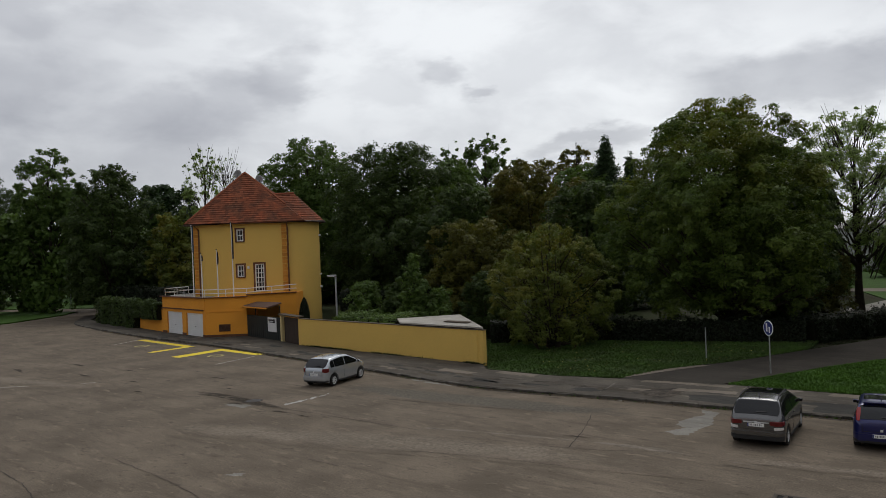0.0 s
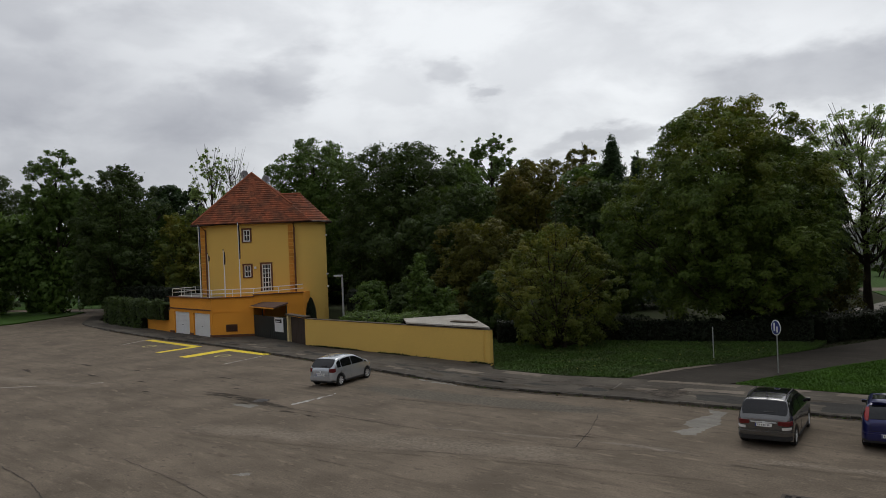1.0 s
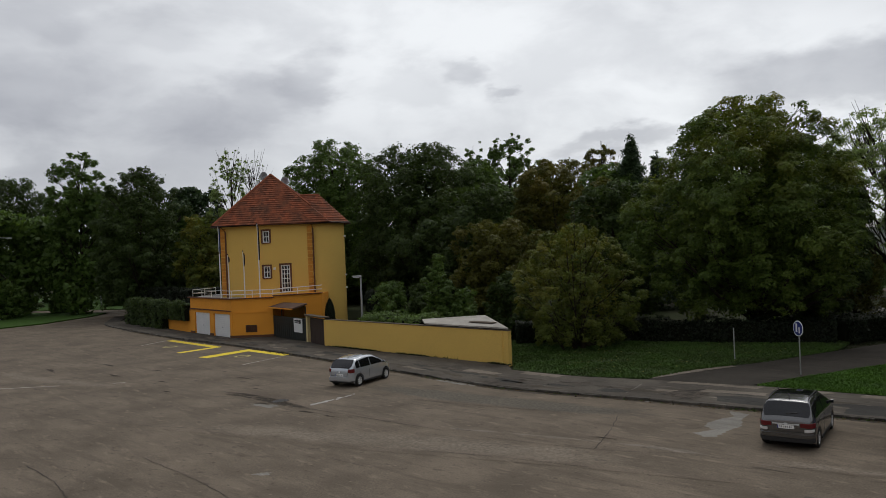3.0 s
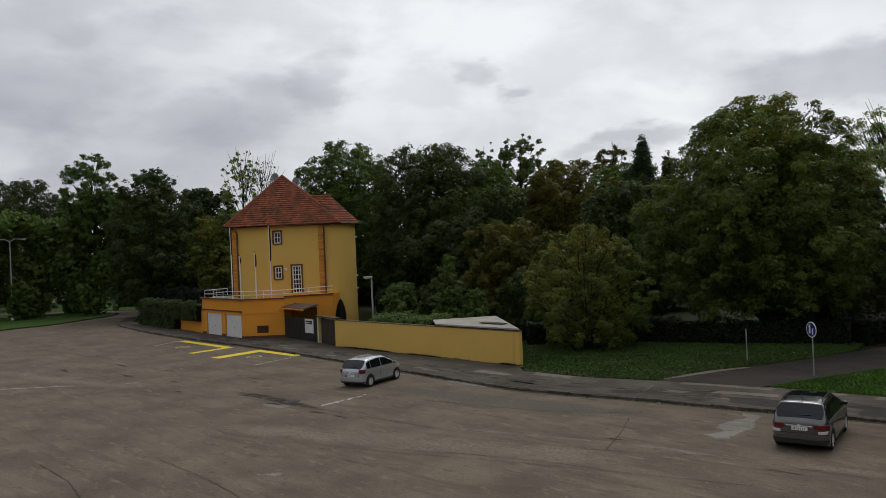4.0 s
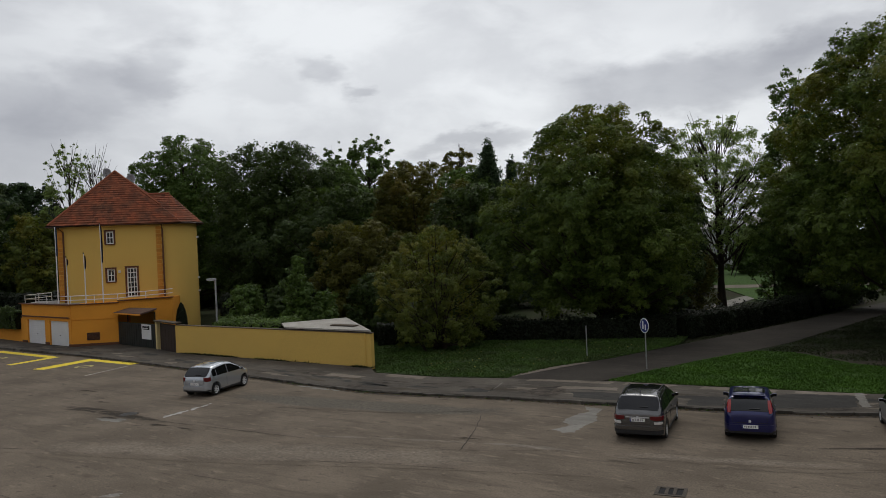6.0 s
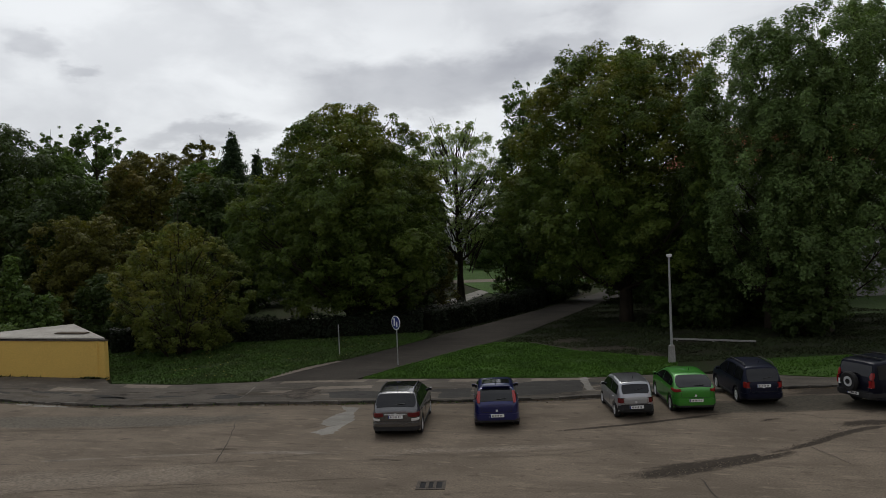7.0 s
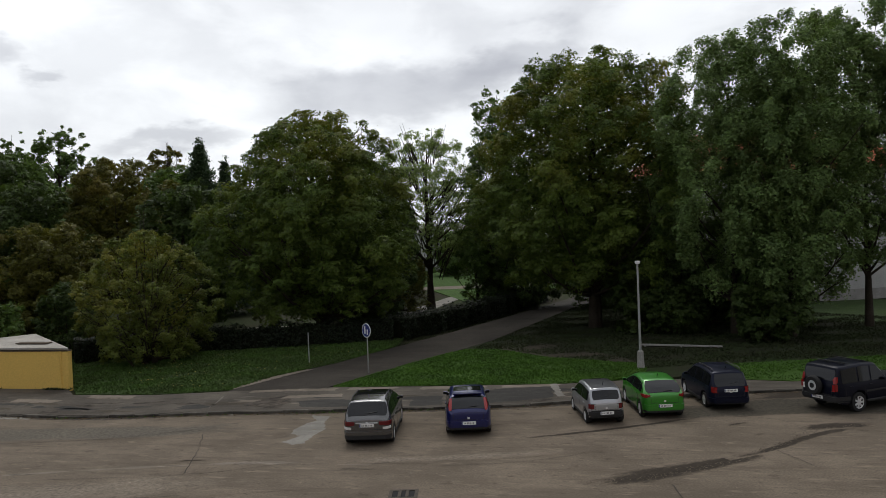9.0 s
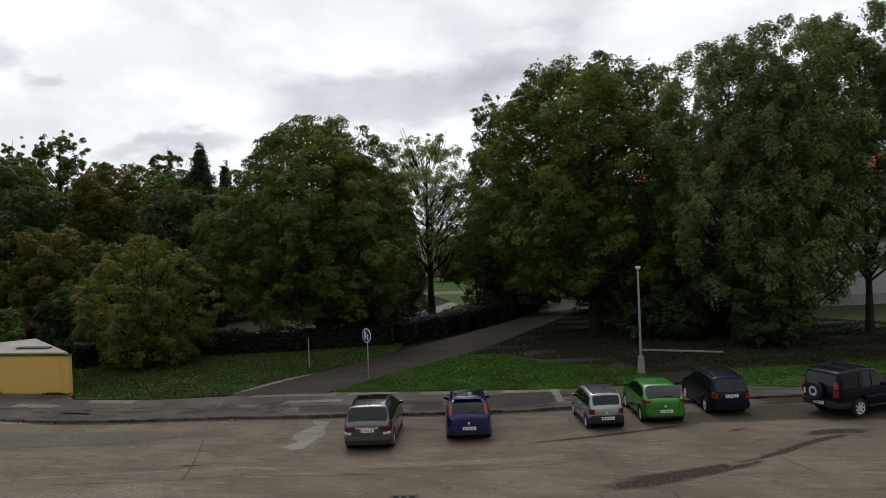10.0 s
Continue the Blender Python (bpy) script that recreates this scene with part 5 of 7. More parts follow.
class Shell:
    """The outer skin of a car: heights along its length and half widths at each height. x points to the nose."""

    def __init__(self, L, W, H, belt, zr, rb, rt, ft, fb, hood, nose, wheels, wr, zb, lean):
        self.L, self.W, self.H, self.belt, self.rb, self.rt, self.ft, self.fb = L, W, H, belt, rb, rt, ft, fb
        self.wheels, self.wr, self.zb, self.lean = wheels, wr, zb, lean
        h = L / 2
        self.tops = [(-h, zr - 0.16), (-h + 0.025, zr - 0.07), (rb, zr), (lerp(rb, rt, 0.5), lerp(zr, H - 0.10, 0.55)), (rt, H - 0.10), (rt + 0.12, H - 0.065), (rt + 0.5, H - 0.03), (lerp(rt, ft, 0.6), H), (ft - 0.15, H - 0.03), (ft, H - 0.055), (lerp(ft, fb, 0.5), lerp(H - 0.055, belt + 0.03, 0.46)), (fb, belt + 0.02), (lerp(fb, h, 0.45), hood), (h - 0.2, lerp(hood, nose, 0.7)), (h - 0.06, nose - 0.04), (h, nose - 0.18)]

    def top(self, s):
        return along(self.tops, s)

    def half(self, s):
        """Half width of the lower body."""
        rr, rf = 0.42, 0.5
        dr, df = max(0.0, rr - (s + self.L / 2)), max(0.0, rf - (self.L / 2 - s))
        w = self.W / 2 - 0.58 * (rr - math.sqrt(max(0, rr * rr - dr * dr))) - 0.7 * (rf - math.sqrt(max(0, rf * rf - df * df)))
        return w * (1 - 0.05 * max(0, (-s - 0.2 * self.L) / (0.3 * self.L)) ** 2)

    def waist(self, s):
        return min(self.belt, self.top(s) - 0.1)

    def upper(self, s, z):
        """Half width above the waist, leaning inwards."""
        return self.half(s) * 0.965 - max(0, z - self.waist(s)) * self.lean

    def ring(self, s):
        w, top, wz = self.half(s), self.top(s), self.waist(s)
        e, g = max(0.0, (-s - self.L / 2 + 0.35) / 0.35), max(0.0, (s - self.L / 2 + 0.6) / 0.6)
        low = self.zb + 0.16 * e ** 1.5 + 0.05 * g ** 2
        ra = self.wr + 0.07
        arch = low
        for sw in self.wheels:
            if abs(s - sw) < ra:
                arch = max(arch, self.wr + math.sqrt(max(0, ra * ra - (s - sw) ** 2)))
        tunnel = low + (0.1 if arch > low + 0.02 else 0)
        y9 = self.upper(s, top - 0.1)
        sec = [(0, tunnel), (w * 0.55, tunnel), (w * 0.74, max(low, arch - 0.02)), (w * 0.97, arch), (w, max(arch + 0.03, low + 0.16)), (w, max(arch + 0.06, lerp(low, wz, 0.6))), (w * 0.99, max(arch + 0.085, wz - 0.12)), (w * 0.965, max(arch + 0.1, wz)), (self.upper(s, lerp(wz, top - 0.1, 0.5)), max(arch + 0.105, lerp(wz, top - 0.1, 0.5))), (y9, max(arch + 0.11, top - 0.1)), (y9 - 0.035, top - 0.04), (y9 - 0.11, top - 0.006), (y9 * 0.5, top + 0.012), (0, top + 0.018)]
        return [(s, y, z) for y, z in sec] + [(s, -y, z) for y, z in sec[-2:0:-1]]

    def mesh(self):
        bm = bmesh.new()
        L, ra = self.L, self.wr + 0.07
        marks = {-L / 2 + 0.42 * (1 - math.cos(k * math.pi / 12)) for k in range(7)} | {L / 2 - 0.5 * (1 - math.cos(k * math.pi / 12)) for k in range(7)}
        for sw in self.wheels:
            marks |= {sw + ra * math.cos(math.pi * k / 12) for k in range(13)}
        marks |= {s for s, _ in self.tops} | {-L / 2 + L * k / 30 for k in range(31)}
        clean = []
        for s in sorted(marks):
            if -L / 2 - 1e-6 <= s <= L / 2 + 1e-6 and (not clean or s - clean[-1] > 0.006):
                clean.append(s)
        rings = [[bm.verts.new(p) for p in self.ring(s)] for s in clean]
        n = len(rings[0])
        for r0, r1 in zip(rings, rings[1:]):
            for k in range(n):
                bm.faces.new((r0[k], r0[(k + 1) % n], r1[(k + 1) % n], r1[k]))
        bm.faces.new(rings[0])
        bm.faces.new(rings[-1][::-1])
        bmesh.ops.recalc_face_normals(bm, faces=bm.faces)
        return bm

    def patch(self, grid, out=(0, 0, 0.01), thick=0.02):
        """A thin closed panel from a grid of skin points, lifted by out."""
        bm = bmesh.new()
        o = Vector(out)
        a = [[bm.verts.new(Vector(p) + o) for p in row] for row in grid]
        b = [[bm.verts.new(Vector(p) + o - o.normalized() * thick) for p in row] for row in grid]
        R, C = len(grid), len(grid[0])
        for i in range(R - 1):
            for k in range(C - 1):
                bm.faces.new((a[i][k], a[i][k + 1], a[i + 1][k + 1], a[i + 1][k]))
                bm.faces.new((b[i][k], b[i + 1][k], b[i + 1][k + 1], b[i][k + 1]))
        edge = [(0, k) for k in range(C)] + [(i, C - 1) for i in range(1, R)] + [(R - 1, k) for k in range(C - 2, -1, -1)] + [(i, 0) for i in range(R - 2, 0, -1)]
        for (i, k), (p, q) in zip(edge, edge[1:] + edge[:1]):
            bm.faces.new((a[i][k], b[i][k], b[p][q], a[p][q]))
        bmesh.ops.recalc_face_normals(bm, faces=bm.faces)
        return bm

    def over(self, s0, s1, wide=0.93, rows=5, taper=0.0, out=0.012, shift=0.0):
        """A panel on the upper skin between two places along the length: rear window, windscreen, sunroof."""
        grid = []
        for i in range(rows + 1):
            s = lerp(s0, s1, i / rows)
            y11 = (self.upper(s, self.top(s) - 0.1) - 0.10) * (wide - taper * abs(i / rows - 0.5) ** 3 * 4)
            grid.append([(s, y11 * u, self.top(s) + 0.016 * (1 - u * u)) for u in (-1, -0.85, -0.4, 0, 0.4, 0.85, 1)])
        slope = (self.top(s1) - self.top(s0)) / (s1 - s0)
        nrm = Vector((-slope, 0, 1)).normalized() * out
        return self.patch(grid, nrm)

    def flank(self, s0, s1, side, z0=0.035, z1=0.115, cols=8):
        """A side window that follows the roof line."""
        lo, hi = [], []
        for i in range(cols + 1):
            s = lerp(s0, s1, i / cols)
            a = self.waist(s) + z0
            b = max(a + 0.01, self.top(s) - z1)
            lo.append((s, side * self.upper(s, a), a))
            hi.append((s, side * self.upper(s, b), b))
        return self.patch([lo, hi], (0, side * 0.012, 0.004))

    def edge_at(self, z):
        """Where along the length the rear slope has this height."""
        s = self.rb - 0.1
        while s < self.rt and self.top(s) < z:
            s += 0.01
        return s


def wheel(parent, s, y, r, w, side, spokes=7):
    bm = bmesh.new()
    prof = [(r * 0.64, -w / 2), (r * 0.93, -w / 2), (r, -w * 0.32), (r, w * 0.32), (r * 0.93, w / 2), (r * 0.64, w / 2)]
    rings = [[bm.verts.new((s + q * math.cos(k * math.tau / 24), y + d, r + q * math.sin(k * math.tau / 24))) for k in range(24)] for q, d in prof]
    for r0, r1 in zip(rings, rings[1:] + rings[:1]):
        for k in range(24):
            bm.faces.new((r0[k], r0[(k + 1) % 24], r1[(k + 1) % 24], r1[k]))
    bmesh.ops.recalc_face_normals(bm, faces=bm.faces)
    tyre = part("tyre", bm, M["tyre"], parent, smooth=40)
    bm = bmesh.new()
    yo = y + side * w * 0.38
    r1 = [bm.verts.new((s + r * 0.66 * math.cos(k * math.tau / 24), yo + side * w * 0.12, r + r * 0.66 * math.sin(k * math.tau / 24))) for k in range(24)]
    r2 = [bm.verts.new((s + r * 0.56 * math.cos(k * math.tau / 24), yo, r + r * 0.56 * math.sin(k * math.tau / 24))) for k in range(24)]
    for k in range(24):
        bm.faces.new((r1[k], r1[(k + 1) % 24], r2[(k + 1) % 24], r2[k]))
    for i in range(spokes):
        m = Matrix.Translation((s, yo, r)) @ Matrix.Rotation(i * math.tau / spokes, 4, "Y")
        box(bm, (r * 0.3, 0, 0), (r * 0.6, 0.03, r * 0.17), m)
    box(bm, (s, yo + side * 0.01, r), (r * 0.26, 0.04, r * 0.26))
    part("rim", bm, M["rim"], tyre)
    part("brake_disc", boxes(((s, yo - side * 0.06, r), (r * 1.05, 0.02, r * 1.05))), M["underbody"], tyre)


def corner_panel(sh, y_in, depth, z0, z1, side, out=0.012, slim=0.0):
    """A lamp lens or bumper skin that wraps round the tail's corner."""
    L = sh.L
    pts = [(-L / 2, lerp(y_in, sh.half(-L / 2), f)) for f in (0, 0.5)] + [(-L / 2 + d, sh.half(-L / 2 + d)) for d in (0, 0.01, 0.03, 0.06, 0.1, 0.15, 0.2, 0.27, 0.4, 0.6) if d <= depth]
    c = (-L / 2 + 0.5, max(0.0, sh.W / 2 - 0.5))
    outer, inner_ = [], []
    for x, y in pts:
        v = Vector((x - c[0], y - c[1])).normalized() if y > y_in + 0.02 or y_in > 0.3 else Vector((-1, 0))
        outer.append((x + v.x * out, side * (y + v.y * out)))
        inner_.append((x - v.x * 0.05, side * (y - v.y * 0.05)))
    bm = prism(bmesh.new(), outer + inner_[::-1], z0, z1)
    bmesh.ops.recalc_face_normals(bm, faces=bm.faces)
    es = [e for e in bm.edges if abs(e.verts[0].co.z - e.verts[1].co.z) < 0.001 and len(e.link_faces) == 2]
    bmesh.ops.bevel(bm, geom=es, offset=0.008, segments=1, affect="EDGES")
    for v in bm.verts:
        f = min(1, max(0, (abs(v.co.y) - y_in) / max(0.05, sh.half(-L / 2 + 0.2) - y_in)))
        back = min(1, max(0, (v.co.x + L / 2) / depth))
        v.co.z = z1 - (z1 - v.co.z) * (1 - slim * (1 - f)) * (1 - 0.9 * slim * back)
    return bm


def bumper_skin(sh, depth, z0, z1, out=0.055, bevel=0.045):
    L = sh.L
    half = [(-L / 2 + d, sh.half(-L / 2 + d)) for d in (0, 0.01, 0.03, 0.06, 0.1, 0.15, 0.2, 0.27, 0.4, 0.6) if d <= depth]
    outl = [(x - out * max(0.0, 1 - (x + L / 2) / 0.42), y + out * 0.35) for x, y in half]
    bm = prism(bmesh.new(), outl[::-1] + [(x, -y) for x, y in outl], z0, z1)
    bmesh.ops.recalc_face_normals(bm, faces=bm.faces)
    es = [e for e in bm.edges if abs(e.verts[0].co.z - e.verts[1].co.z) < 0.001]
    bmesh.ops.bevel(bm, geom=es, offset=bevel, segments=2, affect="EDGES")
    return bm


def car(label, x, y, heading, colour, L, W, H, belt, zr, rb, rt, ft, fb, hood, nose, wheels, wr=0.3, zb=0.2, lean=0.3, panes=(), lights=(), bumper=(0.3, 0.55), lip="trim_black", plate=0.72, sunroof=None, roof_mat=None, pillar_light=None, rails=False, extra=None, wiper=True, glass=(0.0, 0.03), bumper_mat=None, rear_wide=1.05):
    t = thing("car", pose(x, y, 0, 0, 0, 90 - heading), label, "car", "parked cars")
    sh = Shell(L, W, H, belt, zr, rb, rt, ft, fb, hood, nose, wheels, wr, zb, lean)
    body = part("body", sh.mesh(), M[colour], t, smooth=38)
    part("underbody", boxes(((0, 0, zb + 0.04), (L * 0.88, W * 0.62, 0.1))), M["underbody"], t)
    rw = part("rear_window", sh.over(rb + glass[0], rt - glass[1], rear_wide, 5, 0.12), M["rear_glass"], t)
    if wiper:
        s = rb + glass[0] + 0.03
        part("rear_wiper", tube(bmesh.new(), [(s, 0, sh.top(s) + 0.05), (s + 0.03, -0.34, sh.top(s + 0.03) + 0.05)], 0.014, 5), M["trim_black"], rw)
    part("windscreen", sh.over(fb - 0.06, ft + 0.05, 0.98), M["car_glass"], t)
    for side in (1, -1):
        for s0, s1 in panes:
            part("side_window", sh.flank(s0, s1, side), M["car_glass"], t)
        for s in wheels:
            wheel(t, s, side * (W / 2 - 0.115), wr, 0.2, side)
        m = part("mirror", boxes(((fb - 0.3, side * (W / 2 + 0.02), belt + 0.06), (0.1, 0.15, 0.12)), bevel=0.035), M[colour], t)
        part("mirror_glass", boxes(((fb - 0.353, side * (W / 2 + 0.02), belt + 0.06), (0.008, 0.12, 0.085))), M["car_glass"], m)
        for s in (lerp(rt, ft, 0.25), lerp(rt, ft, 0.8)):
            part("door_handle", boxes(((s, side * (sh.half(s) * 0.995), belt - 0.1), (0.17, 0.04, 0.035)), bevel=0.01), M[colour], body)
        part("headlight", boxes(((L / 2 - 0.2, side * W * 0.31, nose - 0.1), (0.26, 0.26, 0.13)), bevel=0.04), M["clear_lens"], t)
        for y_in, z0, z1, depth, mat, slim in lights:
            red = mat != "clear_lens"
            part("tail_light" if red else "reverse_light", corner_panel(sh, y_in, depth, z0, z1, side, 0.012, slim), M[mat], t, "red tail light" if red else "", smooth=35)
        if pillar_light:
            z0, z1 = pillar_light
            rows = []
            for i in range(5):
                z = lerp(z0, z1, i / 4)
                s = sh.edge_at(z)
                ye = sh.upper(s + 0.05, z)
                rows.append([(s - 0.015, side * (ye - 0.09 - 0.04 * math.sin(i * 0.8)), z), (s - 0.01, side * (ye - 0.02), z), (s + 0.03 + 0.05 * math.sin(i * 0.8), side * (ye + 0.008), z)])
            part("tail_light", sh.patch(rows, (-0.02, side * 0.006, 0.01), 0.03), M["bright_lens"], t, "tall red tail light", smooth=35)
    depth = min(0.6, wheels[0] + L / 2 - wr - 0.08)
    part("rear_bumper", bumper_skin(sh, depth, *bumper), M[bumper_mat or colour], t, smooth=50)
    part("valance", bumper_skin(sh, depth, zb + 0.07, bumper[0] + 0.02, 0.02, 0.02), M[lip], t)
    fwd = 0.06 if plate < bumper[1] else 0.004
    q = -L / 2 - fwd
    p = part("number_plate", boxes(((q - 0.006, 0, plate), (0.016, 0.52, 0.115))), M["plate"], t, "white number plate with dark bars")
    for y_ in (0.17, 0.12, 0.05, 0.0, -0.05, -0.12, -0.17):
        part("plate_bar", boxes(((q - 0.017, y_, plate), (0.006, 0.024, 0.055))), M["plate_ink"], p)
    part("plate_band", boxes(((q - 0.016, 0.24, plate), (0.006, 0.035, 0.11))), M["blue_sign"], p)
    zs = bumper[1] + 0.02
    wseam = sh.half(-L / 2) - 0.03
    part("tailgate_seam", boxes(((-L / 2 - 0.002, 0, zs), (0.008, 2 * wseam, 0.012)), ((-L / 2 - 0.002, wseam, (zs + zr - 0.17) / 2), (0.008, 0.012, zr - 0.17 - zs)), ((-L / 2 - 0.002, -wseam, (zs + zr - 0.17) / 2), (0.008, 0.012, zr - 0.17 - zs))), M["trim_black"], body)
    for side in (1, -1):
        for s in (lerp(rt, ft, 0.1), lerp(rt, ft, 0.62)):
            yy = side * (sh.half(s) + 0.001)
            part("door_seam", boxes(((s, yy, lerp(zb + 0.18, belt - 0.14, 0.5)), (0.014, 0.006, belt - 0.32 - zb))), M["trim_black"], body)
        part("sill", boxes(((lerp(wheels[0], wheels[1], 0.5), side * (sh.half(0) - 0.02), zb + 0.05), (wheels[1] - wheels[0] - 2 * wr - 0.2, 0.06, 0.1)), bevel=0.02), M[lip], body)
    part("badge", boxes(((-L / 2 - 0.006, 0, plate + 0.17 if plate < 0.6 else zr - 0.19), (0.02, 0.08, 0.08)), bevel=0.008), M["rim"], t)
    part("aerial", tube(bmesh.new(), [(rt + 0.3, 0, H - 0.02), (rt + 0.16, 0, H + 0.14)], 0.012, 5), M["trim_black"], t)
    if sunroof:
        part("sunroof", sh.over(*sunroof, 0.92, 4), M["car_glass"], t)
    if roof_mat:
        part("roof_panel", sh.over(rt + 0.05, ft - 0.05, 1.0, 6), M[roof_mat], t)
    if rails:
        for side in (1, -1):
            yy = side * (sh.upper(rt + 0.5, H - 0.1) - 0.08)
            part("roof_rail", tube(bmesh.new(), [(rt + 0.15, yy, H - 0.04), (rt + 0.3, yy, H + 0.035), (ft - 0.35, yy, H + 0.035), (ft - 0.15, yy, H - 0.05)], 0.02, 6), M["trim_black"], t, smooth=50)
    if extra:
        extra(t, sh)
    return t


def at_tail(rx, ry, heading, L):
    return rx + math.sin(radians(heading)) * L / 2, ry + math.cos(radians(heading)) * L / 2


# silver hatchback beside the garden wall
car("silver small hatchback parked by the garden wall", -6.16, 41.55, 28, "bright_silver", 3.75, 1.69, 1.52, 0.95, 1.0, -1.8, -1.32, 0.3, 1.35, 0.93, 0.74, (-1.2, 1.26), 0.31, lean=0.34, panes=((-1.42, -1.12), (-1.06, -0.2), (-0.12, 0.9)), lights=((0.56, 0.72, 0.98, 0.3, "red_lens", 0.35),), bumper=(0.34, 0.6), plate=0.66)


def mpv_extra(t, sh):
    part("chrome_strip", boxes(((-2.145, 0, 0.86), (0.02, 0.8, 0.03))), M["rim"], t)
    part("bumper_strip", bumper_skin(sh, 0.4, 0.49, 0.53, 0.036, 0.008), M["trim_black"], t)


mx, my = at_tail(10.15, 25.22, 33, 4.27)
car("metallic grey compact people carrier with glass sunroof", mx, my, 33, "bronze_grey", 4.27, 1.78, 1.6, 1.0, 1.05, -2.04, -1.6, 0.3, 1.5, 1.0, 0.8, (-1.35, 1.43), 0.32, lean=0.34, panes=((-1.74, -1.3), (-1.24, -0.3), (-0.22, 0.95)), lights=((0.44, 0.74, 0.91, 0.36, "red_lens", 0.25), (0.56, 0.625, 0.715, 0.2, "clear_lens", 0.0)), bumper=(0.42, 0.6), plate=0.77, sunroof=(-0.75, 0.15), rails=True, extra=mpv_extra, rear_wide=1.07, glass=(0.03, 0.03))

px, py = at_tail(13.69, 24.1, 31, 4.03)


def blue_extra(t, sh):
    part("roof_spoiler", boxes(((-1.4, 0, 1.475), (0.26, 1.06, 0.035)), bevel=0.012), M["deep_blue"], t)


car("dark blue hatchback with tall red tail lights", px, py, 31, "deep_blue", 4.03, 1.69, 1.49, 0.94, 1.0, -1.92, -1.44, 0.32, 1.4, 0.94, 0.75, (-1.27, 1.24), 0.31, lean=0.36, panes=((-1.5, -1.1), (-1.04, 0.95)), bumper=(0.34, 0.62), plate=0.52, pillar_light=(0.96, 1.32), sunroof=(-0.9, -0.25), extra=blue_extra)

car("small silver boxy city car with black bumper", 19.4, 23.65, 28, "silver", 3.23, 1.46, 1.43, 0.86, 0.9, -1.56, -1.38, 0.3, 1.02, 0.86, 0.72, (-1.1, 1.1), 0.27, lean=0.24, panes=((-1.34, -0.55), (-0.47, 0.75)), lights=((0.56, 0.6, 0.8, 0.16, "red_lens", 0.1),), bumper=(0.3, 0.56), bumper_mat="trim_black", plate=0.47, roof_mat="roof_grey", glass=(0.015, 0.03))

car("bright green small hatchback", 21.9, 23.12, 31, "lime_green", 3.9, 1.66, 1.47, 0.96, 1.0, -1.84, -1.22, 0.28, 1.35, 0.94, 0.73, (-1.25, 1.24), 0.31, lean=0.42, panes=((-1.4, -1.08), (-1.02, -0.1), (-0.02, 0.95)), lights=((0.56, 0.79, 0.96, 0.4, "bright_lens", 0.6),), bumper=(0.34, 0.62), plate=0.54)

car("dark navy estate car with a white number plate", 24.95, 22.6, 31, "navy", 4.2, 1.64, 1.56, 0.92, 0.94, -2.04, -1.78, 0.3, 1.25, 0.9, 0.72, (-1.25, 1.3), 0.3, panes=((-1.76, -1.0), (-0.92, -0.1), (-0.02, 0.85)), lights=((0.64, 0.70, 0.95, 0.18, "bright_lens", 0.1),), bumper=(0.3, 0.55), plate=0.80, rails=True, lean=0.28)


def offroad_extra(t, sh):
    bm = bmesh.new()
    prof = [(0.2, -0.1), (0.33, -0.11), (0.37, -0.05), (0.37, 0.05), (0.33, 0.1), (0.2, 0.1)]
    rings = [[bm.verts.new((-2.39 + d, 0.1 + q * math.cos(k * math.tau / 20), 1.0 + q * math.sin(k * math.tau / 20))) for k in range(20)] for q, d in prof]
    for r0, r1 in zip(rings, rings[1:] + rings[:1]):
        for k in range(20):
            bm.faces.new((r0[k], r0[(k + 1) % 20], r1[(k + 1) % 20], r1[k]))
    bmesh.ops.recalc_face_normals(bm, faces=bm.faces)
    s = part("spare_wheel", bm, M["tyre"], t, smooth=40)
    part("rim", tube(bmesh.new(), [(-2.48, 0.1, 1.0), (-2.3, 0.1, 1.0)], [0.19, 0.25], 16), M["rim"], s)
    part("hub", tube(bmesh.new(), [(-2.49, 0.1, 1.0), (-2.4, 0.1, 1.0)], [0.1, 0.1], 12), M["tyre"], s)
    part("roof_bar", boxes(((-1.6, 0, 1.87), (0.05, 1.3, 0.04))), M["trim_black"], t)
    part("roof_bar", boxes(((-0.6, 0, 1.87), (0.05, 1.3, 0.04))), M["trim_black"], t)
    for side in (1, -1):
        part("side_step", boxes(((0.05, side * 0.9, 0.42), (1.7, 0.14, 0.06)), bevel=0.015), M["trim_black"], t)
        part("side_strip", boxes(((0.0, side * 0.945, 0.78), (1.7, 0.02, 0.07)), bevel=0.006), M["trim_black"], t)
        part("high_light", boxes(((-2.06, side * 0.58, 1.6), (0.08, 0.14, 0.1)), bevel=0.015), M["clear_lens"], t)
    part("sticker", boxes(((-2.285, 0.62, 0.92), (0.02, 0.16, 0.2))), M["plate"], t)


car("black off-road car with spare wheel on its tail", 28.55, 18.36, 99, "black_blue", 4.55, 1.88, 1.84, 1.12, 1.16, -2.23, -2.06, -0.2, 0.35, 1.12, 1.02, (-1.2, 1.34), 0.38, 0.36, lean=0.16, panes=((-2.0, -1.25), (-1.17, -0.6), (-0.52, 0.1)), lights=((0.78, 0.86, 1.12, 0.12, "bright_lens", 0.0),), pillar_light=(1.14, 1.4), bumper=(0.46, 0.7), bumper_mat="trim_black", plate=0.58, extra=offroad_extra, wiper=False, glass=(0.02, 0.03))


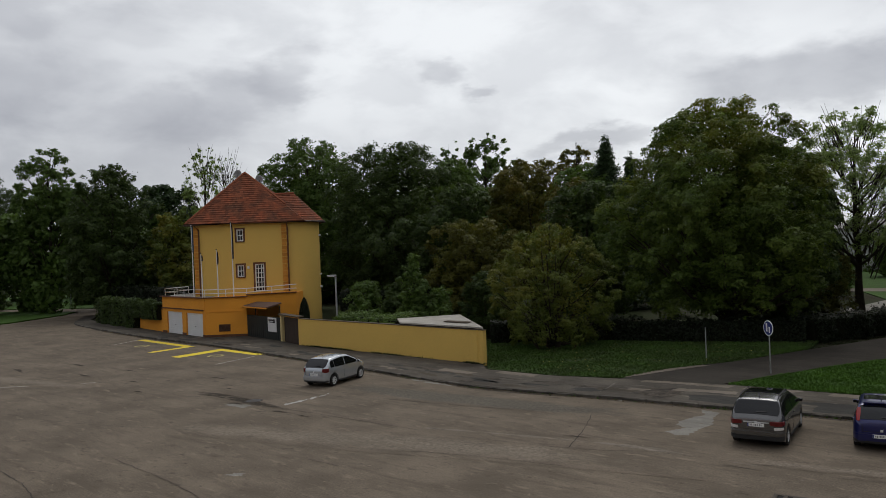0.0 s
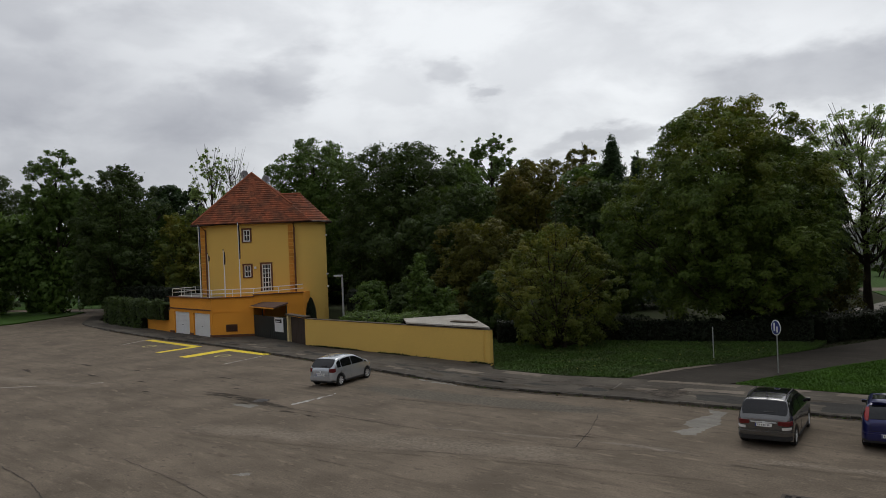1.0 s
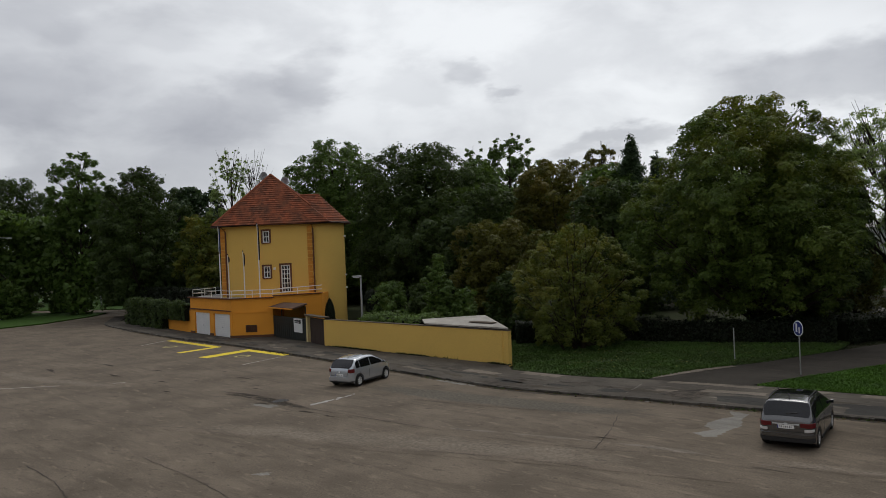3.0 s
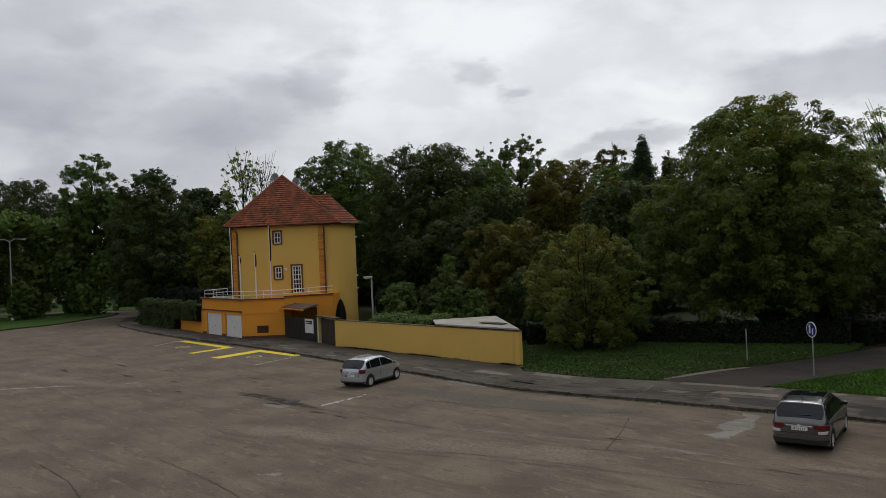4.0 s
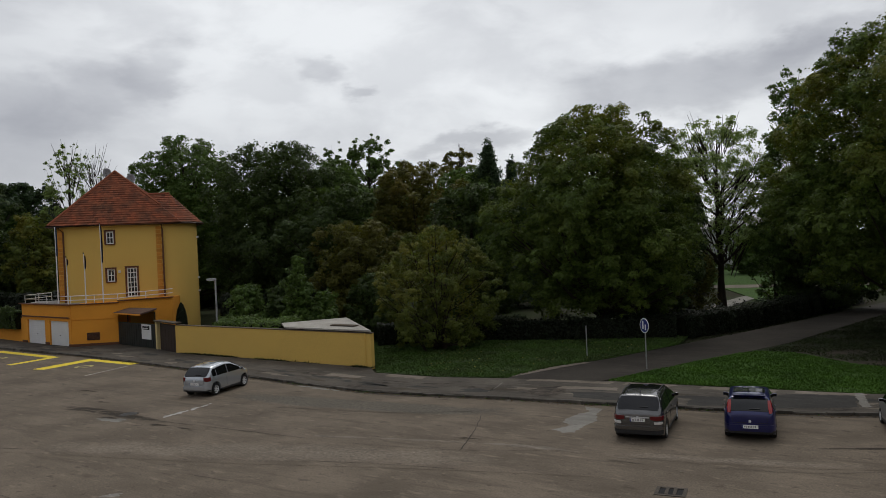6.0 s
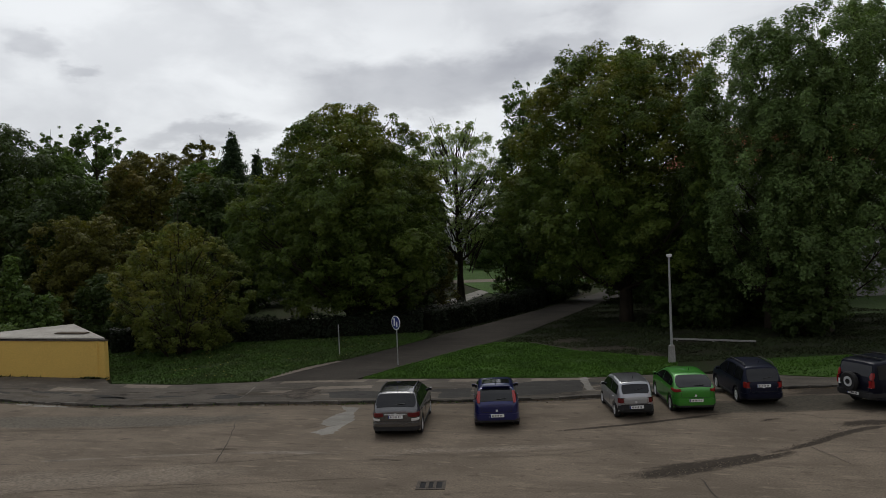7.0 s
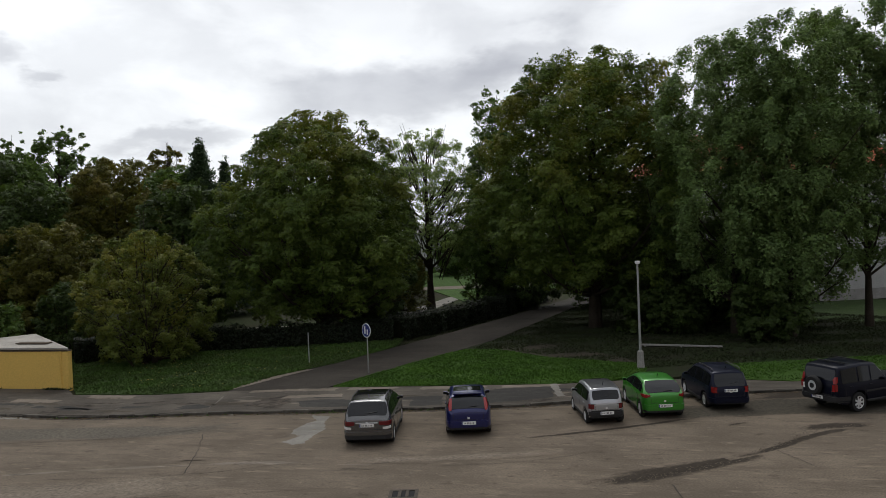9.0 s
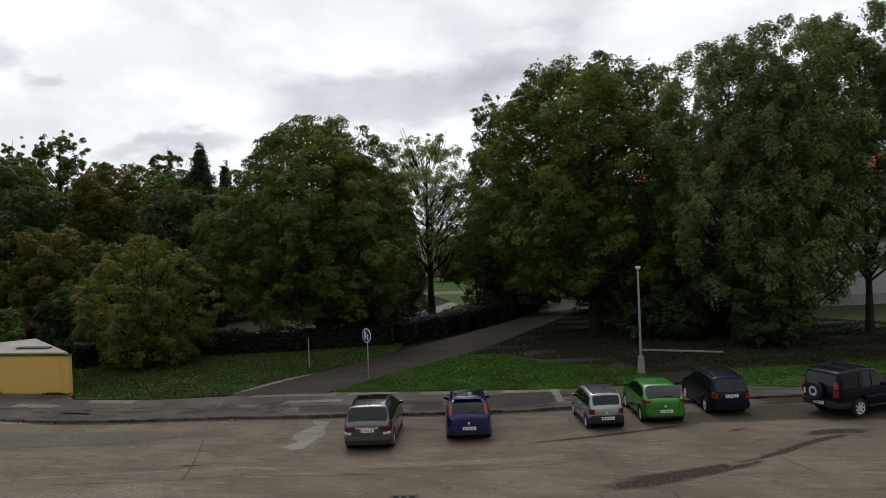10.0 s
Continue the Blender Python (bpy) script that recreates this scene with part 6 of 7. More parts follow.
# ---- marks on the asphalt ----
M["dab"] = material("worn_white_dabs", (0.50, 0.49, 0.46), 0.85, 0, 0.4, 4, 25, 0.2, (0.2, 0.18, 0.16))
M["worn"] = asphalt_material("worn_asphalt", (0.125, 0.104, 0.080), (0.215, 0.182, 0.145))
M["dirt"] = asphalt_material("dirty_asphalt", (0.040, 0.032, 0.022), (0.086, 0.070, 0.050))
M["pothole"] = material("broken_asphalt", (0.098, 0.082, 0.066), 0.95, 0, 0.6, 2.2, 11, 1.0, (0.030, 0.025, 0.020), 0.2, dist=0.03)
def strip(bm, pts, width, z, jag=0.0, rng=None):
    """A flat band along a plan line, with thickness and uneven edges."""
    p = [Vector((*q, 0)) for q in pts]
    rows = []
    for i, q in enumerate(p):
        d = (p[min(i + 1, len(p) - 1)] - p[max(i - 1, 0)]).normalized()
        nrm = Vector((-d.y, d.x, 0))
        w = width / 2
        if rng and jag:
            w *= (1 + jag * 0.6 * math.sin(i * 0.37) + jag * 0.4 * math.sin(i * 0.9 + 1)) * rng.uniform(1 - jag * 0.35, 1 + jag * 0.35)
            if i in (0, len(p) - 1):
                w *= 0.3
        rows.append((bm.verts.new((q + nrm * w).to_tuple()[:2] + (z,)), bm.verts.new((q - nrm * w).to_tuple()[:2] + (z,))))
    for (a, b), (c, d) in zip(rows, rows[1:]):
        bm.faces.new((a, b, d, c))
    bmesh.ops.recalc_face_normals(bm, faces=bm.faces)
    for f in bm.faces:
        if f.normal.z < 0:
            f.normal_flip()
    return bm


def mark(name, pts, width, mat, label, category="road marking", z=0.004):
    return tagged(part(name, strip(bmesh.new(), pts, width, z), M[mat]), label, category, "", "structure")


for p, q, w in (((-26.9, 67.0), (-20.7, 60.75), 0.34), ((-22.5, 57.6), (-20.3, 60.75), 0.34), ((-19.4, 54.2), (-17.0, 57.7), 0.55), ((-17.5, 58.0), (-13.2, 53.9), 0.34)):
    mark("road_marking", [p, q], w * 2.0, "yellow_line", "fresh bright yellow parking line on the asphalt", z=0.005 if w < 0.5 else 0.009)
for cx_, cy_ in ((-24.9, 62.1), (-16.5, 54.2)):
    bm = strip(bmesh.new(), [(cx_ + 0.5 * math.cos(k * math.tau / 24), cy_ + 0.5 * math.sin(k * math.tau / 24)) for k in range(25)], 0.2, 0.004)
    tagged(part("road_marking", bm, M["faded_yellow"]), "worn yellow ring painted on the asphalt", "road marking", "", "structure")
for p, q in (((-28.0, 63.8), (-27.2, 67.0)), ((-15.2, 49.9), (-13.5, 53.1)), ((-29.5, 43.5), (-20.5, 44.2))):
    mark("road_marking", [p, q], 0.2, "white_line", "worn white line on the asphalt")
dabs = random.Random(21)
bm = bmesh.new()
for k in range(22):
    f = k / 21
    cx_, cy_ = lerp(-7.55, -5.95, f) + dabs.uniform(-0.08, 0.08), lerp(35.55, 37.9, f) + dabs.uniform(-0.1, 0.1)
    r_ = dabs.uniform(0.05, 0.17) * (1.3 - 0.6 * f)
    bm.faces.new([bm.verts.new((cx_ + r_ * math.cos(q * 0.9) * dabs.uniform(0.5, 1.2), cy_ + r_ * math.sin(q * 0.9) * dabs.uniform(0.5, 1.2), 0.004 + 0.0002 * k)) for q in range(7)])
tagged(part("road_marking", bm, M["dab"]), "broken worn dabs of white paint on the asphalt", "road marking", "", "structure")


def soft_material(name, dark, reach=0.0, scale=(2.0, 6.0), turn=40, most=0.92):
    """The same old asphalt, darkened or bleached in broken clots that thin out towards the band's edges (attribute "mid")."""
    m = asphalt_material(name, (0.099, 0.078, 0.056), (0.180, 0.144, 0.106))
    t = m.node_tree
    b = t.nodes["Principled BSDF"]
    src = b.inputs["Base Color"].links[0].from_socket
    at = t.nodes.new("ShaderNodeAttribute")
    at.attribute_name = "mid"
    g = t.nodes.new("ShaderNodeNewGeometry")
    total = at.outputs["Fac"]
    for sc, wt_ in zip(scale, (1.5, 0.9)):
        mp = t.nodes.new("ShaderNodeMapping")
        mp.inputs["Rotation"].default_value, mp.inputs["Scale"].default_value = (0, 0, radians(turn)), (0.55, 1.3, 1)
        t.links.new(g.outputs["Position"], mp.inputs[0])
        n = t.nodes.new("ShaderNodeTexNoise")
        n.inputs["Scale"].default_value, n.inputs["Detail"].default_value, n.inputs["Roughness"].default_value = sc, 6, 0.65
        t.links.new(mp.outputs[0], n.inputs["Vector"])
        k = t.nodes.new("ShaderNodeMath")
        k.operation = "MULTIPLY_ADD"
        k.inputs[1].default_value = wt_
        t.links.new(n.outputs[0], k.inputs[0])
        t.links.new(total, k.inputs[2])
        total = k.outputs[0]
    r = t.nodes.new("ShaderNodeMapRange")
    r.inputs[1].default_value, r.inputs[2].default_value, r.inputs[4].default_value = 1.55 - reach, 2.05 - reach, most
    t.links.new(total, r.inputs[0])
    x = t.nodes.new("ShaderNodeMix")
    x.data_type = "RGBA"
    t.links.new(r.outputs[0], x.inputs[0])
    t.links.new(src, x.inputs[6])
    grit = t.nodes.new("ShaderNodeTexNoise")
    grit.inputs["Scale"].default_value, grit.inputs["Detail"].default_value, grit.inputs["Roughness"].default_value = 8.0, 5, 0.7
    t.links.new(g.outputs["Position"], grit.inputs["Vector"])
    tone = t.nodes.new("ShaderNodeMapRange")
    for k, v in enumerate((0.35, 0.65, 0.45, 1.55)):
        tone.inputs[k + 1].default_value = v
    t.links.new(grit.outputs[0], tone.inputs[0])
    y = t.nodes.new("ShaderNodeMix")
    y.data_type, y.blend_type = "RGBA", "MULTIPLY"
    y.inputs[0].default_value, y.inputs[6].default_value = 1.0, (*dark, 1)
    t.links.new(tone.outputs[0], y.inputs[7])
    t.links.new(y.outputs[2], x.inputs[7])
    t.links.new(x.outputs[2], b.inputs["Base Color"])
    return m


M["soft_dirt"] = soft_material("dirt_in_asphalt", (0.026, 0.019, 0.012), 0.18, (2.4, 9.0))
M["soft_lane"] = soft_material("darker_asphalt_lane", (0.096, 0.088, 0.070), 0.3, (0.9, 5.0), 40, 0.7)
# Tree shade and kerbside dirt painted together as darker asphalt.
M["soft_shade_dirt"] = soft_material("shaded_dirty_asphalt_by_kerb", (0.040, 0.036, 0.026), 0.58, (1.2, 6.0), 40, 0.85)
M["soft_pale"] = soft_material("bleached_asphalt", (0.225, 0.190, 0.148), -0.1, (0.8, 5.0), 40, 0.5)


def soft_band(name, line, width, mat, label, z, category="stain", step=0.3):
    """A flat band along a plan line; its "mid" value falls from the middle to nothing at the rim and the ends."""
    p = [Vector((*q, 0)) for q in smooth_line(line, step)]
    wide = width if isinstance(width, (list, tuple)) else [width, width]
    vs, mid = [], []
    cols = (-1, -0.55, 0, 0.55, 1)
    for i, q in enumerate(p):
        d = (p[min(i + 1, len(p) - 1)] - p[max(i - 1, 0)]).normalized()
        f = i / (len(p) - 1)
        k = f * (len(wide) - 1)
        w = lerp(wide[int(k)], wide[min(int(k) + 1, len(wide) - 1)], k - int(k)) / 2
        for u in cols:
            v = q + Vector((-d.y, d.x, 0)) * w * u
            vs.append((v.x, v.y, z))
            mid.append((1 - u * u) * min(1.0, 4 * f, 4 * (1 - f)))
    fs = [(i * 5 + k, i * 5 + k + 1, i * 5 + k + 6, i * 5 + k + 5) for i in range(len(p) - 1) for k in range(4)]
    me = bpy.data.meshes.new(name)
    me.from_pydata(vs, [], fs)
    me.update()
    if me.polygons[0].normal.z < 0:
        me.flip_normals()
    me.attributes.new("mid", "FLOAT", "POINT").data.foreach_set("value", mid)
    me.materials.append(M[mat])
    return tagged(new(name, me), label, category, "", "structure")


def blot(name, x, y, rx, ry, rot, mat, label, seed, z=0.004, category="stain"):
    rng = random.Random(seed)
    ph = [rng.uniform(0, 6) for _ in range(4)]
    pts = []
    for k in range(36):
        a = k * math.tau / 36
        r = 1 + 0.18 * math.sin(3 * a + ph[0]) + 0.14 * math.sin(5 * a + ph[1]) + 0.1 * math.sin(9 * a + ph[2]) + rng.uniform(-0.08, 0.08)
        u, v = rx * r * math.cos(a), ry * r * math.sin(a)
        c, s = math.cos(radians(rot)), math.sin(radians(rot))
        pts.append((x + u * c - v * s, y + u * s + v * c))
    z = z if mat != "soft_dirt" else 0.0095 + 0.0004 * (seed % 7)
    me = bpy.data.meshes.new(name)
    me.from_pydata([(x, y, z)] + [(*p, z) for p in pts], [], [(0, k + 1, (k + 1) % 36 + 1) for k in range(36)])
    me.update()
    me.attributes.new("mid", "FLOAT", "POINT").data.foreach_set("value", [1.2] + [0.15] * 36)
    me.materials.append(M[mat])
    return tagged(new(name, me), label, category, "", "structure")



def rag(name, outline, mat, label, seed, z=0.004, jag=0.06, category="patch"):
    """A flat patch with a ragged, broken edge."""
    rng = random.Random(seed)
    pts = []
    for (x0, y0), (x1, y1) in zip(outline, outline[1:] + outline[:1]):
        n = max(2, int(math.hypot(x1 - x0, y1 - y0) / 0.14))
        pts += [(lerp(x0, x1, i / n) + rng.uniform(-jag, jag), lerp(y0, y1, i / n) + rng.uniform(-jag, jag)) for i in range(n)]
    bm = bmesh.new()
    bm.faces.new([bm.verts.new((*p, z)) for p in pts])
    bmesh.ops.triangulate(bm, faces=bm.faces[:])
    bmesh.ops.recalc_face_normals(bm, faces=bm.faces)
    if sum(f.normal.z for f in bm.faces) < 0:
        bmesh.ops.reverse_faces(bm, faces=bm.faces)
    return tagged(part(name, bm, M[mat]), label, category, "", "structure")


rag("asphalt_patch", [(7.9, 27.85), (8.1, 27.3), (8.5, 27.2), (9.1, 27.9), (9.9, 28.65), (10.3, 29.7), (10.9, 30.5), (10.3, 31.2), (10.15, 30.2), (9.55, 29.9), (8.85, 29.3), (8.6, 28.8), (8.8, 28.3)], "patch", "pale concrete repair patch in the asphalt", 1)
rag("pavement_patch", [(10.6, 33.8), (10.35, 32.6), (11.2, 31.8), (12.15, 31.2), (12.7, 32.4), (11.9, 33.3)], "dark_patch", "dark smooth asphalt patch in the pavement", 91, 0.1155)
rag("pavement_patch", [(8.45, 34.9), (8.75, 34.0), (9.5, 33.3), (10.3, 33.8), (10.8, 35.4), (9.85, 35.5)], "pothole", "broken rubble-strewn patch in the pavement", 92, 0.1155, 0.12)
rag("pavement_patch", [(14.1, 29.6), (15.3, 28.85), (16.3, 30.4), (15.2, 31.1)], "dark_patch", "dark smooth asphalt patch in the pavement", 93, 0.1155)
rag("pavement_patch", [(16.9, 27.85), (18.25, 27.35), (19.9, 26.9), (21.3, 29.0), (20.2, 29.9), (18.3, 30.0)], "dark_patch", "dark smooth asphalt patch in the pavement", 94, 0.1155)
rag("pavement_patch", [(20.0, 26.85), (20.35, 26.75), (21.2, 28.1), (21.85, 29.2), (21.4, 29.1)], "patch", "pale worn strip across the pavement", 95, 0.121)
rag("asphalt_patch", [(7.3, 34.05), (7.6, 33.5), (8.1, 33.6), (8.05, 33.85)], "patch", "pale concrete fill at the kerb", 96)
rngr = random.Random(8)
for line, w in (([(11.4, 22.2), (12.3, 21.9), (13.2, 21.45), (14.9, 21.05), (16.4, 20.45)], 0.2), ([(5.8, 26.3), (7.1, 25.3), (8.9, 23.75), (10.0, 23.15), (11.4, 22.2)], 0.24), ([(-1.0, 29.9), (2.0, 28.4), (5.8, 26.3)], 0.15)):
    tagged(part("worn_ridge", strip(bmesh.new(), smooth_line(line, 0.2), w, 0.0035, 0.9, rngr), M["worn"]), "pale worn ridge line in the asphalt", "patch", "", "structure")

blot("asphalt_patch", -0.9, 40.2, 1.4, 0.35, 130, "patch", "pale worn patch in the asphalt", 2, category="patch")
blot("asphalt_patch", -9.9, 35.8, 0.8, 0.3, 150, "patch", "pale repaired spot beside the manhole", 3, category="patch")
blot("asphalt_patch", -6.95, 24.45, 0.28, 0.16, 0, "patch", "small pale spot on the asphalt", 6, category="patch")
for k, (line, w, mat, lab) in enumerate((
        ([(13.4, 17.75), (14.0, 17.45), (15.4, 17.15), (17.2, 16.84), (19.2, 16.5), (20.5, 16.5)], (0.9, 1.3, 1.2, 0.9, 0.7), "soft_dirt", "long dark broken trench in the asphalt"),
        ([(18.6, 16.75), (20.5, 16.6), (23.3, 16.75), (25.4, 16.4)], (0.3, 0.4, 0.45, 0.5), "soft_dirt", "dark broken edge in the asphalt"),
        ([(23.4, 17.5), (24.7, 17.1), (25.9, 16.2)], (0.7, 0.9, 0.6), "soft_dirt", "dark damp hollow in the asphalt"),
        ([(14.6, 22.9), (17.4, 21.95), (19.7, 21.37), (22.5, 20.79)], 0.3, "soft_dirt", "straight dark joint in the asphalt"),
        ([(11.2, 22.5), (13.1, 21.4), (14.8, 20.66), (16.4, 20.0)], 0.34, "soft_dirt", "dark joint beside a pale ridge in the asphalt"),
        ([(-5.5, 40.2), (-1.6, 36.8), (2.0, 34.3), (4.4, 32.6), (7.6, 31.0)], (1.6, 2.2, 2.0, 1.8), "soft_lane", "darker greenish asphalt lane along the kerb"),
        ([(8.0, 24.9), (10.2, 23.3), (12.6, 21.9), (14.5, 21.0), (16.3, 20.3)], 0.9, "soft_pale", "pale bleached ridge in the asphalt"),
        ([(-14, 33), (-6, 29.5), (2, 26.0), (8, 23.0)], (2.0, 3.0, 2.4), "soft_pale", "broad bleached track in the asphalt"),
        ([(-13.6, 40.2), (-11.4, 38.4), (-9.0, 36.0), (-7.4, 34.6)], (0.5, 0.9, 0.9, 0.5), "soft_dirt", "broken dark band in the asphalt by the manhole"),
        ([(-34, 52), (-26, 46), (-18, 41.5)], (1.6, 2.0, 1.2), "soft_pale", "broad bleached track in the asphalt"),
        # These two bands: dirt and leaf litter, with tree shade painted in.
        ([(25.2, 21.6), (28.0, 20.6), (31.0, 19.6), (34.0, 18.0)], (2.0, 4.0, 3.4, 2.0), "soft_dirt", "dirt, leaf litter and painted tree shade on the asphalt by the kerb"),
        ([(21.4, 22.2), (23.8, 21.0), (26.2, 19.9), (28.4, 18.2), (31.5, 16.0)], (1.6, 2.6, 3.0, 3.0), "soft_shade_dirt", "asphalt darkened for tree shade and dirt between the parked cars and the kerb"))):
    soft_band("broken_asphalt", line, w, mat, lab, 0.0022 + 0.0006 * k)
blot("broken_asphalt", -10.6, 37.7, 0.9, 0.25, 150, "soft_dirt", "dark broken spot near the manhole", 10)
blot("broken_asphalt", -12.3, 38.8, 0.6, 0.18, 160, "soft_dirt", "dark broken spot in the asphalt", 12)
blot("broken_asphalt", -8.2, 35.2, 0.7, 0.18, 150, "soft_dirt", "dark broken spot in the asphalt", 13)
blot("broken_asphalt", -16.6, 40.6, 0.45, 0.14, 140, "soft_dirt", "dark broken spot in the asphalt", 14)
blot("broken_asphalt", -28.5, 50.5, 1.4, 0.2, 130, "soft_dirt", "dark broken spot in the asphalt", 15)
for i, (x, y, rx, ry, rot) in enumerate(((-10.2, 36.3, 0.55, 0.16, 150), (-7.6, 34.0, 0.45, 0.12, 150), (-22.6, 47.2, 0.9, 0.16, 135), (-20.4, 48.6, 0.8, 0.14, 140), (-25.2, 52.0, 1.1, 0.16, 135), (-13.4, 44.2, 0.9, 0.12, 140), (-18.2, 44.0, 0.5, 0.14, 140), (-30.5, 44.0, 0.9, 0.14, 130), (-11.6, 40.4, 0.5, 0.1, 145), (4.6, 27.6, 0.5, 0.08, 148), (-6.3, 32.9, 0.5, 0.08, 140))):
    blot("broken_asphalt", x, y, rx, ry, rot, "soft_dirt", "dark broken spot in the asphalt", 110 + i)
blot("broken_asphalt", 22.3, 19.35, 0.5, 0.12, -5, "soft_dirt", "dark broken spot in the asphalt", 16)

CRACKS = [
    [(-8.0, 35.0), (-4.0, 31.8), (-1.2, 29.5)], [(-13.0, 44.5), (-8.0, 40.5), (-3.0, 36.0)], [(-5.0, 26.0), (-3.6, 24.9)],
    [(-16.0, 26.5), (-13.5, 24.0), (-11.0, 20.5)], [(-12.0, 27.0), (-8.5, 23.5), (-6.0, 20.5)], [(-1.8, 26.6), (0.4, 25.7), (3.5, 24.0)],
    [(4.0, 26.0), (5.0, 28.5), (5.8, 31.0)], [(4.9, 30.9), (5.9, 30.5)], [(0.0, 28.5), (4.0, 26.1), (7.5, 25.0)], [(8.6, 23.3), (9.3, 22.7)],
    [(9.2, 23.4), (10.6, 22.9)], [(10.9, 21.8), (13.4, 20.5), (15.6, 19.9)],
    [(15.5, 16.2), (14.6, 14.6), (14.8, 13.2)], [(20.6, 16.6), (20.0, 14.6)], [(-25.0, 38.5), (-17.0, 33.5), (-10.0, 30.8)], [(-38.0, 56.0), (-30.0, 50.0), (-20.0, 44.0)],
    [(-20.0, 51.0), (-14.0, 46.0), (-8.0, 42.5)], [(-30.0, 61.5), (-25.0, 56.5), (-21.0, 53.0)], [(-3.0, 36.0), (2.0, 33.0), (6.0, 31.8)], [(-24.0, 29.0), (-15.0, 27.0)], [(23.0, 20.5), (24.0, 18.6), (23.0, 16.9)],
]
rngc = random.Random(9)
for i, c in enumerate(CRACKS):
    line = smooth_line(c, 0.25)
    line = [(x + rngc.uniform(-0.03, 0.03), y + rngc.uniform(-0.03, 0.03)) for x, y in line]
    bm = strip(bmesh.new(), line, 0.018 if i % 3 else 0.03, 0.0135, 0.5, rngc)
    tagged(part("crack", bm, M["crack"]), "dark crack running through the asphalt", "crack", "", "structure")
rubble = bmesh.new()
for line, w, k_ in (([(14.0, 17.5), (15.2, 17.0), (16.8, 16.75), (18.4, 16.6), (21.4, 16.8), (23.6, 17.1), (25.6, 16.5)], 0.34, 420), ([(8.6, 34.4), (9.4, 33.9), (10.4, 34.6)], 0.5, 160), ([(-12.3, 38.8), (-10.6, 37.7), (-8.2, 35.2)], 0.3, 120)):
    ln_ = smooth_line(line, 0.2)
    for k in range(k_):
        x, y = ln_[rngc.randrange(len(ln_))]
        z = 0.118 if line[0][1] == 34.4 else 0.012
        x, y, r_ = x + rngc.gauss(0, w * 0.34), y + rngc.gauss(0, w * 0.34), rngc.uniform(0.01, 0.03)
        vs = [rubble.verts.new((x + r_ * math.cos(q * 1.57 + k) * rngc.uniform(0.6, 1.2), y + r_ * math.sin(q * 1.57 + k) * rngc.uniform(0.6, 1.2), z - 0.008)) for q in range(4)]
        tip = rubble.verts.new((x, y, z + r_ * rngc.uniform(0.5, 0.9)))
        for q in range(4):
            rubble.faces.new((vs[q], vs[(q + 1) % 4], tip))
M["rubble"] = material("asphalt_crumbs", (0.14, 0.118, 0.092), 0.95, 0, 0.3, 3, 20, 0, (0.09, 0.075, 0.058), 0.1, island=True)
tagged(part("asphalt_crumbs", rubble, M["rubble"]), "loose crumbs of broken asphalt along the trench", "rubble", "", "stuff")
spots = bmesh.new()
for i in range(2600):
    x, y = rngc.uniform(-45, 30), rngc.uniform(14, 62)
    if y > 60 - (x + 20) * 0.95 or y > 33 - 0.62 * (x - 8) and x > 6:
        continue
    s = rngc.uniform(0.012, 0.03) if rngc.random() < 0.93 else rngc.uniform(0.04, 0.09)
    vs = [spots.verts.new((x + s * math.cos(k * 1.257 + i) * rngc.uniform(0.6, 1.3), y + s * math.sin(k * 1.257 + i) * rngc.uniform(0.6, 1.3), 0.0145)) for k in range(5)]
    spots.faces.new(vs)
tagged(part("pale_specks", spots, M["worn"]), "pale chips and litter specks on the asphalt", "specks", "", "stuff")

for k, band in enumerate(([(9.4, 37.3), (11.0, 36.3), (12.9, 34.9), (13.3, 35.3), (11.3, 36.7), (9.8, 37.7)], [(13.4, 34.6), (15.1, 33.2), (15.7, 33.5), (13.8, 35.0)], [(16.1, 32.4), (18.6, 30.5), (19.1, 30.9), (16.6, 32.8)], [(19.3, 30.0), (21.4, 28.6), (22.0, 28.85), (19.6, 30.5)], [(2.6, 41.6), (4.4, 39.9), (4.9, 40.4), (3.0, 42.2)], [(-0.6, 43.2), (1.2, 41.5), (1.6, 41.9), (-0.2, 43.9)], [(10.2, 34.9), (12.6, 33.4), (13.0, 33.9), (10.7, 35.3)])):
    rag("pavement_band", band, "worn", "pale worn concrete band along the back of the pavement", 300 + k, 0.1185, 0.07)
# broken surface of the pavement
edge_line = smooth_line([(-26.6, 68.2), (-18.9, 60.7), (-11.8, 52.9), (-4.9, 45.1), (1.2, 38.3), (6.8, 34.4), (12.2, 30.6), (17.3, 27.2), (20.6, 25.6), (26.0, 22.9)], 0.5)
rngp = random.Random(77)
for i in range(110):
    k = rngp.randrange(2, len(edge_line) - 2)
    (x0, y0), (x1, y1) = edge_line[k - 1], edge_line[k + 1]
    d_ = math.dist((x0, y0), (x1, y1))
    o = rngp.uniform(0.45, 2.5)
    x, y = edge_line[k][0] - (y1 - y0) / d_ * o, edge_line[k][1] + (x1 - x0) / d_ * o
    kind_ = rngp.choice(("dark_patch", "dark_patch", "pothole", "worn", "dirt"))
    blot("pavement_patch", x, y, rngp.uniform(0.35, 1.2), rngp.uniform(0.1, 0.3), math.degrees(math.atan2(y1 - y0, x1 - x0)) + rngp.uniform(-12, 12), kind_, "broken uneven patch in the old pavement", 200 + i, 0.1125 + 0.0004 * (i % 6), "patch")
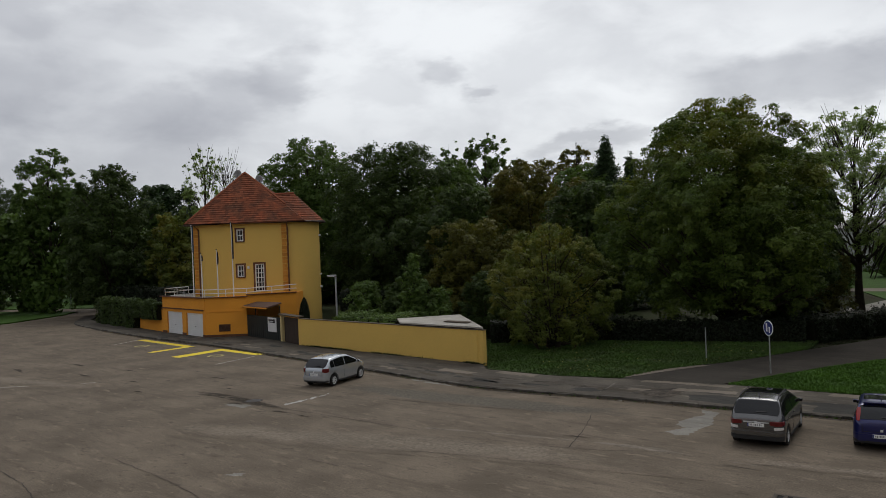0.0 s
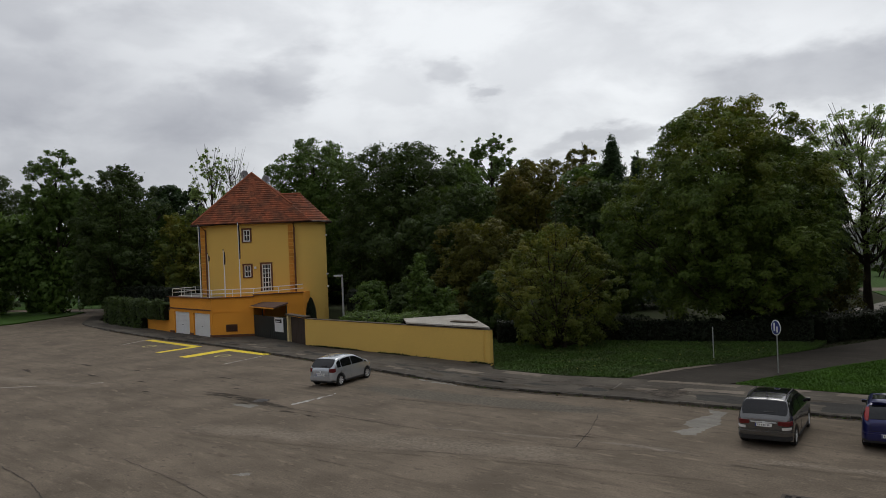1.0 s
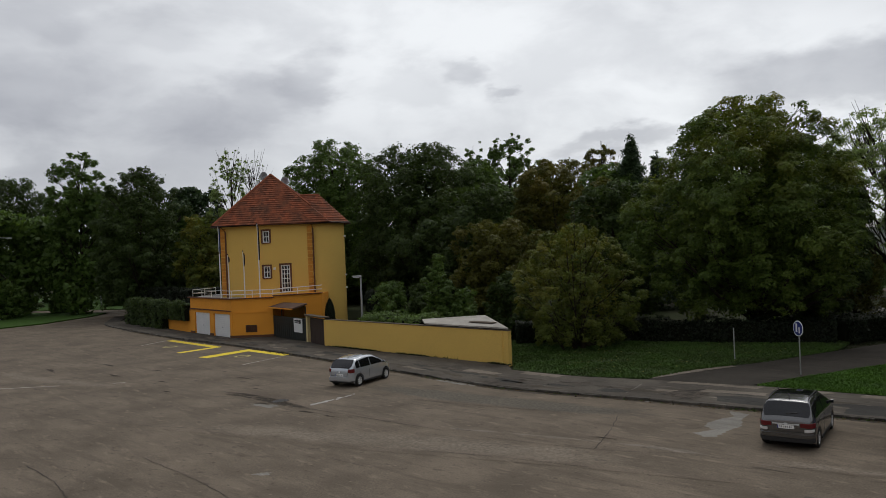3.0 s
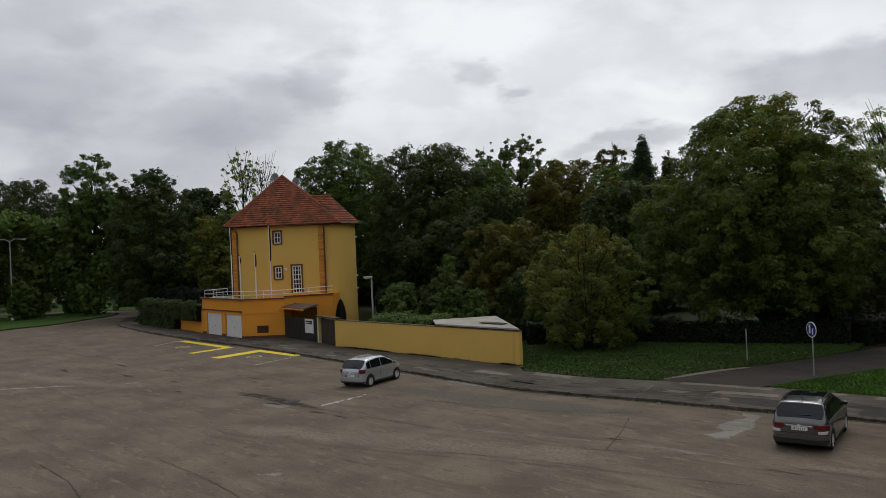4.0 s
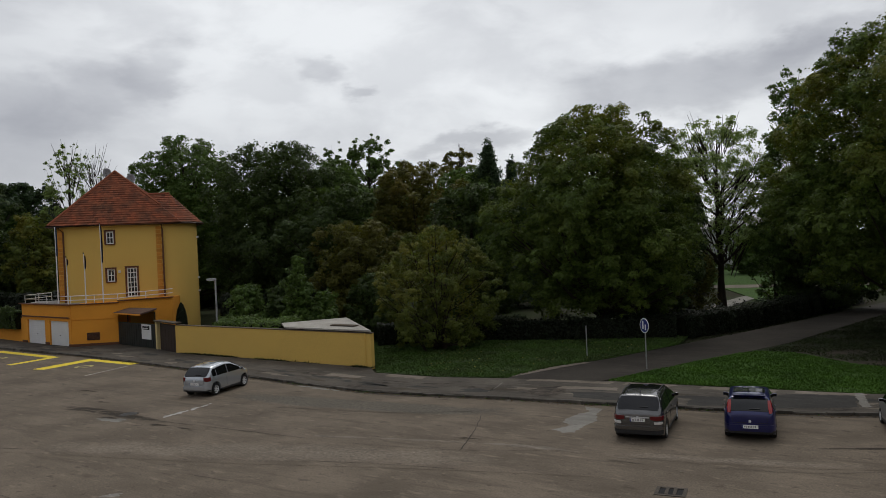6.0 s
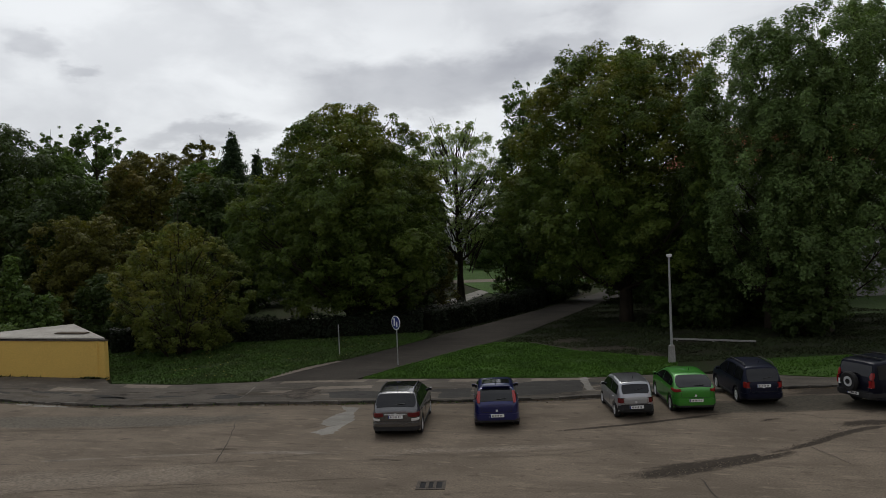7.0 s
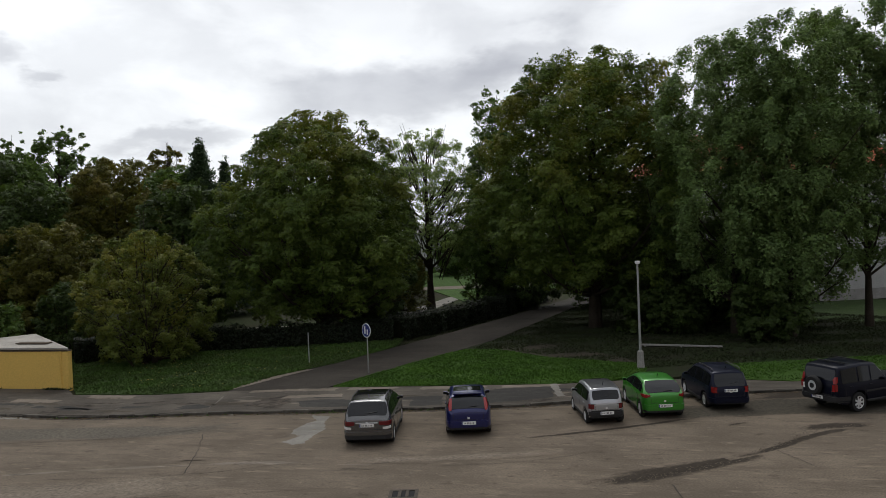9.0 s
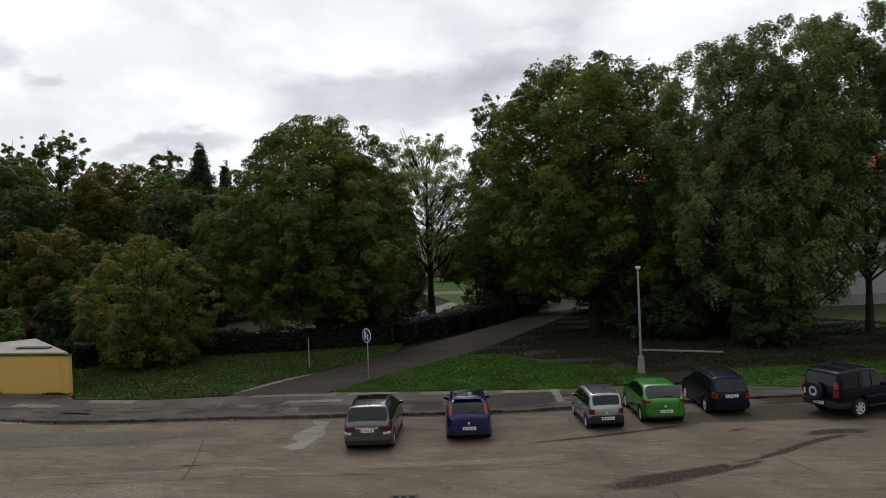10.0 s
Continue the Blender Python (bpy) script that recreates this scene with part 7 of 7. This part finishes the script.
for p, q in (((-0.6, 41.4), (1.2, 43.2)), ((3.4, 37.6), (4.8, 39.6)), ((7.0, 35.2), (8.4, 37.8)), ((17.6, 27.8), (19.0, 30.2)), ((-6.2, 47.4), (-4.2, 49.6)), ((-15.0, 57.2), (-13.0, 59.4))):
    tagged(part("pavement_joint", strip(bmesh.new(), smooth_line([p, ((p[0] + q[0]) / 2 + 0.1, (p[1] + q[1]) / 2), q], 0.3), 0.07, 0.1145, 0.6, rngc), M["kerb"]), "pale joint across the pavement", "joint", "", "structure")

# manhole and street drain
mh = thing("manhole_cover", pose(-9.45, 36.8, 0), "round dark iron manhole cover in the asphalt", "manhole")
part("rim", tube(bmesh.new(), [(0, 0, -0.05), (0, 0, 0.008)], 0.44, 24), M["crack"], mh)
part("lid", tube(bmesh.new(), [(0, 0, -0.04), (0, 0, 0.014)], 0.36, 24), M["dark_metal"], mh)
M["rusty"] = material("rusty_iron", (0.085, 0.070, 0.054), 0.8, 0.2, 0.4, 4, 30, 0.3, (0.045, 0.036, 0.028))
dr = thing("street_drain", pose(8.9, 20.1, 0, 0, 0, -32), "iron street drain grate in the asphalt", "drain")
part("frame", boxes(((0, 0.32, 0.0), (0.84, 0.1, 0.04)), ((0, -0.32, 0.0), (0.84, 0.1, 0.04)), ((0.37, 0, 0), (0.1, 0.54, 0.038)), ((-0.37, 0, 0), (0.1, 0.54, 0.038))), M["rusty"], dr)
part("pit", boxes(((0, 0, -0.02), (0.66, 0.56, 0.05))), M["underbody"], dr)
for i in range(2):
    part("bar", boxes(((-0.11 + i * 0.22, 0, 0.012), (0.09, 0.54, 0.03))), M["rusty"], dr)

# ---- sign, posts, lamps ----
sg = thing("road_sign", pose(16.2, 38.2, 0.1, 0, 0, -79), "round blue pedestrian path sign on a grey post", "road sign")
part("post", tube(bmesh.new(), [(0, 0.03, 0), (0, 0.03, 2.5)], 0.032, 8), M["galvanised"], sg, smooth=50)
bm = bmesh.new()
tube(bm, [(0, 0.0, 2.3), (0, -0.02, 2.3)], 0.39, 28)
disc = part("disc", bm, M["white_paint"], sg, "white rim")
part("face", tube(bmesh.new(), [(0, -0.02, 2.3), (0, -0.03, 2.3)], 0.34, 28), M["blue_sign"], disc, "blue sign face")
part("symbol", boxes(((-0.1, -0.036, 2.33), (0.12, 0.01, 0.42)), ((0.12, -0.036, 2.22), (0.1, 0.01, 0.3)), bevel=0.004), M["white_paint"], disc, "two plain white upright shapes")
pst = thing("post", pose(14.8, 43.4, 0.1), "thin pale metal post at the lawn's edge", "post")
part("pole", tube(bmesh.new(), [(0, 0, 0), (0, 0, 1.85)], 0.035, 8), M["galvanised"], pst, smooth=50)
part("cap", tube(bmesh.new(), [(0, 0, 1.85), (0, 0, 1.88)], 0.045, 8), M["dark_metal"], pst)

lamp = thing("street_lamp", pose(27.5, 29.3, 0.1), "grey steel street lamp on a concrete foot", "street lamp")
part("base", tube(bmesh.new(), [(0, 0, -0.05), (0, 0, 0.5), (0, 0, 0.9), (0, 0, 0.95)], [0.2, 0.17, 0.15, 0.08], 8), M["concrete"], lamp)
part("pole", tube(bmesh.new(), [(0, 0, 0.9), (0, 0, 3.0), (0, 0, 5.45)], [0.07, 0.06, 0.05], 10), M["galvanised"], lamp, smooth=50)
hd = part("lamp_head", boxes(((-0.05, -0.06, 5.5), (0.15, 0.26, 0.13)), bevel=0.03), M["lamp_glass"], lamp)
part("lamp_cover", boxes(((-0.05, -0.07, 5.43), (0.12, 0.2, 0.05)), bevel=0.015), M["lamp_glass"], hd)

lamp2 = thing("street_lamp", pose(-8.85, 62.0, 0), "slim lamp post behind the garden wall", "street lamp")
part("pole", tube(bmesh.new(), [(0, 0, 0), (0, 0, 5.1)], [0.09, 0.075], 8), M["galvanised"], lamp2, smooth=50)
hd = part("lamp_head", boxes(((-0.3, -0.05, 5.18), (0.75, 0.26, 0.13)), bevel=0.04), M["galvanised"], lamp2)
part("lamp_cover", boxes(((-0.35, -0.05, 5.1), (0.5, 0.2, 0.05)), bevel=0.015), M["lamp_glass"], hd)

lamp3 = thing("street_lamp", pose(-64.1, 101.3, 0), "tall street lamp with two opposed arms on the grass island", "street lamp")
part("pole", tube(bmesh.new(), [(0, 0, 0), (0, 0, 1.2), (0, 0, 11.0)], [0.16, 0.11, 0.07], 8), M["galvanised"], lamp3, smooth=50)
part("base", tube(bmesh.new(), [(0, 0, -0.02), (0, 0, 0.5)], [0.3, 0.24], 8), M["white_paint"], lamp3)
for s in (-1, 1):
    arm = part("arm", tube(bmesh.new(), [(0, 0, 10.9), (s * 0.7, 0, 11.25), (s * 1.5, 0, 11.2)], 0.06, 6), M["galvanised"], lamp3, smooth=50)
    h = part("lamp_head", boxes(((s * 1.85, 0, 11.18), (0.85, 0.34, 0.16)), bevel=0.05), M["galvanised"], lamp3)
    part("lamp_cover", boxes(((s * 1.9, 0, 11.08), (0.6, 0.26, 0.06)), bevel=0.02), M["lamp_glass"], h)
for x, y, hgt in ((-74.0, 137.0, 5.2), (-62.0, 126.0, 5.4)):
    l = thing("street_lamp", pose(x, y, 0), "short park lamp among the trees", "street lamp", "park lamps")
    part("pole", tube(bmesh.new(), [(0, 0, 0), (0, 0, hgt)], [0.09, 0.07], 8), M["galvanised"], l, smooth=50)
    part("lamp_head", boxes(((0, 0, hgt + 0.12), (0.5, 0.4, 0.22)), bevel=0.06), M["lamp_glass"], l)

# long pale beam lying under the trees
bar = thing("barrier", pose(34.2, 32.7, 0.1, 0, 0, -56), "long pale concrete beam lying low under the trees", "barrier")
part("beam", boxes(((0, 0, 0.11), (4.7, 0.14, 0.1)), bevel=0.02), M["concrete"], bar)
for u in (-2.1, 0, 2.1):
    part("foot", boxes(((u, 0, 0.03), (0.1, 0.1, 0.1)), bevel=0.02), M["concrete"], bar)

# ---- kerb stones ----
kerb = thing("kerb", pose(0, 0, 0), "worn grey kerb stones between car park and pavement", "kerb", "", "structure")
kl = smooth_line([(-44.5, 92), (-42.0, 86.3), (-36.2, 79.0), (-26.6, 68.2), (-18.9, 60.7), (-11.8, 52.9), (-4.9, 45.1), (1.2, 38.3), (6.8, 34.4), (12.2, 30.6), (17.3, 27.2), (20.6, 25.6), (28.8, 21.4), (36, 17.5)], 0.98)
stone = mesh_from("kerb_stone", boxes(((0, 0, 0.0), (0.96, 0.16, 0.30)), bevel=0.02), M["kerb"])
rk = random.Random(4)
for p, q in zip(kl, kl[1:]):
    ob = new("kerb_stone", stone)
    ob.parent = kerb
    a = math.degrees(math.atan2(q[1] - p[1], q[0] - p[0]))
    sc = math.dist(p, q) / 0.98
    ob.matrix_basis = pose((p[0] + q[0]) / 2, (p[1] + q[1]) / 2, -0.03 + rk.uniform(-0.035, 0.012), rk.uniform(-3, 3), 0, a + rk.uniform(-1, 1)) @ Matrix.Diagonal((sc, 1, 1, 1))

# Dark strip paints the kerb face's shadow together with gutter dirt.
dirt = [(p[0] + 0.18 * (q[1] - p[1]) / math.dist(p, q), p[1] - 0.18 * (q[0] - p[0]) / math.dist(p, q)) for p, q in zip(kl[14:], kl[15:])]
tagged(part("gutter_dirt", strip(bmesh.new(), dirt, 0.36, 0.003, 0.5, rk), M["pothole"]), "dark gutter line along the kerb: dirt and the painted shadow of its face", "dirt", "", "structure")

# leaves and weeds lying along the kerb
rngl = np.random.default_rng(3)
P_, N_ = [], []
for p, q in zip(kl[18:], kl[19:]):
    k = 40
    u = rngl.uniform(0, 1, k)
    off = -np.abs(rngl.normal(size=k)) * 0.16 - 0.1
    dx, dy = q[0] - p[0], q[1] - p[1]
    ln = math.hypot(dx, dy)
    P_.append(np.stack([p[0] + dx * u + dy / ln * -off, p[1] + dy * u - dx / ln * -off, np.full(k, 0.012)], 1))
    N_.append(np.stack([rngl.normal(size=k) * 0.3, rngl.normal(size=k) * 0.3, np.ones(k)], 1))
P_ = np.concatenate(P_)
M["litter"] = material("fallen_leaves", (0.075, 0.05, 0.022), 0.9, 0, 0.3, 3, 20, 0, None, 0.1, island=True)
tagged(new("fallen_leaves", leaves_mesh("fallen_leaves", P_, np.concatenate(N_), rngl.uniform(0.05, 0.14, len(P_)), M["litter"], rngl)), "brown fallen leaves along the kerb", "leaves", "", "stuff")


# ---- grass blades on the lawns ----
def inside(x, y, poly):
    c = np.zeros(len(x), bool)
    for (x0, y0), (x1, y1) in zip(poly, poly[1:] + poly[:1]):
        hit = ((y0 > y) != (y1 > y)) & (x < (x1 - x0) * (y - y0) / ((y1 - y0) or 1e-9) + x0)
        c ^= hit
    return c


def grass(poly, n, seed, label, size=0.1, mat="blade", base=0.12, thin=-1.2):
    """Many upright tapered blades, standing in uneven tufts."""
    rng = np.random.default_rng(seed)
    xs, ys = [p[0] for p in poly], [p[1] for p in poly]
    x, y = rng.uniform(min(xs), max(xs), n), rng.uniform(min(ys), max(ys), n)
    keep = inside(x, y, poly)
    x, y = x[keep], y[keep]
    keep = (np.sin(x * 1.3 + 2 * np.sin(y * 0.9)) + np.sin(y * 1.7 + x * 0.5) + rng.normal(size=len(x)) * 1.0) > thin
    x, y = x[keep], y[keep]
    m = len(x)
    a = rng.uniform(0, math.tau, m)
    w, h = size * rng.uniform(0.25, 0.5, m), size * rng.uniform(0.4, 1.0, m)
    v = np.empty((m, 3, 3), np.float32)
    v[:, 0] = np.stack([x - w * np.cos(a), y - w * np.sin(a), np.full(m, base)], 1)
    v[:, 1] = np.stack([x + w * np.cos(a), y + w * np.sin(a), np.full(m, base)], 1)
    v[:, 2] = np.stack([x + rng.normal(size=m) * size * 0.7, y + rng.normal(size=m) * size * 0.7, base + h], 1)
    me = bpy.data.meshes.new("grass")
    me.vertices.add(m * 3)
    me.vertices.foreach_set("co", v.ravel())
    me.loops.add(m * 3)
    me.loops.foreach_set("vertex_index", np.arange(m * 3, dtype=np.int32))
    me.polygons.add(m)
    me.polygons.foreach_set("loop_start", np.arange(0, m * 3, 3, dtype=np.int32))
    me.update(calc_edges=True)
    me.materials.append(M[mat])
    return tagged(new("grass", me), label, "grass", "", "stuff")


grass([(2.3, 43.0), (5.5, 40.15), (8.7, 38.45), (11.9, 40.75), (16.1, 42.45), (21.6, 45.65), (24, 49), (16, 52), (8, 56), (3, 56)], 150000, 81, "short uneven grass on the lawn by the garden wall", 0.12, "shaded_rough_blade")
grass([(13.15, 35.75), (17.5, 32.3), (22.0, 28.95), (25.6, 27.25), (27.6, 29.0), (28.3, 30.6), (26.2, 35.0), (25.8, 39.8), (24.3, 41.2), (22.6, 40.65), (17.5, 38.25)], 150000, 82, "short uneven grass on the triangular lawn")
grass([(28.9, 24.0), (30.2, 22.3), (36, 19.6), (46, 14.6), (48, 18), (40, 23), (31.5, 27.2)], 40000, 83, "shaded grass strip behind the kerb")


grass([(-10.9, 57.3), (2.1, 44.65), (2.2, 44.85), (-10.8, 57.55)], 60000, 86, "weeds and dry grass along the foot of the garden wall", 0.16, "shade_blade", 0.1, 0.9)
# Gutter weeds borrow the blades toned for the shaded lawn.
grass([(-11.6, 52.8), (-4.7, 45.0), (1.4, 38.2), (7.0, 34.3), (12.4, 30.5), (17.5, 27.1), (20.8, 25.5), (20.75, 25.3), (17.4, 26.85), (12.2, 30.2), (6.8, 34.0), (1.2, 37.9), (-4.9, 44.7), (-11.8, 52.5)], 150000, 87, "weeds growing in the gutter along the kerb", 0.11, "shaded_rough_blade", 0.0, 1.6)


# yellow fallen leaves on the lawn
rngy = np.random.default_rng(12)
n_ = 260
px_, py_ = rngy.uniform(5, 19, n_), rngy.uniform(40, 51, n_)
k_ = inside(px_, py_, [(3.3, 43.0), (6, 40.9), (8.9, 39.3), (11.9, 41.5), (16.1, 43.2), (21, 46.2), (16, 51), (8, 53)])
p_ = np.stack([px_[k_], py_[k_], np.full(k_.sum(), 0.2)], 1)
M["yellow_leaf"] = material("yellow_fallen_leaves", (0.34, 0.30, 0.07), 0.8, 0, 0.3, 3, 20, 0, None, 0.2, island=True)
tagged(new("fallen_leaves", leaves_mesh("fallen_leaves", p_, rngy.normal(size=(len(p_), 3)) * 0.3 + np.array([0, 0, 1]), rngy.uniform(0.06, 0.14, len(p_)), M["yellow_leaf"], rngy)), "yellow fallen leaves scattered on the lawn", "leaves", "", "stuff")
# worn concrete edging of the footpath
rag("path_edging", [(8.6, 38.75), (9.2, 38.7), (12.2, 40.3), (14.2, 41.2), (14.0, 41.5), (11.9, 40.75)], "worn", "pale worn concrete edging along the footpath", 97, 0.134)
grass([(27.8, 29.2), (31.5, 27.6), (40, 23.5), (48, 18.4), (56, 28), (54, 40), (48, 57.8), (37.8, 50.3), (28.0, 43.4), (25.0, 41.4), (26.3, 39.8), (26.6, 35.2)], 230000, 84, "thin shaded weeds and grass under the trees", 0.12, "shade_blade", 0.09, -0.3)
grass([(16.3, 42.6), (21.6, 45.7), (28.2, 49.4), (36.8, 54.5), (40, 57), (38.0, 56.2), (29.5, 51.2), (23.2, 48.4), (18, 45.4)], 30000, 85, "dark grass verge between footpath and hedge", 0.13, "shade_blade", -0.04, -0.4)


# ---- far buildings ----
def block(name, x, y, rot, lx, ly, eave, ridge, wall_m, roof_m, label, storeys, bays):
    t = thing(name, pose(x, y, 0, 0, 0, rot), label, "building")
    part("wall", boxes(((0, 0, eave / 2), (lx, ly, eave))), M[wall_m], t)
    part("plinth", boxes(((0, 0, 0.5), (lx + 0.06, ly + 0.06, 1.0))), M["concrete"], t)
    e = 0.5
    bm = bmesh.new()
    a = [bm.verts.new(v) for v in ((-lx / 2 - e, -ly / 2 - e, eave), (lx / 2 + e, -ly / 2 - e, eave), (lx / 2 + e, ly / 2 + e, eave), (-lx / 2 - e, ly / 2 + e, eave))]
    r = [bm.verts.new(v) for v in ((-lx / 2 + ly * 0.4, 0, ridge), (lx / 2 - ly * 0.4, 0, ridge))]
    for f in ((a[0], a[1], r[1], r[0]), (a[1], a[2], r[1]), (a[2], a[3], r[0], r[1]), (a[3], a[0], r[0]), (a[3], a[2], a[1], a[0])):
        bm.faces.new(f)
    part("roof", bm, M[roof_m], t)
    for side in (-1, 1):
        for i in range(bays):
            for s in range(storeys):
                wx, wz = -lx / 2 + lx * (i + 0.5) / bays, 2.3 + s * (eave - 1.5) / storeys
                w = part("window", boxes(((wx, side * (ly / 2 + 0.02), wz), (1.3, 0.08, 1.5))), M["white_paint"], t)
                part("pane", boxes(((wx, side * (ly / 2 + 0.065), wz), (1.12, 0.02, 1.32))), M["glass_dark"], w)
    return t


block("building", 64.4, 48.6, -23, 26, 12, 12.0, 16.0, "grey_wall", "red_roof", "large pale rendered building with red roof behind the trees", 4, 1)
block("building", 84.0, 140.0, -30, 22, 10, 8.0, 10.0, "grey_wall", "concrete", "distant pale house beyond the park lawn", 2, 6)
sheet("lawn", [(42, 68), (66, 80), (110, 150), (70, 150)], -0.05, 0.06, M["lawn"], "open green park lawn beyond the trees", "lawn")
sheet("footpath", [(44.5, 93.5), (52, 88.5), (60, 84.5), (66, 82.5), (69, 86.5), (62, 89.5), (54.5, 93.6), (47, 99)], -0.05, 0.075, M["worn"], "pale path across the open park lawn", "footpath")

sheet("lawn", [(49.5, 35.5), (52.5, 30.8), (68, 38.6), (64.5, 41.2), (57.4, 43.2)], -0.05, 0.108, M["shaded_lawn"], "shaded lawn in front of the pale building", "lawn")

def low_building(x, y, rot, lx, ly, h, wall_m, roof_m, label):
    t = thing("outbuilding", pose(x, y, 0, 0, 0, rot), label, "outbuilding")
    part("wall", boxes(((0, 0, h / 2), (lx, ly, h))), M[wall_m], t)
    part("roof", boxes(((0, 0, h + 0.08), (lx + 0.5, ly + 0.5, 0.16)), bevel=0.03), M[roof_m], t)
    for u in (-0.28, 0.2):
        w = part("window", boxes(((u * lx, -ly / 2 - 0.01, h * 0.6), (1.1, 0.08, 0.9))), M["white_paint"], t)
        part("pane", boxes(((u * lx, -ly / 2 - 0.055, h * 0.6), (0.95, 0.02, 0.75))), M["glass_dark"], w)


low_building(54.5, 52.5, -45, 7.0, 4.0, 3.2, "pale_wall", "red_roof", "low pale outbuilding with a reddish roof behind the trees")
garden = thing("low_wall", pose(49.5, 40.8, 0, 0, 0, -38), "low reddish brick wall under the trees", "wall")
part("wall_face", boxes(((0, 0, 0.75), (6.0, 0.25, 1.5)), bevel=0.02), M["pink_wall"], garden)
part("coping", boxes(((0, 0, 1.54), (6.1, 0.34, 0.08)), bevel=0.02), M["concrete"], garden)

sheet("footpath", [(17.0, 64.0), (21.0, 61.3), (23.6, 59.9), (26.9, 58.9), (29.3, 60.4), (36.0, 66.0), (48.0, 78.0), (47.0, 79.5), (35.0, 68.2), (30.4, 63.0), (27.9, 61.2), (24.6, 62.1), (21.9, 63.4), (17.6, 66.0)], -0.05, 0.05, M["patch"], "pale concrete park path behind the hedge", "footpath")

# plain long building added unseen behind the camera to dim light and reflections
block("building", -8.0, -20.0, 0, 120, 16, 13.0, 18.0, "pale_wall", "red_roof", "unseen plain building added behind the camera to dim light and reflections", 0, 0)
